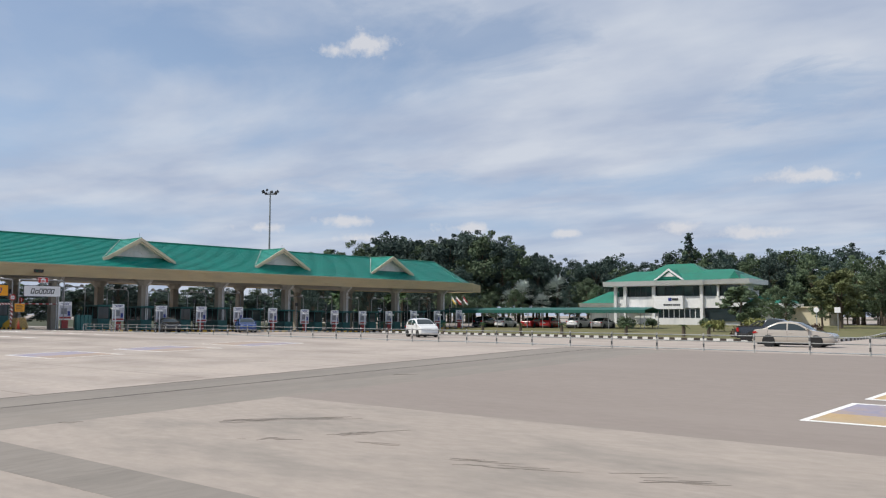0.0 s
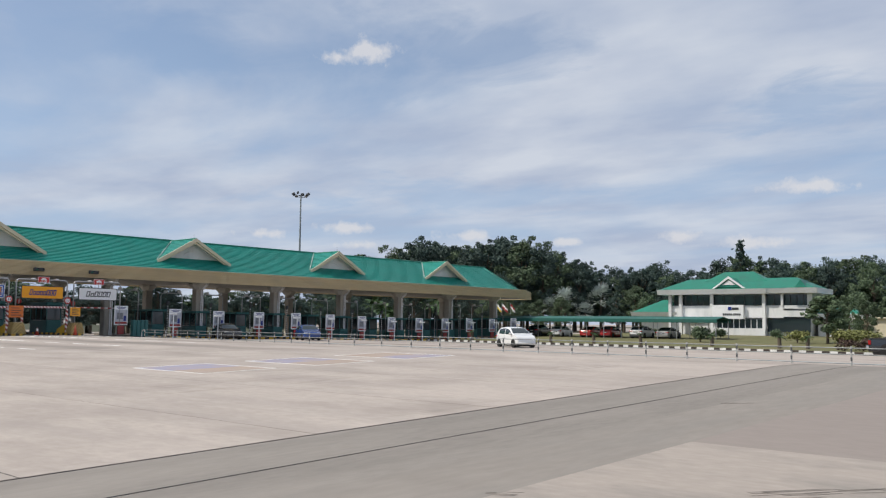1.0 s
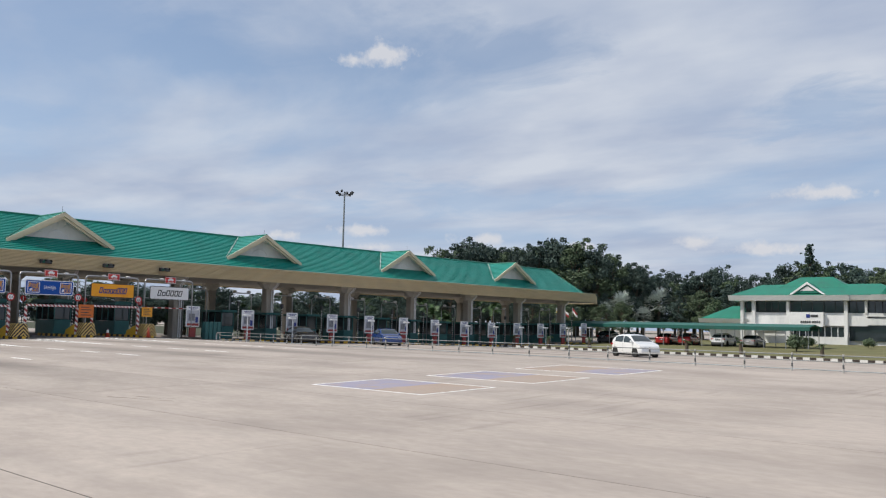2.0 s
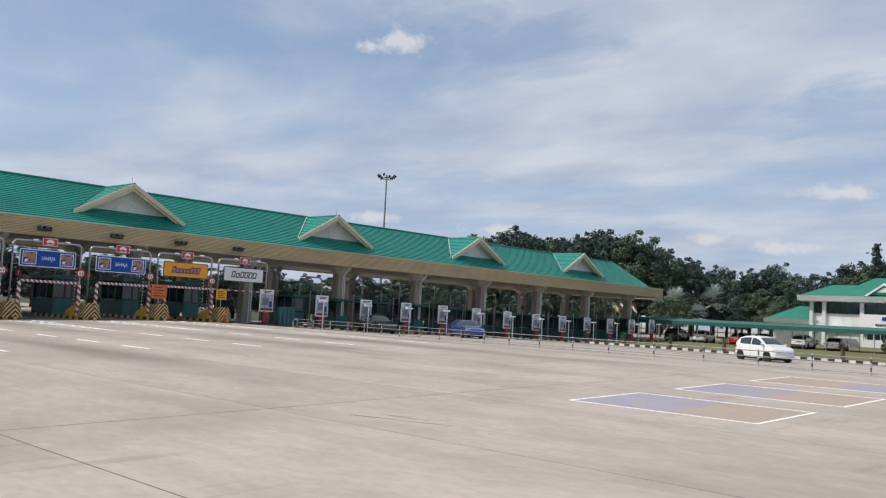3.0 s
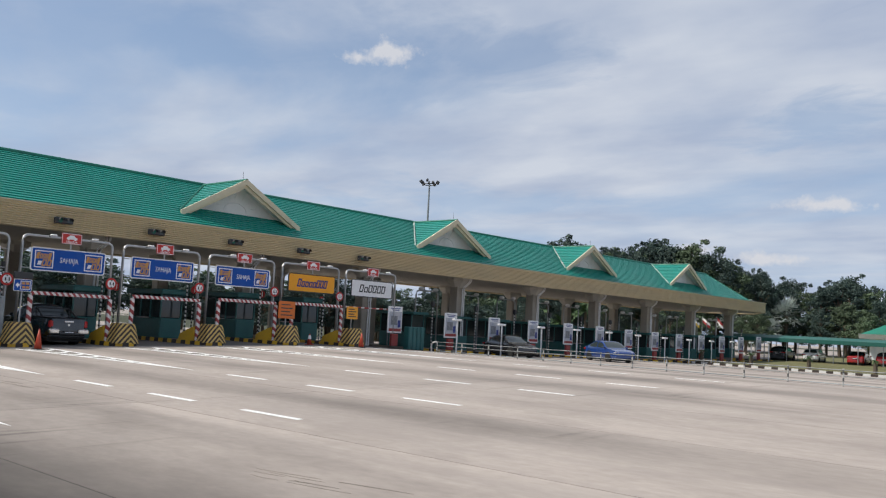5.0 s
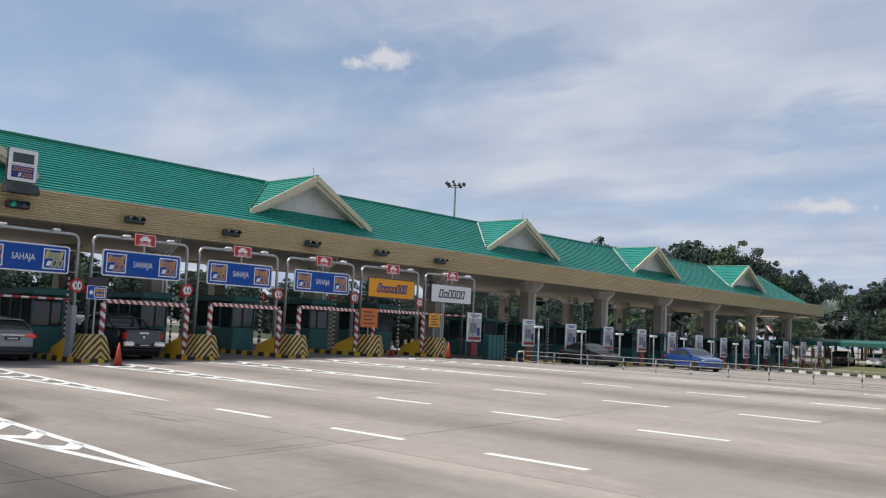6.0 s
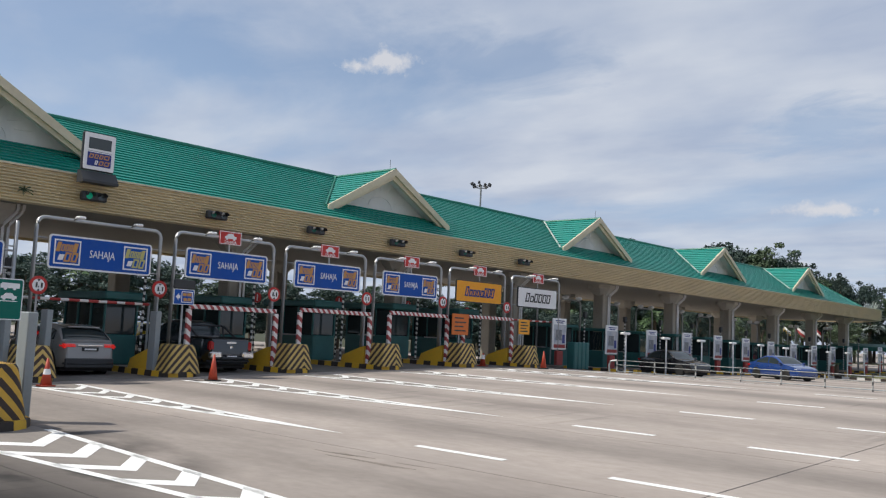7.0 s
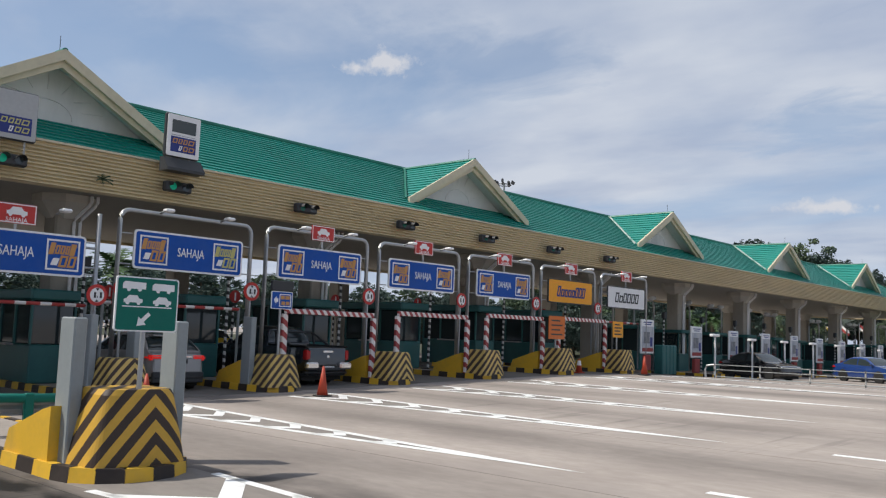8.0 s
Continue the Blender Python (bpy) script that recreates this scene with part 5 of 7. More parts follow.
def north_island(y):
    g = gz(-77, y)
    root = thing("toll_island", (-76.0, y, g), "low kerbed toll island in the far lanes", "toll island", "far toll islands")
    part("island_slab", one(bbox, -15.0, 0.0, -0.72, 0.72, -0.3, 0.16, 0.05), PATCH, root)
    for i in range(8):
        x = -0.02 - i * 0.5
        part("kerb_stone", one(box, x - 0.48, x, -0.75, -0.70, -0.05, 0.17), YELLOW if i % 2 else HAZ_BLACK, root)
    for i in range(3):
        part("kerb_stone", one(box, -0.01, 0.035, -0.72 + i * 0.48, -0.26 + i * 0.48, -0.05, 0.17), HAZ_BLACK if i % 2 else YELLOW, root)


def info_board(y):
    root = thing("information_board", (-77.2, y, gz(-77, y) + 0.16), "white poster panel on a red base at a far lane", "sign", "lane posters")
    part("base", one(bbox, -0.10, 0.10, -0.28, 0.28, 0.0, 0.75, 0.03), RED_LOW, root)
    b = part("panel", one(bbox, -0.06, 0.04, -0.62, 0.62, 0.80, 2.45, 0.03), SIGN_WHITE, root)
    part("poster", one(box, 0.04, 0.046, -0.54, 0.54, 0.90, 2.12), BOARD_ART, b, "faded poster")
    part("picture", one(box, 0.046, 0.050, -0.40, 0.18, 1.30, 1.85), POSTER_DARK, b, "dark poster picture")
    part("picture", one(box, 0.046, 0.050, -0.54, 0.54, 0.90, 1.08), RED_LOW, b, "red poster foot")
    part("picture", one(box, 0.046, 0.050, 0.22, 0.46, 1.15, 1.60), SIGN_NAVY, b, "blue poster picture")
    for zz, a in ((2.32, 0.42), (2.22, 0.30)):
        part("text_bar", one(box, 0.04, 0.046, -a, a, zz - 0.025, zz + 0.025), SIGN_NAVY, b)


def t_pole(x, y):
    root = thing("scanner_post", (x, y, gz(x, y)), "slim white post with a level scanner head", "post", "scanner posts")
    bm = B()
    tube(bm, [(0, 0, 0), (0, 0, 2.05)], 0.05, 8)
    part("pole", bm, SIGN_WHITE, root)
    part("head", one(bbox, -0.12, 0.12, -0.42, 0.30, 2.05, 2.19, 0.03), SIGN_WHITE, root)


def pipe_portal(y):
    root = thing("pipe_portal", (-81.6, y, gz(-81.6, y) + 0.1), "galvanised pipe portal with white lamp heads over a far lane", "gantry", "far pipe portals")
    bm = B()
    z, hw = 4.15, 1.15
    arc = [(0, -hw, 0.0), (0, -hw, z - 0.3), (0, -hw + 0.09, z - 0.09), (0, -hw + 0.3, z)]
    tube(bm, arc + [(p[0], -p[1], p[2]) for p in reversed(arc)], 0.055, 8)
    part("pipe_frame", bm, STEEL, root, smooth=True)
    for s in (-0.75, 0.75):
        bm = B()
        bmesh.ops.create_uvsphere(bm, u_segments=12, v_segments=7, radius=0.17)
        bmesh.ops.scale(bm, vec=(1.4, 1.0, 0.8), verts=bm.verts[:])
        bmesh.ops.translate(bm, vec=(0.12, s, z + 0.12), verts=bm.verts[:])
        part("lamp_head", bm, SIGN_WHITE, root, smooth=True)


for y in NORTH_Y:
    north_island(y)
    info_board(y - 0.15)
    t_pole(-75.6, y - 1.30)
    toll_booth(-81.9, y, 2.45)
    lane_post(-79.4, y + 0.4, 3.0, 0.3)
for a, b in zip([45.7] + NORTH_Y, NORTH_Y):
    pipe_portal((a + b) / 2 - 0.2)


def drum_stack():
    root = thing("barrier_units", (-77.1, 46.6, gz(-77, 46.6)), "tall teal plastic barrier units side by side", "barrier")
    for i in range(4):
        part("unit", one(bbox, -0.25, 0.25, -0.72 + i * 0.37, -0.38 + i * 0.37, 0.0, 1.45, 0.05), TEAL, root)


drum_stack()
info_board(44.9)


# ---- divider fence ----
FENCE = [(-73.9, 45.3), (-66.9, 44.0), (-59.3, 42.8), (-51.6, 41.5), (-44.9, 40.2), (-37.8, 39.6), (-29.5, 39.2), (-22.2, 39.0), (-13.8, 38.4), (0.0, 37.9), (20.0, 37.0)]


FENCE_GREY = mat("weathered_zinc", (0.21, 0.22, 0.22), 0.6, metal=0.3, var=0.12, scale=3)


def fence():
    g0 = gz(*FENCE[0])
    root = thing("divider_fence", (*FENCE[0], g0), "low galvanised pipe fence with striped posts between the carriageways", "fence")
    o = Vector((*FENCE[0], g0))
    line = []
    for (ax, ay), (bx, by) in zip(FENCE, FENCE[1:]):
        n = max(1, round(math.hypot(bx - ax, by - ay) / 2.05))
        line += [(ax + (bx - ax) * i / n, ay + (by - ay) * i / n) for i in range(n)]
    line.append(FENCE[-1])
    pts = [Vector((x, y, gz(x, y))) - o for x, y in line]
    for p in pts:
        bm = B()
        tube(bm, [p, p + Vector((0, 0, 0.66))], 0.034, 8)
        part("post", bm, POST_BW, root)
    for zz in (0.60, 0.38, 0.07):
        for a, b in zip(pts, pts[1:]):
            bm = B()
            tube(bm, [a + Vector((0, 0, zz)), b + Vector((0, 0, zz))], 0.022, 6)
            part("rail", bm, FENCE_GREY if zz > 0.1 else GREY_POLE, root)
    bm = B()
    a = pts[0]
    tube(bm, [a + Vector((0, 0, 0.60)), a + Vector((-0.35, -0.02, 0.55)), a + Vector((-0.45, -0.02, 0.35)), a + Vector((-0.42, -0.02, 0.0))], 0.05, 8)
    part("end_bend", bm, STEEL, root)


fence()


# ---- lawn, striped kerb ----
KERB = [(-78.0, 83.1), (-67.7, 82.4), (-58.9, 81.7), (-50.1, 81.2), (-40.8, 79.5), (-32.4, 77.3), (-26.2, 76.3), (-23.1, 77.1), (-21.5, 80.5), (-21.4, 88.7), (-22.6, 106.4), (-22.0, 128.0)]


def lawn():
    xs = [p[0] for p in KERB]
    bm = B()
    rows = []
    for x, y in KERB:
        rows.append([bm.verts.new((x, y + (146 - y) * f, gz(x, y + (146 - y) * f) + 0.10)) for f in (0, 0.06, 0.12, 0.2, 0.3, 0.45, 0.7, 1.0)])
    for a, b in zip(rows, rows[1:]):
        for i in range(7):
            bm.faces.new((a[i], b[i], b[i + 1], a[i + 1]))
    return tagged(new("lawn", finish(bm, "lawn", GRASS)), "dry mown lawn in front of the office building", "lawn", kind="structure")


lawn()
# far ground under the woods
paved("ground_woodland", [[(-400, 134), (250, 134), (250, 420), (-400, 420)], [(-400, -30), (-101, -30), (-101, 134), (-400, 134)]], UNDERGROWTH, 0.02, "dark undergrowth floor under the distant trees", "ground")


KERB_WHITE = mat("kerb_white_paint", (0.62, 0.62, 0.60), 0.8, var=0.1, scale=2, dirt=(0.36, 0.34, 0.31), dirt_amt=0.6, dirt_scale=1.2)


def kerb_line():
    root = thing("kerb", (KERB[4][0], KERB[4][1], gz(*KERB[4])), "black and white painted kerb edging the lawn", "kerb", kind="structure")
    o = root.matrix_basis.translation
    i = 0
    for (ax, ay), (bx, by) in zip(KERB, KERB[1:]):
        d = math.hypot(bx - ax, by - ay)
        n = max(1, round(d / 0.60))
        for j in range(n):
            p, q = (Vector((ax + (bx - ax) * f, ay + (by - ay) * f, 0)) for f in (j / n, (j + 1) / n))
            nrm = Vector((-(q.y - p.y), q.x - p.x, 0)).normalized() * 0.16
            bm = B()
            v = []
            for z in (-0.06, 0.19):
                for w in (p - nrm, q - nrm, q + nrm, p + nrm):
                    v.append(bm.verts.new(Vector((w.x, w.y, gz(w.x, w.y) + z)) - o))
            for f in ((3, 2, 1, 0), (4, 5, 6, 7), (0, 1, 5, 4), (1, 2, 6, 5), (2, 3, 7, 6), (3, 0, 4, 7)):
                bm.faces.new([v[k] for k in f])
            part("kerb_stone", bm, KERB_WHITE if i % 2 else HAZ_BLACK, root)
            i += 1


kerb_line()


# ---- car port ----
PORT_ROOF = mat("dull_green_sheet", (0.016, 0.115, 0.092), 0.6, var=0.15, scale=1.5, dirt=(0.05, 0.10, 0.085), dirt_amt=0.6)


def car_port():
    root = thing("car_port", (-66.4, 104.6, gz(-66, 106)), "long low green-roofed car port on slim posts", "car port", turn=4.8)
    root.scale = (0.823, 0.82, 0.82)
    bm = B()
    prism(bm, [(0.0, 2.55), (0.0, 3.05), (3.0, 3.45), (6.0, 3.05), (6.0, 2.55), (5.9, 2.55), (5.9, 2.95), (3.0, 3.3), (0.1, 2.95), (0.1, 2.55)], "x", -20.0, 19.0)
    part("roof", bm, PORT_ROOF, root, "dull green metal sheet roof")
    for i in range(14):
        x = -19.6 + i * 2.95
        for y in (0.3, 5.7):
            bm = B()
            tube(bm, [(x, y, 0), (x, y, 2.9)], 0.06, 6)
            part("post", bm, STEEL, root)


car_port()


# ---- the office building ----
def office():
    X0, X1, Yf, Yb, g = -61.0, -33.6, 148.0, 156.6, -2.5
    root = thing("office_building", (-50, Yf, g), "two-storey white office with stepped green hipped roof", "building")
    o = root.matrix_basis.translation.copy()
    root.matrix_basis = pose(-60.5, 129.9, gz(-60, 130), 0, 0, 3.5) @ Matrix.Diagonal((0.75, 0.84, 0.81, 1))

    def L(x, y=0.0, z=0.0):
        return (x - o.x, y - o.y, z - o.z)

    def bx(x0, x1, y0, y1, z0, z1):
        return one(box, x0 - o.x, x1 - o.x, y0 - o.y, y1 - o.y, z0 - o.z, z1 - o.z)

    part("wall", bx(X0 + 0.4, X1 - 0.4, Yf + 1.2, Yb, g, 5.0), WHITE_WALL, root, "white rendered walls")
    # upper storey parapet band and dark window bands
    band = part("window_band", bx(X0 + 0.5, X1 - 0.5, Yf + 0.9, Yf + 1.19, 2.95, 4.85), GLASS_DARK, root, "dark upper window band")
    for x in (-60.4, -58.0, -56.8, -55.6, -54.4, -50.2, -48.2, -46.2, -44.2, -40.6, -37.6, -36.4, -35.2):
        part("mullion", bx(x - 0.06, x + 0.06, Yf + 0.82, Yf + 0.92, 2.95, 4.85), DARK, band)
    part("parapet", bx(X0, -52.3, Yf + 0.5, Yf + 0.9, 0.55, 2.9), WHITE_WALL, root, "white parapet under the windows")
    part("parapet", bx(-52.1, -46.0, Yf - 0.25, Yf + 0.9, 0.55, 3.0), SIGN_WHITE, root, "pale grey name board panel")
    part("parapet", bx(-45.95, -42.5, Yf + 0.45, Yf + 0.9, 0.75, 2.9), SIGN_WHITE, root, "pale grey panel")
    part("parapet", bx(-42.0, -38.8, Yf + 0.5, Yf + 0.9, 0.75, 2.9), WHITE_WALL, root)
    part("parapet", bx(-38.8, X1, Yf + 0.5, Yf + 0.9, 0.95, 2.1), WHITE_WALL, root)
    part("ledge", bx(-38.8, X1 + 0.3, Yf + 0.3, Yf + 0.9, 2.35, 2.9), WHITE_WALL, root, "white ledge under the windows")
    # plain bars on the board
    for (a, b, z0, z1, m) in ((-49.0, -48.3, 2.05, 2.65, SIGN_NAVY), (-48.2, -46.9, 2.15, 2.55, DARK)):
        part("emblem_bar", bx(a, b, Yf - 0.30, Yf - 0.25, z0, z1), m, root)
    for i in range(9):
        a = -50.0 + i * 0.38 + (0.15 if i > 4 else 0)
        part("letter_bar", bx(a, a + 0.27, Yf - 0.30, Yf - 0.25, 1.15, 1.5), DARK, root)
    # ground floor
    low = part("window_band", bx(-51.9, -42.4, Yf + 0.9, Yf + 1.19, -1.1, 0.5), GLASS_DARK, root, "dark ground floor windows")
    for i in range(9):
        x = -51.7 + i * 1.12
        part("mullion", bx(x - 0.06, x + 0.06, Yf + 0.82, Yf + 0.92, -1.1, 0.5), SIGN_WHITE, low)
    # dark sheet standing in for the shade along the right ground floor
    part("shade_band", bx(-41.9, X1 - 0.5, Yf + 0.9, Yf + 1.19, -1.7, 0.9), GLASS_DARK, root)
    part("plinth", bx(-52.6, -42.0, Yf - 0.1, Yf + 1.2, g, -1.12), WHITE_WALL, root)
    for x in (-61.0, -58.8, -52.4, -42.25):
        part("pillar", bx(x - 0.30, x + 0.30, Yf + 0.05, Yf + 0.6, g, 5.0), WHITE_WALL, root, "white pillar")
    for x, w in ((-38.9, 0.20), (-33.9, 0.42)):
        part("pillar", bx(x - w, x + w, Yf + 0.1, Yf + 0.6, 2.9, 5.0), WHITE_WALL, root, "white pillar")
    # stepped eaves: deep cream-white fascia boxes
    for (a, b, f, z0, z1) in ((X0 - 2.2, -41.4, Yf - 1.2, 4.95, 5.85), (-37.6, -32.2, Yf - 1.4, 5.0, 5.9), (-41.4, -37.6, Yf - 0.9, 5.0, 5.84)):
        bm = B()
        prism(bm, [(f - o.y + 0.35, z0 - o.z), (f - o.y, z1 - o.z), (Yb + 0.2 - o.y, z1 - o.z), (Yb + 0.2 - o.y, z0 - o.z)], "x", a - o.x, b - o.x)
        part("eave_box", bm, SIGN_WHITE, root, "deep white eaves box")

    def hip(x0, x1, y0, y1, z0, z1, inset):
        bm = B()
        lo = [bm.verts.new(L(*p)) for p in ((x0, y0, z0), (x1, y0, z0), (x1, y1, z0), (x0, y1, z0))]
        yi, xi = (y1 - y0) * 0.45, inset
        hi = [bm.verts.new(L(*p)) for p in ((x0 + xi, y0 + yi, z1), (x1 - xi, y0 + yi, z1), (x1 - xi, y1 - yi, z1), (x0 + xi, y1 - yi, z1))]
        for i in range(4):
            bm.faces.new((lo[i], lo[(i + 1) % 4], hi[(i + 1) % 4], hi[i]))
        bm.faces.new(hi)
        bm.faces.new(lo[::-1])
        return bm

    roof_ = part("roof", hip(X0 - 1.9, -32.6, Yf - 0.9, Yb, 5.86, 7.9, 4.6), ROOF_DARK, root, "green hipped roof")
    part("upper_roof", hip(-56.0, -41.0, Yf + 1.5, Yb - 1, 6.7, 9.2, 4.6), ROOF_DARK, roof_)
    bm = B()
    prism(bm, [(-51.3 - o.x, 6.2 - o.z), (-48.6 - o.x, 8.0 - o.z), (-45.9 - o.x, 6.2 - o.z)], "y", -0.6, 6.0)
    gb = part("gable", bm, ROOF_DARK, root)
    for s in (-1, 1):
        bm = B()
        prism(bm, [(-48.6 - o.x, 8.12 - o.z), (-48.6 - o.x, 7.72 - o.z), (-48.6 + s * 2.75 - o.x, 5.95 - o.z), (-48.6 + s * 3.2 - o.x, 5.98 - o.z)], "y", -0.85, -0.6)
        part("barge_board", bm, SIGN_WHITE, gb)
    part("gable_panel", one(prism, [(-49.9 - o.x, 6.6 - o.z), (-48.6 - o.x, 7.45 - o.z), (-47.3 - o.x, 6.6 - o.z)], "y", -0.66, -0.61), WHITE_WALL, gb)
    bm = B()
    prism(bm, [(-36.2 - o.x, 5.95 - o.z), (-35.15 - o.x, 7.3 - o.z), (-34.1 - o.x, 5.95 - o.z)], "y", -0.9, 3.5)
    part("gable", bm, ROOF_DARK, root)
    # lower wings
    part("wing", bx(-68.5, -61.0, Yf + 2.5, Yb, g, 1.4), WHITE_WALL, root, "single-storey white wing")
    bm = B()
    prism(bm, [(Yf + 0.6 - o.y, 1.0 - o.z), (Yf + 0.2 - o.y, 1.75 - o.z), (Yb - o.y, 1.75 - o.z), (Yb - o.y, 1.0 - o.z)], "x", -69.8 - o.x, -59.9 - o.x)
    part("eave_box", bm, SIGN_WHITE, root)
    part("roof", hip(-69.6, -58.0, Yf + 0.8, Yb, 1.76, 4.1, 5.0), ROOF_DARK, root)
    part("wing", bx(-33.2, -26.6, Yf + 2.5, Yb, g, 1.0), WHITE_WALL, root, "white single-storey wing")
    part("eave_box", bx(-33.2, -25.4, Yf + 1.4, Yb, 0.6, 1.5), SIGN_WHITE, root)
    part("roof", hip(-35.2, -25.6, Yf + 1.6, Yb, 1.51, 3.1, 3.2), ROOF_DARK, root)
    part("porch_canopy", bx(-58.0, -54.4, Yf - 3.5, Yf + 0.4, 0.15, 0.4), SIGN_WHITE, root, "white flat porch canopy")


office()


def store(x0, x1, y, z1, m, label):
    g = gz(x0, y)
    root = thing("outbuilding", ((x0 + x1) / 2, y, g), label, "building")
    hw = (x1 - x0) / 2
    part("wall", one(box, -hw, hw, 0, 5, 0, z1), m, root)
    part("roof", one(bbox, -hw - 0.3, hw + 0.3, -0.4, 5.4, z1 + 0.002, z1 + 0.18, 0.04), CREAM_TRIM, root)


store(-43.4, -37.9, 134.7, 2.6, CREAM_TRIM, "low cream boundary building among the trees")
store(-26.0, -15.3, 143.0, 3.6, SIGN_WHITE, "low white shed beyond the side road")


# ---- tall lamp masts ----
def mast(x, y, top):
    g = gz(x, y)
    root = thing("floodlight_mast", (x, y, g), "tall steel floodlight mast with a ring of lamps", "light mast")
    h_ = top - g
    bm = B()
    tube(bm, [(0, 0, 0), (0, 0, h_ * 0.5), (0, 0, h_)], 0.30, 10, 0.14)
    part("pole", bm, GREY_POLE, root)
    bm = B()
    tube(bm, [(1.2 * math.cos(a), 1.2 * math.sin(a), h_ - 0.35) for a in (2 * math.pi * i / 16 for i in range(17))], 0.085, 6)
    ring = part("lamp_ring", bm, DARK, root)
    for i in range(9):
        a = 2 * math.pi * i / 9 + 0.3
        bm = B()
        bbox(bm, -0.30, 0.30, -0.16, 0.16, -0.22, 0.22, 0.05)
        bmesh.ops.transform(bm, matrix=Matrix.Translation((1.57 * math.cos(a), 1.57 * math.sin(a), h_ - 0.14 + 0.36 * (i % 2))) @ Matrix.Rotation(a, 4, "Z") @ Matrix.Rotation(0.5, 4, "Y"), verts=bm.verts[:])
        part("floodlight", bm, DARK, ring)


mast(-147.4, 121.8, 27.9)


def flag(x, y, m1, m2, lean):
    root = thing("flag_pole", (x, y, gz(x, y)), "thin pole with a drooping striped flag", "flag", "flags")
    bm = B()
    tube(bm, [(0, 0, 0), (0, 0, 4.8)], 0.04, 6)
    part("pole", bm, STEEL, root)
    for k, m in ((0, m1), (1, m2)):
        bm = B()
        vs = []
        for i in range(7):
            u = i / 6
            yy = 0.10 * math.sin(u * 7)
            for w in (0, 1):
                vs.append(bm.verts.new((0.05 + u * 1.2 * lean, yy, 4.68 - k * 0.34 - w * 0.34 - u * 0.8)))
        for i in range(6):
            bm.faces.new((vs[2 * i], vs[2 * i + 2], vs[2 * i + 3], vs[2 * i + 1]))
        part("cloth", bm, m, root)


FLAG_Y = mat("flag_yellow", (0.75, 0.55, 0.08), 0.8)
FLAG_W = mat("flag_white", (0.75, 0.74, 0.72), 0.8)
FLAG_R = mat("flag_dark_red", (0.35, 0.05, 0.05), 0.8)
flag(-93.6, 118.6, FLAG_W, FLAG_Y, 0.8)
flag(-91.6, 117.4, FLAG_W, FLAG_R, 0.9)
flag(-88.9, 116.0, FLAG_R, FLAG_W, 0.7)


# ---- plants ----
def leaf_cloud(rng, centres, per, leaf, spread):
    """Many small leaf quads in clumps."""
    verts, faces = [], []
    for c, r in centres:
        n = int(per * (r / 1.0) ** 1.6)
        d = rng.normal(size=(n, 3))
        d /= np.linalg.norm(d, axis=1)[:, None] + 1e-9
        p = np.array(c) + d * (r * rng.uniform(0.45, 1.05, size=(n, 1))) * np.array((1, 1, 0.75))
        a = rng.normal(size=(n, 3))
        a /= np.linalg.norm(a, axis=1)[:, None] + 1e-9
        b = np.cross(a, d + rng.normal(size=(n, 3)) * 0.5)
        b /= np.linalg.norm(b, axis=1)[:, None] + 1e-9
        s = leaf * rng.uniform(0.6, 1.35, size=(n, 1))
        for q, u, w in zip(p, a * s, b * s * 0.62):
            i = len(verts)
            verts += [tuple(q - u), tuple(q + w), tuple(q + u), tuple(q - w)]
            faces.append((i, i + 1, i + 2, i + 3))
    return verts, faces


def tree_meshes(seed, h_, spread, leaf, per, m, conical=False):
    rng = np.random.default_rng(seed)
    bm = bmesh.new()
    top = h_ * 0.72
    base_r = h_ * 0.018 + 0.08
    pts = [(0, 0, -0.3)]
    for i in range(1, 6):
        pts.append((rng.normal() * 0.06 * i, rng.normal() * 0.06 * i, top * i / 5))
    tube(bm, pts, base_r, 7, base_r * 0.3)
    centres = []
    n = 17 if not conical else 20
    for i in range(n):
        f = i / (n - 1)
        z = h_ * (0.26 + 0.68 * f)
        reach = spread * (math.sin(math.pi * (0.20 + 0.72 * f)) if not conical else (1.05 - f)) * rng.uniform(0.35, 1.05)
        a = i * 2.4 + rng.uniform(-0.6, 0.6)
        c = (reach * math.cos(a), reach * math.sin(a), z)
        s = (pts[3][0], pts[3][1], z * 0.72)
        tube(bm, [s, ((s[0] + c[0]) / 2, (s[1] + c[1]) / 2, (s[2] + c[2]) / 2 + 0.2), c], base_r * 0.35, 5, base_r * 0.08)
        r = spread * rng.uniform(0.22, 0.42) * (1.0 if not conical else 0.75)
        centres.append((c, r))
        for _ in range(3):  # smaller tufts that break the outline
            centres.append(((c[0] + rng.normal() * r * 0.95, c[1] + rng.normal() * r * 0.95, c[2] + rng.normal() * r * 0.6 + 0.15 * r), r * rng.uniform(0.25, 0.6)))
    v, f = leaf_cloud(rng, centres, per, leaf, spread)
    crown = bpy.data.meshes.new("crown")
    crown.from_pydata(v, [], f)
    crown.materials.append(m)
    return finish(bm, "trunk", BARK), crown


VARIANTS = [tree_meshes(3, 15, 4.4, 0.20, 140, LEAF_A), tree_meshes(5, 15, 5.2, 0.20, 125, LEAF_A), tree_meshes(8, 15, 4.0, 0.20, 150, LEAF_B), tree_meshes(13, 15, 2.6, 0.18, 180, LEAF_A, True), tree_meshes(21, 15, 5.4, 0.20, 125, LEAF_B), tree_meshes(33, 15, 4.6, 0.30, 200, LEAF_B), tree_meshes(37, 15, 4.8, 0.26, 190, LEAF_OLIVE)]


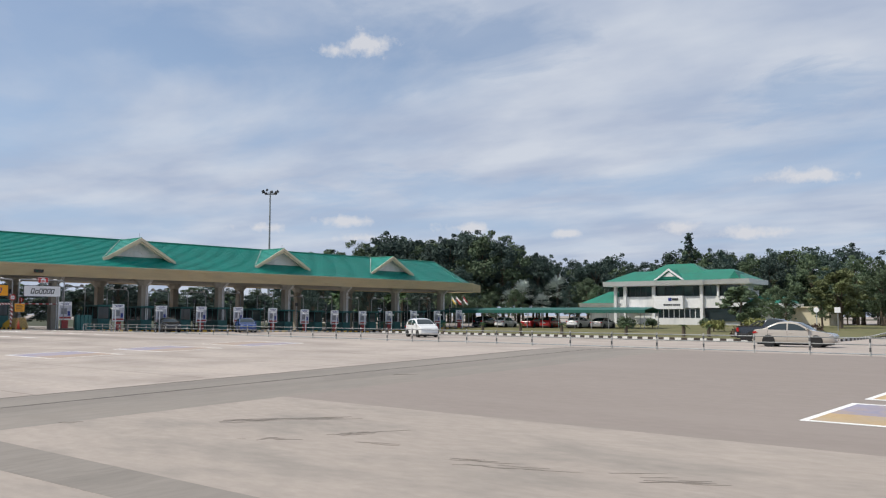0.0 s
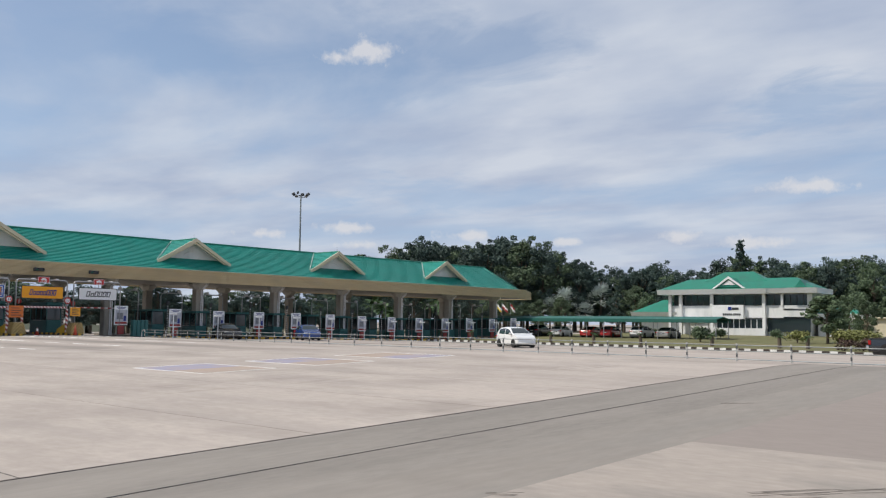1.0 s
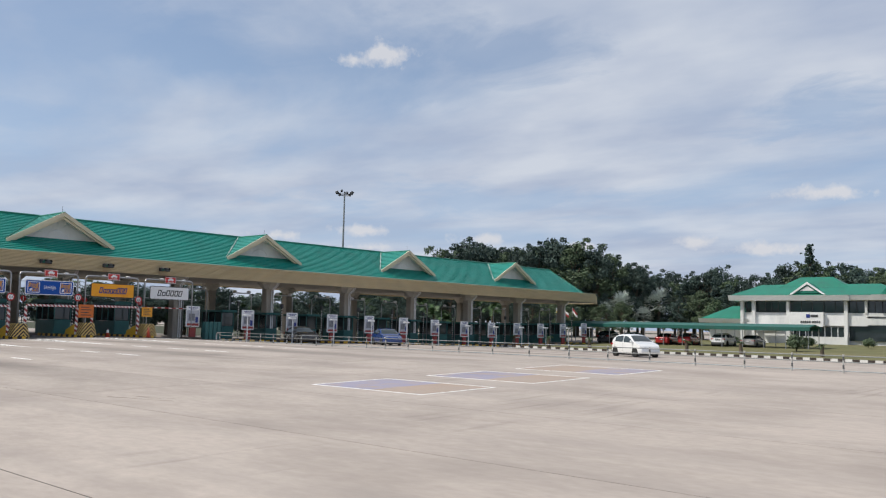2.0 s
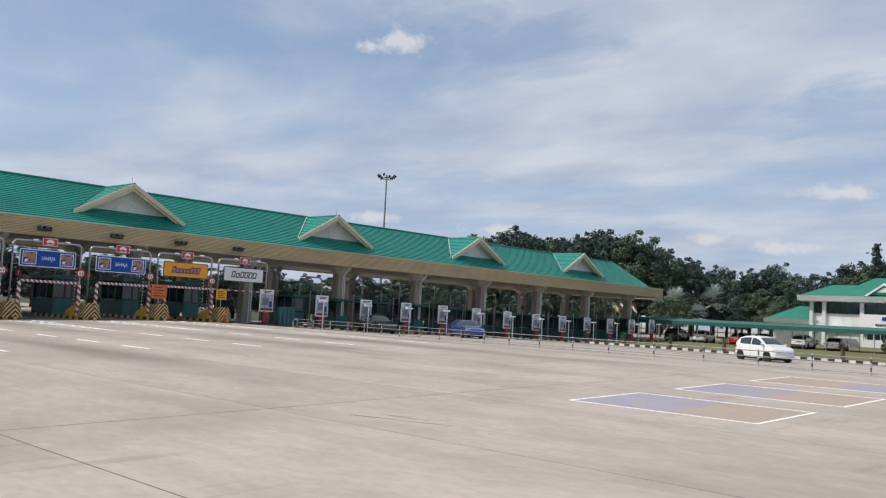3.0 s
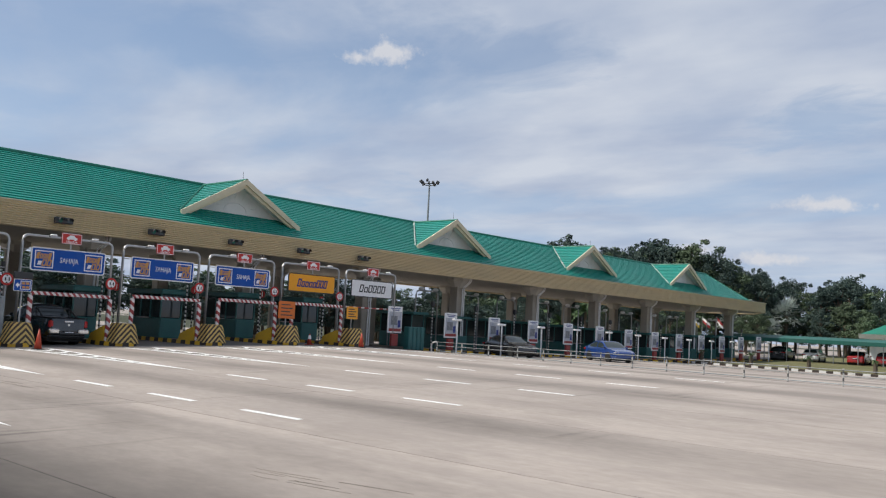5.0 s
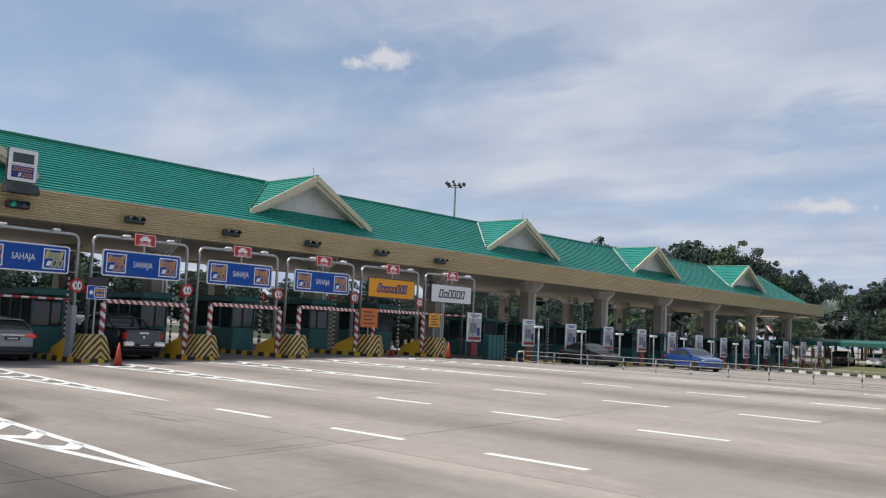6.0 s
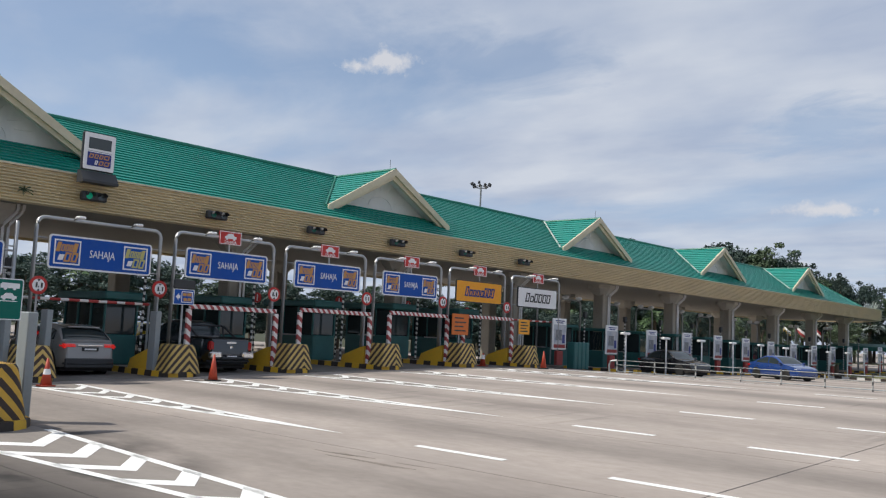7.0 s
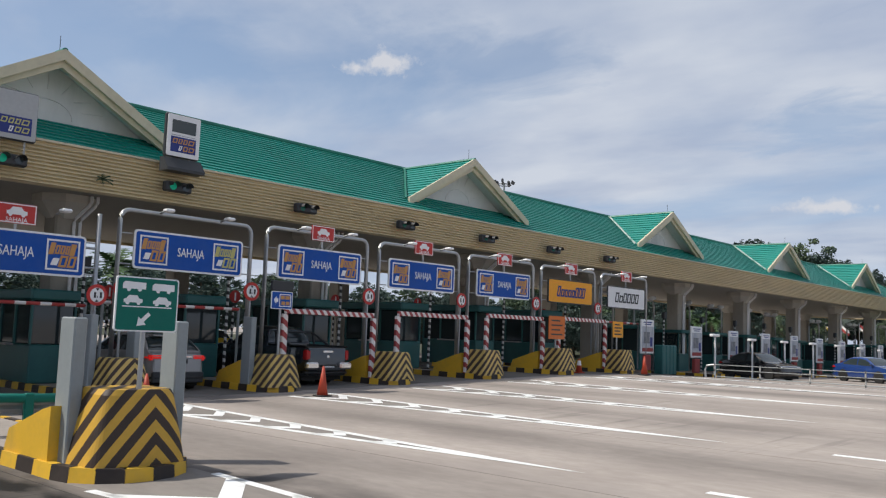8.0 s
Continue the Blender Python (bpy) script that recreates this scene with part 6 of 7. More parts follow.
def tree(x, y, h_, kind, label, group, wide=1.0, turn=0.0):
    root = thing("tree", (x, y, gz(x, y)), label, "tree", group, turn=turn)
    t, c = VARIANTS[kind]
    s = h_ / 15
    root.scale = (s * wide, s * wide, s)
    piece("trunk", t, root)
    piece("crown", c, root)


WOODS = "dark dense broadleaf tree at the edge of the woods"
rng = random.Random(7)


def wood_height(x):
    """The skyline of the woods, by the plan: high behind the plaza's end, lower to the east."""
    pts = ((-186.5, 14.0), (-138.5, 16.4), (-132.0, 18.2), (-128.0, 18.3), (-123.5, 16.8), (-119.5, 17.3), (-115.0, 18.5), (-111.0, 18.5), (-107.5, 16.2), (-104.0, 16.1), (-99.8, 13.4), (-96.8, 13.8), (-92.5, 12.7), (-86.0, 12.2), (-83.5, 13.5), (-77.8, 11.6), (-67.4, 13.4), (-61.7, 12.8), (-55.9, 11.7), (-49.4, 12.9), (-42.7, 12.6), (-36.7, 11.0), (-14.0, 11.0), (84.3, 12.0))
    for (a, ha), (b, hb) in zip(pts, pts[1:]):
        if a <= x <= b:
            return ha + (hb - ha) * (x - a) / (b - a)
    return 13.0


def wood_edge(x):
    """How far back the woods stand: nearer behind the plaza, farther to the east."""
    return 149.5 + 0.17 * (x + 94)


for row, (back, step, k) in enumerate(((0, 3.3, 1.0), (-5, 3.6, 0.86), (-12, 4.2, 0.70), (7, 4.0, 1.06))):
    x = -158.0 + row * 1.5
    while x < 46:
        x += step * rng.uniform(0.75, 1.25)
        if row == 2 and -76 < x < -42 or row in (1, 2) and -102 < x < -85:
            continue
        deep = 1 + back / 165
        tree(x, wood_edge(x) + back + rng.uniform(-2, 2), wood_height(x / deep) * deep * 0.93 * (k if row == 2 else 1.0) * (1.06 if x < -43 else 0.9) * (rng.uniform(0.9, 1.06) if x < -100 else rng.uniform(0.78, 1.04)), rng.choice((0, 0, 1, 1, 2, 4)), WOODS, "woodland trees", rng.uniform(0.8, 1.15), rng.uniform(0, 360))
tree(-67.6, 153.4, 16.8, 3, "tall narrow conifer above the woods", "woodland trees", 0.85)
tree(-85.8, 145.6, 10.9, 3, "tall narrow conifer above the woods", "woodland trees", 1.0)
for x, y, h_, kind, w in ((-96.6, 125.0, 6.62, 4, 1.2), (-101.3, 127.2, 7.98, 4, 1.1), (-89.8, 131.4, 5.91, 2, 1.2), (-75.7, 135.7, 6.43, 4, 1.1), (-86.8, 120.7, 5.31, 2, 1.3), (-93.9, 112.8, 6.44, 1, 1.2), (-98.1, 104.0, 6.86, 0, 1.2), (-102.5, 92.3, 7.32, 1, 1.2), (-106.3, 80.4, 7.02, 0, 1.2), (-110.2, 68.0, 7.12, 1, 1.2)):
    tree(x, y, h_, kind, "bushy tree behind the far end of the plaza", "trees behind the plaza", w, 37 * x)
tree(-37.3, 103.0, 5.3, 5, "round leafy garden tree on the lawn", "garden trees", 1.35)
tree(-31.4, 118.5, 7.2, 6, "broad olive-green tree by the side road", "roadside trees", 1.3)
for x, y, h_ in ((-36.8, 115.0, 4.78), (-40.5, 121.5, 5.45), (-34.0, 119.9, 5.54), (-43.6, 124.4, 3.81), (-32.0, 138.4, 9.13), (-27.0, 138.0, 7.55), (-21.9, 137.7, 9.76), (-16.3, 134.6, 6.91), (-10.5, 137.2, 10.45), (-36.8, 144.0, 9.76)):
    tree(x, y, h_, 4 if h_ > 8 else 2, "broad roadside tree by the side road", "roadside trees", 1.1, 53 * x)


def shrub_mesh(seed, r, m, leaf=0.10, per=420):
    rg = np.random.default_rng(seed)
    c = [((rg.normal() * r * 0.35, rg.normal() * r * 0.35, r * rg.uniform(0.55, 1.0)), r * rg.uniform(0.5, 0.75)) for _ in range(7)]
    v, f = leaf_cloud(rg, c, per, leaf, r)
    me = bpy.data.meshes.new("foliage")
    me.from_pydata(v, [], f)
    me.materials.append(m)
    return me


SHRUB_G, SHRUB_Y = shrub_mesh(2, 1.0, LEAF_B), shrub_mesh(4, 1.0, LEAF_C)


def shrub(x, y, s, me, label, squash=1.0):
    root = thing("shrub", (x, y, gz(x, y) + 0.08), label, "shrub", "garden shrubs", turn=x * 31)
    root.scale = (s, s, s * squash)
    bm = B()
    tube(bm, [(0, 0, -0.1), (0, 0, 0.7)], 0.06, 6)
    part("stem", bm, BARK, root)
    piece("foliage", me, root)


for x, y, s, me, lab, q in ((-49.9, 99.5, 1.28, SHRUB_G, "clipped round green shrub on the lawn", 1.0), (-53.1, 112.1, 0.99, SHRUB_G, "clipped round green shrub on the lawn", 0.9), (-40.1, 102.0, 1.2, SHRUB_Y, "pale yellow-green spreading shrub", 0.8), (-35.0, 101.8, 1.49, SHRUB_Y, "pale yellow-green spreading shrub", 0.75), (-33.8, 102.9, 1.4, SHRUB_Y, "pale yellow-green spreading shrub", 0.75), (-62.2, 111.9, 0.81, SHRUB_G, "clipped round green shrub on the lawn", 1.0), (-47.7, 115.9, 0.83, SHRUB_G, "clipped round green shrub on the lawn", 1.0)):
    shrub(x, y, s, me, lab, q)


def hedge(x0, x1, y, hgt, m, label):
    rg = np.random.default_rng(int(abs(x0) * 10))
    c = []
    n = int((x1 - x0) / 0.7)
    for i in range(n + 1):
        for _ in range(2):
            c.append(((i * 0.7, rg.normal() * 0.4, hgt * rg.uniform(0.3, 0.75)), hgt * rg.uniform(0.32, 0.5)))
    v, f = leaf_cloud(rg, c, 260, 0.10, 1.0)
    me = bpy.data.meshes.new("hedge_leaves")
    me.from_pydata(v, [], f)
    me.materials.append(m)
    root = thing("hedge", (x0, y, gz(x0, y) + 0.05), label, "hedge")
    piece("hedge_leaves", me, root)


hedge(-30.5, -23.3, 85.3, 1.3, LEAF_RED, "low dark reddish-green hedge behind the kerb")
hedge(-29.6, -24.3, 89.5, 1.4, LEAF_RED, "low dark reddish-green hedge behind the kerb")


def frond(bm, base, d, length, droop, width, leaflets=9):
    """A feather palm leaf: arched rib with leaflets."""
    d = Vector(d).normalized()
    side = d.cross(Vector((0, 0, 1))).normalized()
    pts = []
    for i in range(leaflets + 1):
        u = i / leaflets
        pts.append(Vector(base) + d * length * u + Vector((0, 0, -droop * u * u)))
    for i in range(1, leaflets + 1):
        p = pts[i]
        w = width * math.sin(math.pi * (0.15 + 0.8 * i / leaflets))
        for s in (-1, 1):
            e = p + side * s * w + d * w * 0.5 + Vector((0, 0, -0.35 * w))
            q = pts[i - 1]
            bm.faces.new([bm.verts.new(x) for x in (q, p, e)])
    for a, b in zip(pts, pts[1:]):
        o = Vector((0, 0, 0.02))
        bm.faces.new([bm.verts.new(x) for x in (a - o, b - o, b + o, a + o)])


def feather_palm_mesh(seed, fr, length, droop):
    rg = random.Random(seed)
    bm = bmesh.new()
    for i in range(fr):
        a = i * 2.4
        el = rg.uniform(0.05, 1.2)
        frond(bm, (0, 0, 0), (math.cos(a) * math.cos(el), math.sin(a) * math.cos(el), math.sin(el)), length * rg.uniform(0.8, 1.1), droop * rg.uniform(0.7, 1.2), length * 0.20)
    return finish(bm, "fronds", LEAF_PALM)


PALM_HEAD = feather_palm_mesh(3, 26, 3.4, 2.2)
SMALL_HEAD = feather_palm_mesh(9, 14, 1.0, 0.7)
bm = B()
tube(bm, [(0, 0, -0.2), (0.05, 0, 0.5), (0, 0.03, 1.0)], 0.28, 8, 0.20)
PALM_TRUNK = finish(bm, "trunk", BARK)


def palm(x, y, h_, head, s, label, group):
    root = thing("palm", (x, y, gz(x, y)), label, "palm tree", group, turn=x * 77)
    piece("trunk", PALM_TRUNK, root, Matrix.Diagonal((s, s, h_, 1)))
    piece("fronds", head, root, Matrix.Translation((0, 0, h_)) @ Matrix.Diagonal((s, s, s, 1)))


for x, y in ((-66.3, 85.6), (-61.1, 86.4), (-55.7, 86.4), (-50.2, 86.4), (-43.4, 88.2), (-36.4, 86.9), (-34.1, 87.6), (-71.5, 85.6), (-76.3, 85.6)):
    palm(x, y, 1.1, SMALL_HEAD, 0.74, "young palm with a dark stubby trunk on the lawn", "young lawn palms")
for i in range(84):
    tree(-108.5 - (i % 3) * 3.2, -48 + i * 1.85 + 0.6 * math.sin(i * 5.1), 4.3 + 1.05 * math.sin(i * 1.7) ** 2 + 0.5 * (i % 3), (0, 1, 4)[i % 3], "dense low tree in the belt behind the plaza", "belt trees", 1.7, 41 * i)
# the oil palm belt behind the plaza
rg = random.Random(11)
for i in range(46):
    y = -52 + i * 4.2 + rg.uniform(-1.2, 1.2)
    palm(-112 - (i % 3) * 5.5 + rg.uniform(-1.5, 1.5), y, rg.uniform(2.7, 5.4), PALM_HEAD, rg.uniform(0.83, 1.12), "oil palm with arching feather fronds behind the plaza", "oil palms")


def fan_palm_mesh(seed):
    rg = random.Random(seed)
    bm = bmesh.new()
    for i in range(44):
        a, el = i * 2.4, rg.uniform(-0.45, 1.45)
        d = Vector((math.cos(a) * math.cos(el), math.sin(a) * math.cos(el), math.sin(el)))
        c = d * rg.uniform(1.3, 1.9)
        side = d.cross(Vector((0, 0, 1))).normalized()
        up_ = side.cross(d).normalized()
        for k in range(11):
            t = radians(-75 + 15 * k)
            tip = c + (d * math.cos(t) + side * math.sin(t)) * rg.uniform(1.2, 1.7) + up_ * rg.uniform(-0.45, 0.35)
            n = side * math.cos(t) * 0.075 - d * math.sin(t) * 0.075
            m_ = c + (tip - c) * 0.6
            bm.faces.new([bm.verts.new(p) for p in (c, m_ + n, tip, m_ - n)])
        bm.faces.new([bm.verts.new(p) for p in (Vector((0, 0, 0)), c + side * 0.03, c - side * 0.03)])
    return finish(bm, "fans", LEAF_SILVER)


FAN = fan_palm_mesh(4)
for x, y, h_, s in ((-91.5, 147.2, 5.9, 1.12), (-95.9, 142.0, 5.6, 0.90), (-92.6, 143.5, 3.4, 0.75), (-98.6, 141.0, 4.4, 0.70)):
    palm(x, y, h_, FAN, s, "silvery blue fan palm with stiff fronds", "fan palms")


# ---- vehicles ----
CHROME = mat("chrome_trim", (0.75, 0.75, 0.76), 0.15, metal=1.0, var=0.02)
TAIL = mat("tail_light_red", (0.42, 0.012, 0.012), 0.2, var=0.05)
TAIL_ON = glow("brake_light_red", (0.70, 0.02, 0.015), 0.35)
HEADL = mat("head_light", (0.65, 0.66, 0.68), 0.12, var=0.03)
PLATE = mat("plate_black", (0.02, 0.02, 0.02), 0.5)
RIM = mat("alloy_rim", (0.42, 0.42, 0.43), 0.3, metal=0.9, var=0.05)
PAINTS = {}


def car_paint(name, col):
    if name not in PAINTS:
        PAINTS[name] = mat("paint_" + name, col, 0.22, var=0.02, grain=0.01, spec=0.5, coat=1.0)
    return PAINTS[name]


def wheel(root, x, y, r, w=0.22):
    s = 1 if y > 0 else -1
    bm = B()
    prof = [(r * 0.62, -w / 2), (r * 0.92, -w / 2), (r, -w / 2 + 0.04), (r, w / 2 - 0.04), (r * 0.92, w / 2), (r * 0.62, w / 2)]
    loft_ = []
    for k in range(21):
        a = 2 * math.pi * k / 20
        loft_.append([bm.verts.new((x + q * math.cos(a), y + d, r + q * math.sin(a))) for q, d in prof])
    for a, b in zip(loft_, loft_[1:]):
        for i in range(len(prof) - 1):
            bm.faces.new((a[i], a[i + 1], b[i + 1], b[i]))
    bmesh.ops.remove_doubles(bm, verts=bm.verts[:], dist=1e-4)
    tyre = part("wheel", bm, BLACK, root, "black tyre on an alloy rim", smooth=False)
    bm = B()
    disc(bm, (x, r), r * 0.63, "y", (y - w / 2 + 0.02, y + w / 2 - 0.05) if s > 0 else (y - w / 2 + 0.05, y + w / 2 - 0.02), 20)
    part("rim_back", bm, DARK, tyre)
    for k in range(6):
        a = 2 * math.pi * k / 6
        bm = B()
        c, sn = math.cos(a), math.sin(a)
        n = Vector((-sn, 0, c)) * r * 0.09
        o = Vector((x, y + s * (w / 2 - 0.045), r))
        e = o + Vector((c, 0, sn)) * r * 0.60
        v = [bm.verts.new(p) for p in (o + n, e + n * 1.2, e - n * 1.2, o - n)]
        v2 = [bm.verts.new(q.co + Vector((0, s * 0.03, 0))) for q in v]
        bm.faces.new(v[::-1])
        bm.faces.new(v2)
        for i in range(4):
            bm.faces.new((v[i], v[(i + 1) % 4], v2[(i + 1) % 4], v2[i]))
        part("spoke", bm, RIM, tyre)


# side outlines, nose to +x: bonnet, screen, roof and tail as (x, height) points; belt line, ends of the glass
CARS = {
    "sedan": dict(L=4.45, W=1.74, belt=0.92, H=1.46, r=0.31, wb=1.30, top=((2.225, 0.50), (2.20, 0.66), (2.05, 0.77), (1.60, 0.87), (1.05, 0.96), (0.62, 1.22), (0.22, 1.41), (-0.25, 1.46), (-0.75, 1.43), (-1.15, 1.28), (-1.60, 1.04), (-1.80, 1.00), (-2.10, 0.97), (-2.19, 0.88), (-2.225, 0.52)), screen=(0.98, 0.30), rear=(-0.92, -1.55), glass=((0.80, -0.22), (-0.30, -1.32))),
    "hatch": dict(L=3.7, W=1.66, belt=0.93, H=1.52, r=0.29, wb=1.20, top=((1.85, 0.48), (1.82, 0.68), (1.66, 0.82), (1.35, 0.92), (1.05, 1.00), (0.65, 1.26), (0.25, 1.45), (-0.30, 1.52), (-0.95, 1.49), (-1.35, 1.40), (-1.58, 1.18), (-1.72, 0.96), (-1.81, 0.86), (-1.84, 0.70), (-1.85, 0.48)), screen=(0.98, 0.33), rear=(-1.38, -1.66), glass=((0.82, -0.22), (-0.30, -1.28))),
    "suv": dict(L=4.3, W=1.78, belt=1.02, H=1.60, r=0.345, wb=1.30, top=((2.14, 0.52), (2.11, 0.78), (1.95, 0.93), (1.55, 1.02), (1.12, 1.09), (0.70, 1.34), (0.28, 1.52), (-0.25, 1.60), (-0.90, 1.57), (-1.40, 1.48), (-1.72, 1.26), (-1.93, 1.06), (-2.08, 1.00), (-2.13, 0.82), (-2.15, 0.50)), screen=(1.05, 0.36), rear=(-1.46, -1.88), glass=((0.92, -0.20), (-0.28, -1.40))),
    "pickup": dict(L=5.3, W=1.82, belt=1.12, H=1.78, r=0.385, wb=1.50, top=((2.65, 0.58), (2.62, 0.92), (2.45, 1.06), (1.95, 1.15), (1.32, 1.21), (0.95, 1.48), (0.58, 1.70), (0.10, 1.78), (-0.35, 1.77), (-0.58, 1.68), (-0.70, 1.40), (-0.76, 1.17), (-1.6, 1.165), (-2.60, 1.16), (-2.655, 1.08), (-2.66, 0.60)), screen=(1.24, 0.66), rear=(-0.60, -0.72), glass=((1.08, 0.24), (0.16, -0.50))),
}


def along(pts, x):
    """Smooth height of an outline at x; the outline runs from the nose backwards."""
    if x >= pts[0][0]:
        return pts[0][1]
    for i in range(len(pts) - 1):
        (xa, za), (xb, zb) = pts[i], pts[i + 1]
        if xb <= x <= xa:
            u = (xa - x) / max(1e-6, xa - xb)
            pm, pn = pts[max(0, i - 1)], pts[min(len(pts) - 1, i + 2)]
            ma = (zb - pm[1]) / max(1e-6, pm[0] - xb) * (xa - xb)
            mb = (pn[1] - za) / max(1e-6, xa - pn[0]) * (xa - xb)
            lim = 1.5 * abs(zb - za)
            ma, mb = max(-lim, min(lim, ma)), max(-lim, min(lim, mb))
            return (2 * u ** 3 - 3 * u ** 2 + 1) * za + (u ** 3 - 2 * u ** 2 + u) * ma + (3 * u ** 2 - 2 * u ** 3) * zb + (u ** 3 - u ** 2) * mb
    return pts[-1][1]


def section(P, x, out=0.0):
    """Half section of the body at x, from sill to roof middle, as (y, z) points."""
    half = P["L"] / 2
    hw = P["W"] / 2
    f = abs(x) / half
    w = hw * (1 - 0.035 * f ** 2 - 0.13 * max(0.0, (f - 0.80) / 0.20) ** 2.4) + out
    zt = along(P["top"], x) + out
    sill = P["r"] * 0.60 + 0.03 + 0.07 * max(0.0, (f - 0.75) / 0.25) ** 2
    zb = min(P["belt"] + 0.05 * -x / half, zt - 0.045)
    h_ = zb - sill
    g = zt - zb
    ws = w * 0.955
    wr = ws - 0.30 * max(0.0, g - 0.05)
    return [(w * 0.93, sill), (w * 0.985, sill + 0.14 * h_), (w, sill + 0.42 * h_), (w * 0.992, sill + 0.66 * h_), (w * 0.978, sill + 0.86 * h_), (ws, zb), (ws + (wr - ws) * 0.25, zb + g * 0.28), (ws + (wr - ws) * 0.55, zb + g * 0.58), (ws + (wr - ws) * 0.85, zb + g * 0.82), (wr - 0.035, zb + g * 0.93), (wr * 0.80, zt - 0.012 * min(1, g * 4)), (wr * 0.42, zt), (0.0, zt + 0.004)]


def body_mesh(P):
    half = P["L"] / 2
    xs = sorted({round(half - P["L"] * i / 44, 3) for i in range(45)} | {round(half - 0.03, 3), round(0.03 - half, 3)} | {q[0] for q in P["top"]}, reverse=True)
    bm = bmesh.new()
    rings = []
    for x in xs:
        s = section(P, x)
        rings.append([bm.verts.new((x, -y, z)) for y, z in s] + [bm.verts.new((x, y, z)) for y, z in reversed(s[:-1])])
    for a, b in zip(rings, rings[1:]):
        for i in range(len(a) - 1):
            bm.faces.new((a[i], a[i + 1], b[i + 1], b[i]))
    bm.faces.new(rings[0])
    bm.faces.new(rings[-1][::-1])
    return bm


def side_pane(P, xa, xb, s):
    """A side window laid 6 mm over the body between two stations, tapering with the roof."""
    bm = bmesh.new()
    cols = []
    n = 8
    for i in range(n + 1):
        x = xa + (xb - xa) * i / n
        q = section(P, x, 0.006)
        zt = q[-1][1]
        col = []
        for j in range(5):
            z = q[5][1] + 0.035 + (zt - 0.13 - q[5][1] - 0.035) * j / 4
            for (y0, z0), (y1, z1) in zip(q[5:], q[6:]):
                if z0 <= z <= z1 + 1e-6:
                    col.append(bm.verts.new((x, s * (y0 + (y1 - y0) * (z - z0) / max(1e-6, z1 - z0)), z)))
                    break
            else:
                col.append(bm.verts.new((x, s * q[5][0], q[5][1] + 0.03)))
        cols.append(col)
    for a, b in zip(cols, cols[1:]):
        for j in range(4):
            bm.faces.new((a[j], a[j + 1], b[j + 1], b[j]))
    return bm


def screen_pane(P, xa, xb):
    """Windscreen or rear window: follows the slope between two stations."""
    bm = bmesh.new()
    rows = []
    for i in range(9):
        x = xa + (xb - xa) * i / 8
        q = section(P, x, 0.007)[8:]
        half_ = [(max(0.0, y - 0.05 * (1 - k / 4)), z) for k, (y, z) in enumerate(q)]
        rows.append([bm.verts.new((x, -y, z)) for y, z in half_] + [bm.verts.new((x, y, z)) for y, z in reversed(half_[:-1])])
    for a, b in zip(rows, rows[1:]):
        for j in range(len(a) - 1):
            bm.faces.new((a[j], a[j + 1], b[j + 1], b[j]))
    return bm


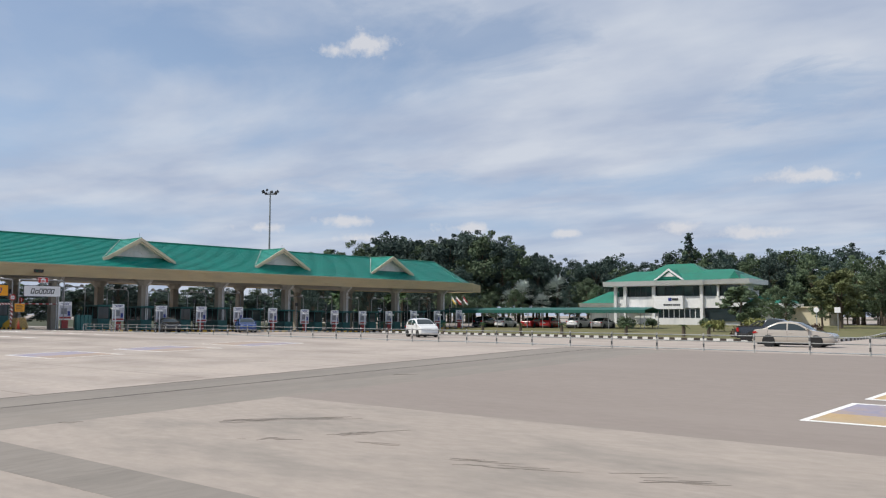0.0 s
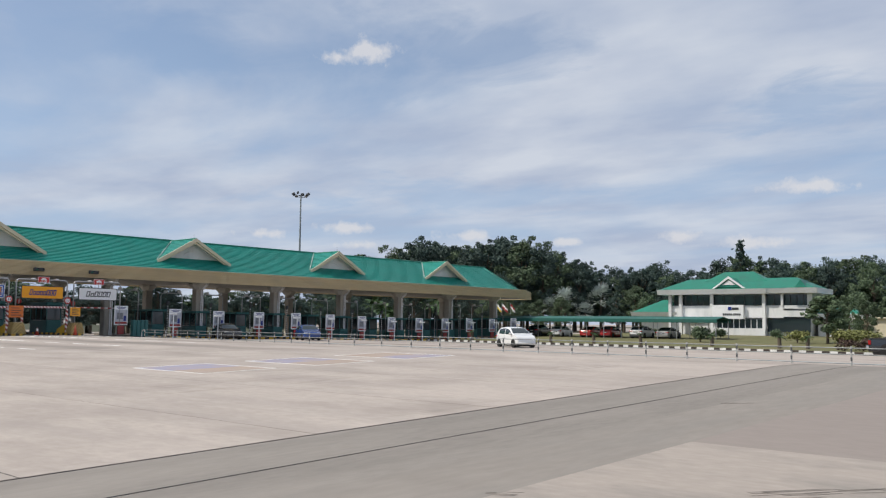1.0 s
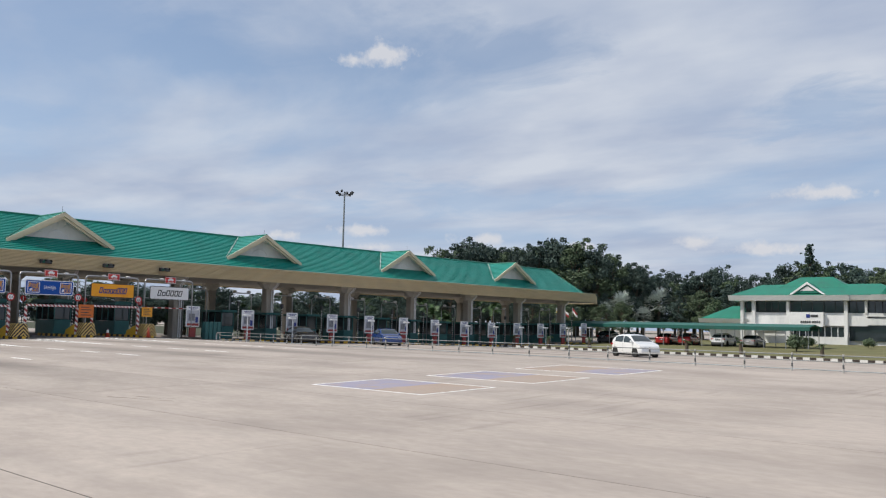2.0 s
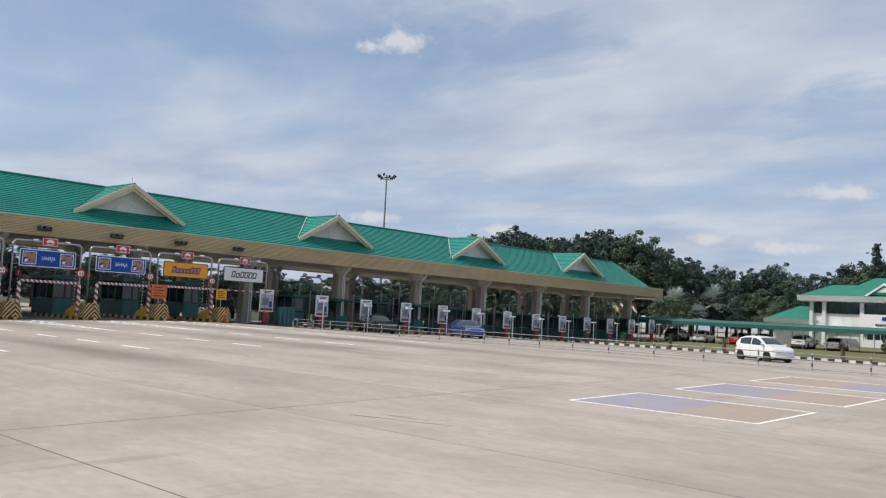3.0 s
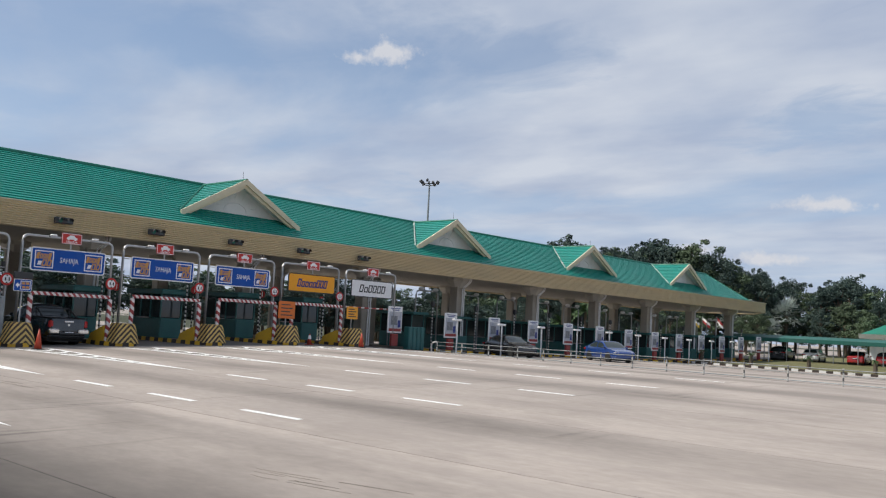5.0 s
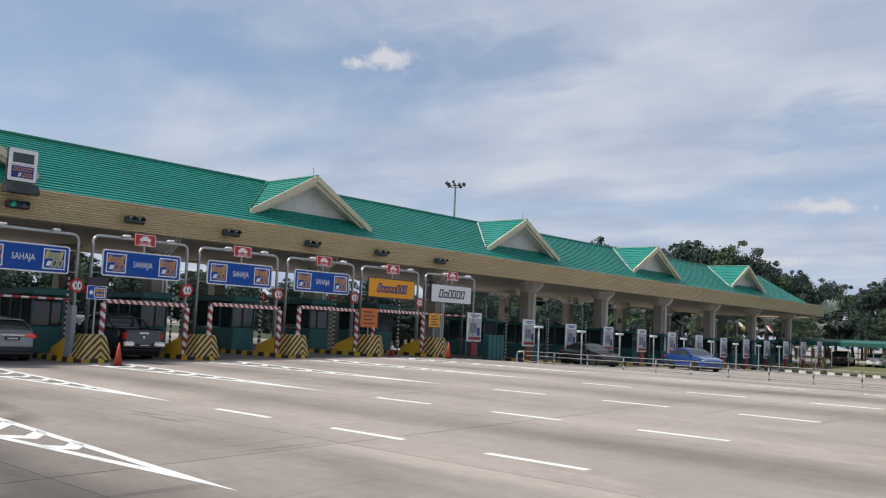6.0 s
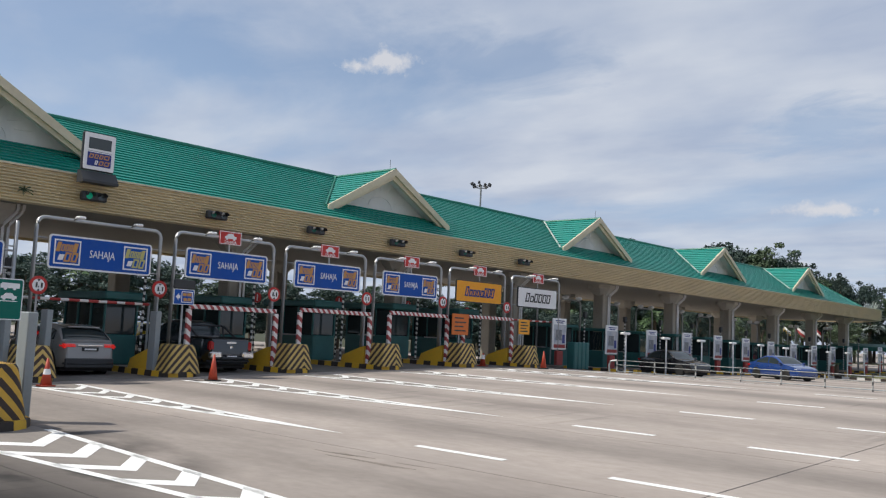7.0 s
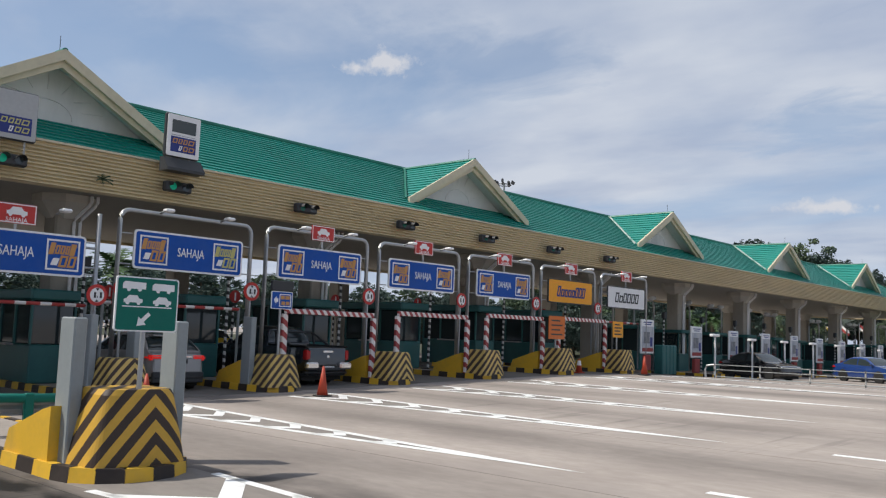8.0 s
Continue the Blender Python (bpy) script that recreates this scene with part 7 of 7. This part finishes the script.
def vehicle(name, x, y, turn, label, paint_, kind, lights_on=False, z=None):
    """A car in local axes: nose to +x. kind gives its outline."""
    P = CARS[kind]
    zb = gz(x, y) if z is None else z
    root = thing(name, (x, y, zb), label, "car" if kind != "pickup" else "pickup truck", turn=turn)
    hw, r, wb, belt, H = P["W"] / 2, P["r"], P["wb"], P["belt"], P["H"]
    sill = r * 0.60 + 0.03
    body = part("body", body_mesh(P), paint_, root, smooth=True)
    part("underbody", one(box, -P["L"] / 2 + 0.25, P["L"] / 2 - 0.25, -hw * 0.86, hw * 0.86, sill - 0.10, sill + 0.02), BLACK, root)
    for sx in (-wb, wb):
        for s in (-1, 1):
            bm = B()
            disc(bm, (sx, r + 0.02), r * 1.15, "y", (s * hw * 0.80, s * hw * 1.003) if s > 0 else (s * hw * 1.003, s * hw * 0.80), 28)
            part("wheel_arch", bm, BLACK, body)
            wheel(root, sx, s * (hw - 0.095), r)
    part("windscreen", screen_pane(P, *P["screen"]), GLASS_DARK, body, "tinted windscreen", smooth=True)
    part("rear_window", screen_pane(P, *P["rear"]), GLASS_DARK, body, "tinted rear window", smooth=True)
    for s in (-1, 1):
        for xa, xb in P["glass"]:
            part("side_window", side_pane(P, xa, xb, s), GLASS_DARK, body, "tinted side window", smooth=True)
        mx = P["glass"][0][0] + 0.06
        bm = B()
        bbox(bm, mx - 0.09, mx + 0.09, s * (hw + 0.05) - 0.10, s * (hw + 0.05) + 0.08, belt + 0.02, belt + 0.17, 0.045, 2)
        part("mirror", bm, paint_, body, smooth=True)
        for xa, xb in P["glass"]:
            hx = xb + 0.14
            part("door_handle", one(bbox, hx - 0.09, hx + 0.09, s * hw * 0.985 - 0.02, s * hw * 0.985 + 0.012, belt - 0.16, belt - 0.125, 0.01), CHROME if kind == "pickup" else paint_, body)
        for xs_ in (P["glass"][0][0] + 0.10, P["glass"][0][1] - 0.04, P["glass"][1][1] - 0.02):
            bm = B()
            q = section(P, xs_, 0.002)
            for (y0, z0), (y1, z1) in zip(q[1:5], q[2:6]):
                v = [bm.verts.new(c) for c in ((xs_ - 0.006, s * y0, z0), (xs_ + 0.006, s * y0, z0), (xs_ + 0.006, s * y1, z1), (xs_ - 0.006, s * y1, z1))]
                bm.faces.new(v)
            part("door_gap", bm, BLACK, body)
        lx, tz = -P["L"] / 2, belt - 0.13
        if kind == "pickup":
            part("tail_light", one(bbox, lx - 0.012, lx + 0.17, s * hw * 0.84 - 0.10, s * hw * 0.84 + 0.085, 0.78, 1.08, 0.03, 2), TAIL_ON if lights_on else TAIL, body)
        else:
            bm = B()
            bbox(bm, lx + 0.01, lx + 0.36, s * hw * 0.72 - 0.22, s * hw * 0.72 + 0.215, tz - 0.05, tz + 0.09, 0.045, 2)
            part("tail_light", bm, TAIL_ON if lights_on else TAIL, body)
        hx = P["L"] / 2
        part("head_light", one(bbox, hx - 0.42, hx - 0.06, s * hw * 0.70 - 0.2, s * hw * 0.70 + 0.19, belt - 0.31, belt - 0.17, 0.05, 2), HEADL, body)
    lx = -P["L"] / 2
    part("bumper", one(bbox, lx - 0.05, lx + 0.24, -hw * 0.90, hw * 0.90, sill + 0.04, sill + 0.24, 0.07, 2), DARK if kind != "sedan" else paint_, body, smooth=True)
    part("bumper", one(bbox, P["L"] / 2 - 0.24, P["L"] / 2 + 0.04, -hw * 0.88, hw * 0.88, sill + 0.04, sill + 0.26, 0.07, 2), paint_, body, smooth=True)
    plate = part("rear_plate", one(box, lx - 0.02, lx + 0.06, -0.26, 0.26, belt - 0.26, belt - 0.14) if kind != "pickup" else one(box, lx - 0.115, lx - 0.10, -0.24, 0.24, 0.52, 0.62), PLATE, body, "black plate with a pale bar")
    px, pz = (lx - 0.023, belt - 0.20) if kind != "pickup" else (lx - 0.118, 0.57)
    part("plate_bar", one(box, px, px + 0.004, -0.19, 0.19, pz - 0.025, pz + 0.025), SIGN_WHITE, plate)
    if kind == "pickup":
        # open load bed: dark liner, sports bar, chrome bumper and tailgate handle
        part("bed_liner", one(box, -2.52, -0.80, -0.72, 0.72, 1.162, 1.172), BLACK, body)
        for s in (-1, 1):
            part("bed_rail", one(bbox, -2.60, -0.72, s * 0.80 - 0.06, s * 0.80 + 0.06, 1.165, 1.22, 0.02), BLACK, body)
            bm = B()
            tube(bm, [(-1.75, s * 0.78, 1.2), (-1.15, s * 0.74, 1.52), (-0.92, s * 0.72, 1.60)], 0.04, 8)
            tube(bm, [(-1.05, s * 0.76, 1.2), (-0.98, s * 0.74, 1.56)], 0.035, 8)
            part("sports_bar", bm, DARK, body)
            part("rear_bumper_end", one(bbox, -2.80, -2.62, s * 0.66 - 0.24, s * 0.66 + 0.24, 0.50, 0.72, 0.05), CHROME, body, "chrome bumper corner")
            part("side_step", one(bbox, -0.95, 1.0, s * (hw + 0.03) - 0.07, s * (hw + 0.03) + 0.07, 0.40, 0.46, 0.02), CHROME, body)
        part("tailgate_bar", one(bbox, -2.80, -2.64, -0.44, 0.44, 0.46, 0.56, 0.03), DARK, body)
        part("tailgate_handle", one(bbox, -2.685, -2.66, -0.20, 0.20, 1.0, 1.07, 0.01), CHROME, body)
        part("badge", one(bbox, -2.68, -2.66, -0.05, 0.05, 0.84, 0.93, 0.02), CHROME, body)
        bm = B()
        tube(bm, [(-0.95, -0.68, 1.60), (-0.95, 0.68, 1.60)], 0.035, 8)
        part("sports_bar", bm, DARK, body)
    elif kind == "suv":
        part("rear_spoiler", one(bbox, -1.62, -1.30, -0.52, 0.52, 1.475, 1.515, 0.015), paint_, body)
        part("lower_bumper", one(bbox, lx - 0.045, lx + 0.05, -hw * 0.88, hw * 0.88, sill + 0.0, sill + 0.30, 0.03), DARK, body)
        part("tail_band", one(box, lx + 0.0, lx + 0.08, -0.40, 0.40, belt - 0.10, belt - 0.065), CHROME, body)
    return root


DK = car_paint("dark_navy", (0.012, 0.017, 0.024))
vehicle("pickup_truck", -79.2, 24.05, 180, "dark navy double-cab pickup with chrome trim in the toll lane", DK, "pickup")
vehicle("crossover_car", -79.4, 19.35, 180, "silver-grey crossover with lit red tail lights in the lane", car_paint("silver_grey", (0.30, 0.29, 0.28)), "suv", True)
vehicle("hatchback", -46.0, 59.7, -27, "small white hatchback on the far carriageway", car_paint("white", (0.78, 0.78, 0.77)), "hatch")
vehicle("sedan", -15.6, 58.6, 6, "champagne silver sedan on the far carriageway", car_paint("champagne", (0.42, 0.38, 0.33)), "sedan")
vehicle("sedan", -75.6, 54.6, -18, "black sedan leaving the far toll lanes", car_paint("black", (0.012, 0.012, 0.014)), "sedan")
vehicle("sedan", -71.6, 61.0, -28, "metallic blue sedan leaving the far toll lanes", car_paint("blue", (0.012, 0.045, 0.19)), "sedan")
vehicle("pickup_truck", -22.0, 72.6, 8, "dark pickup turning by the hedge", DK, "pickup")
for i, (x, c, k, n) in enumerate(((-73.1, ("white", (0.78, 0.78, 0.77)), "hatch", "white"), (-68.5, ("red", (0.35, 0.02, 0.02)), "sedan", "red"), (-65.8, ("red", (0.35, 0.02, 0.02)), "hatch", "red"), (-61.5, ("white", (0.78, 0.78, 0.77)), "suv", "white"), (-58.0, ("silver_grey", (0.30, 0.29, 0.28)), "sedan", "silver-grey"), (-76.5, ("black", (0.012, 0.012, 0.014)), "suv", "black"))):
    vehicle("parked_car", x, 107.2 + 0.084 * (x + 66), 95, "parked " + n + " car in the shade of the car port", car_paint(*c), k)
YELLOW_CAR = car_paint("taxi_yellow", (0.75, 0.55, 0.05))
vehicle("hatchback", -91.0, 28.5, 180, "yellow and dark car in a toll lane beyond the booth", YELLOW_CAR, "hatch")


# ---- roadside signs by the side road ----
def small_round(x, y, top, shape):
    root = thing("road_sign", (x, y, gz(x, y)), "small white road sign on a grey pole", "road sign", "side road signs")
    bm = B()
    tube(bm, [(0, 0, 0), (0, 0, top)], 0.05, 6)
    part("pole", bm, STEEL, root)
    bm = B()
    if shape == "round":
        disc(bm, (0, top), 0.28, "y", (-0.08, -0.05), 18)
    else:
        box(bm, -0.32, 0.32, -0.08, -0.05, top - 0.6, top)
    part("plate", bm, SIGN_WHITE, root)


small_round(-29.1, 103.0, 2.5, "round")
small_round(-28.5, 108.0, 2.7, "square")


# ---- weeds on the fascia ----
def weed(y, z):
    root = thing("weed", (FX + 0.02, y, z), "small weed growing out of the fascia", "plant", "fascia weeds")
    bm = B()
    for i in range(7):
        a = i * 0.9
        frond(bm, (0, 0, 0), (0.6, math.cos(a), 0.4 + math.sin(a) * 0.6), 0.30, 0.12, 0.07, 4)
    part("leaves", bm, LEAF_B, root)


weed(17.3, 5.72)


# ---- scuffs and stains on the worn patch ----
def scuffs(polys_seed, x, y, length, width, turn, n):
    """A cluster of thin rubber marks lying side by side."""
    rg = random.Random(polys_seed)
    polys = []
    c, s = math.cos(radians(turn)), math.sin(radians(turn))
    for _ in range(n):
        u0 = rg.uniform(-0.5, 0.3) * length
        u1 = u0 + rg.uniform(0.15, 0.5) * length
        v = rg.uniform(-0.5, 0.5) * width
        w = rg.uniform(0.005, 0.018)
        k = rg.uniform(-0.05, 0.05)
        polys.append([(x + c * a - s * b, y + s * a + c * b) for a, b in ((u0, v), ((u0 + u1) / 2, v - w + k), (u1, v + k), ((u0 + u1) / 2, v + w + k), (u0 + 0.02, v + w * 0.4))])
    paved("tyre_scuff", polys, SCUFF, 0.005, "dark rubber scuff marks on the pavement", "road stain")


for i, (x, y, ln, wd, turn, n) in enumerate(((-9.6, 16.6, 2.1, 0.35, 48, 16), (-7.3, 16.4, 1.2, 0.3, 55, 10), (-8.1, 15.1, 0.9, 0.25, 40, 8), (-6.5, 15.8, 0.9, 0.3, 20, 6), (-14.0, 24.4, 0.8, 0.2, 40, 8), (-12.4, 14.3, 0.7, 0.2, 30, 6), (-4.0, 15.7, 1.6, 0.5, 20, 10), (-2.2, 16.0, 1.4, 0.5, 30, 8), (-42.0, 12.6, 1.3, 0.7, 40, 14), (-34.6, 17.1, 2.2, 0.6, 15, 8), (-47.0, 13.4, 2.5, 0.6, 10, 10), (-60.5, 15.4, 2.4, 0.5, 5, 10))):
    scuffs(i + 3, x, y, ln, wd, turn, n)


# ---- concrete road slabs, the nearest as pieces of the ground ----
def slabs():
    xs = [-92, -74.4, -55.6, -36.8, -17.55]
    ys = [11.17 + 4.77 * k for k in range(-4, 6)]

    for i, (x0, x1) in enumerate(zip(xs, xs[1:])):
        for y0, y1 in zip(ys, ys[1:]):
            bm = B()
            e = 0.013
            n = max(1, round(x1 - x0))
            top, bot = [], []
            for j in range(n + 1):
                x = x0 + e + (x1 - x0 - 2 * e) * j / n
                ya, yb = y0 + e, y1 - e
                top.append((bm.verts.new((x, ya, gz(x, ya))), bm.verts.new((x, yb, gz(x, yb)))))
                bot.append((bm.verts.new((x, ya, gz(x, ya) - 0.02)), bm.verts.new((x, yb, gz(x, yb) - 0.02))))
            for j in range(n):
                bm.faces.new((top[j][0], top[j + 1][0], top[j + 1][1], top[j][1]))
                bm.faces.new((top[j][0], bot[j][0], bot[j + 1][0], top[j + 1][0]))
                bm.faces.new((top[j][1], top[j + 1][1], bot[j + 1][1], bot[j][1]))
            bm.faces.new((top[0][0], top[0][1], bot[0][1], bot[0][0]))
            bm.faces.new((top[n][0], bot[n][0], bot[n][1], top[n][1]))
            part("slab", bm, CONCRETE, ground)
    bm = B()
    for x in xs[1:-1]:
        sheet(bm, rect(x - 0.03, x + 0.03, ys[0], ys[-1]), -0.004)
    for y in ys[1:-1]:
        for a, b in ((-74.4, -17.6),):
            sheet(bm, [(a, y - 0.03), (b, y - 0.03), (b, y + 0.03), (a, y + 0.03)], -0.004)
    tagged(new("joint_sealing", finish(bm, "joint_sealing", JOINT)), "dark sealed joints between the road slabs", "joint", kind="structure")


slabs()


# ---- single roof tiles over the middle lanes ----
def loose_tiles():
    first, last = round(LOOSE[0] / TILE), round(LOOSE[1] / TILE)
    for x0, z0, x1, z1 in COURSES:
        V, F = [], []
        tile_course(V, F, ((x0, 0.0, z0), (x0, 3.0, z0)), ((x1, 0.0, z1), (x1, 3.0, z1)), 1, only=0)
        me = tile_mesh(V, F, "roof_tile", ROOF)
        for k in range(first, last):
            piece("roof_tile", me, roof, Matrix.Translation((0, k * TILE, 0)))


loose_tiles()
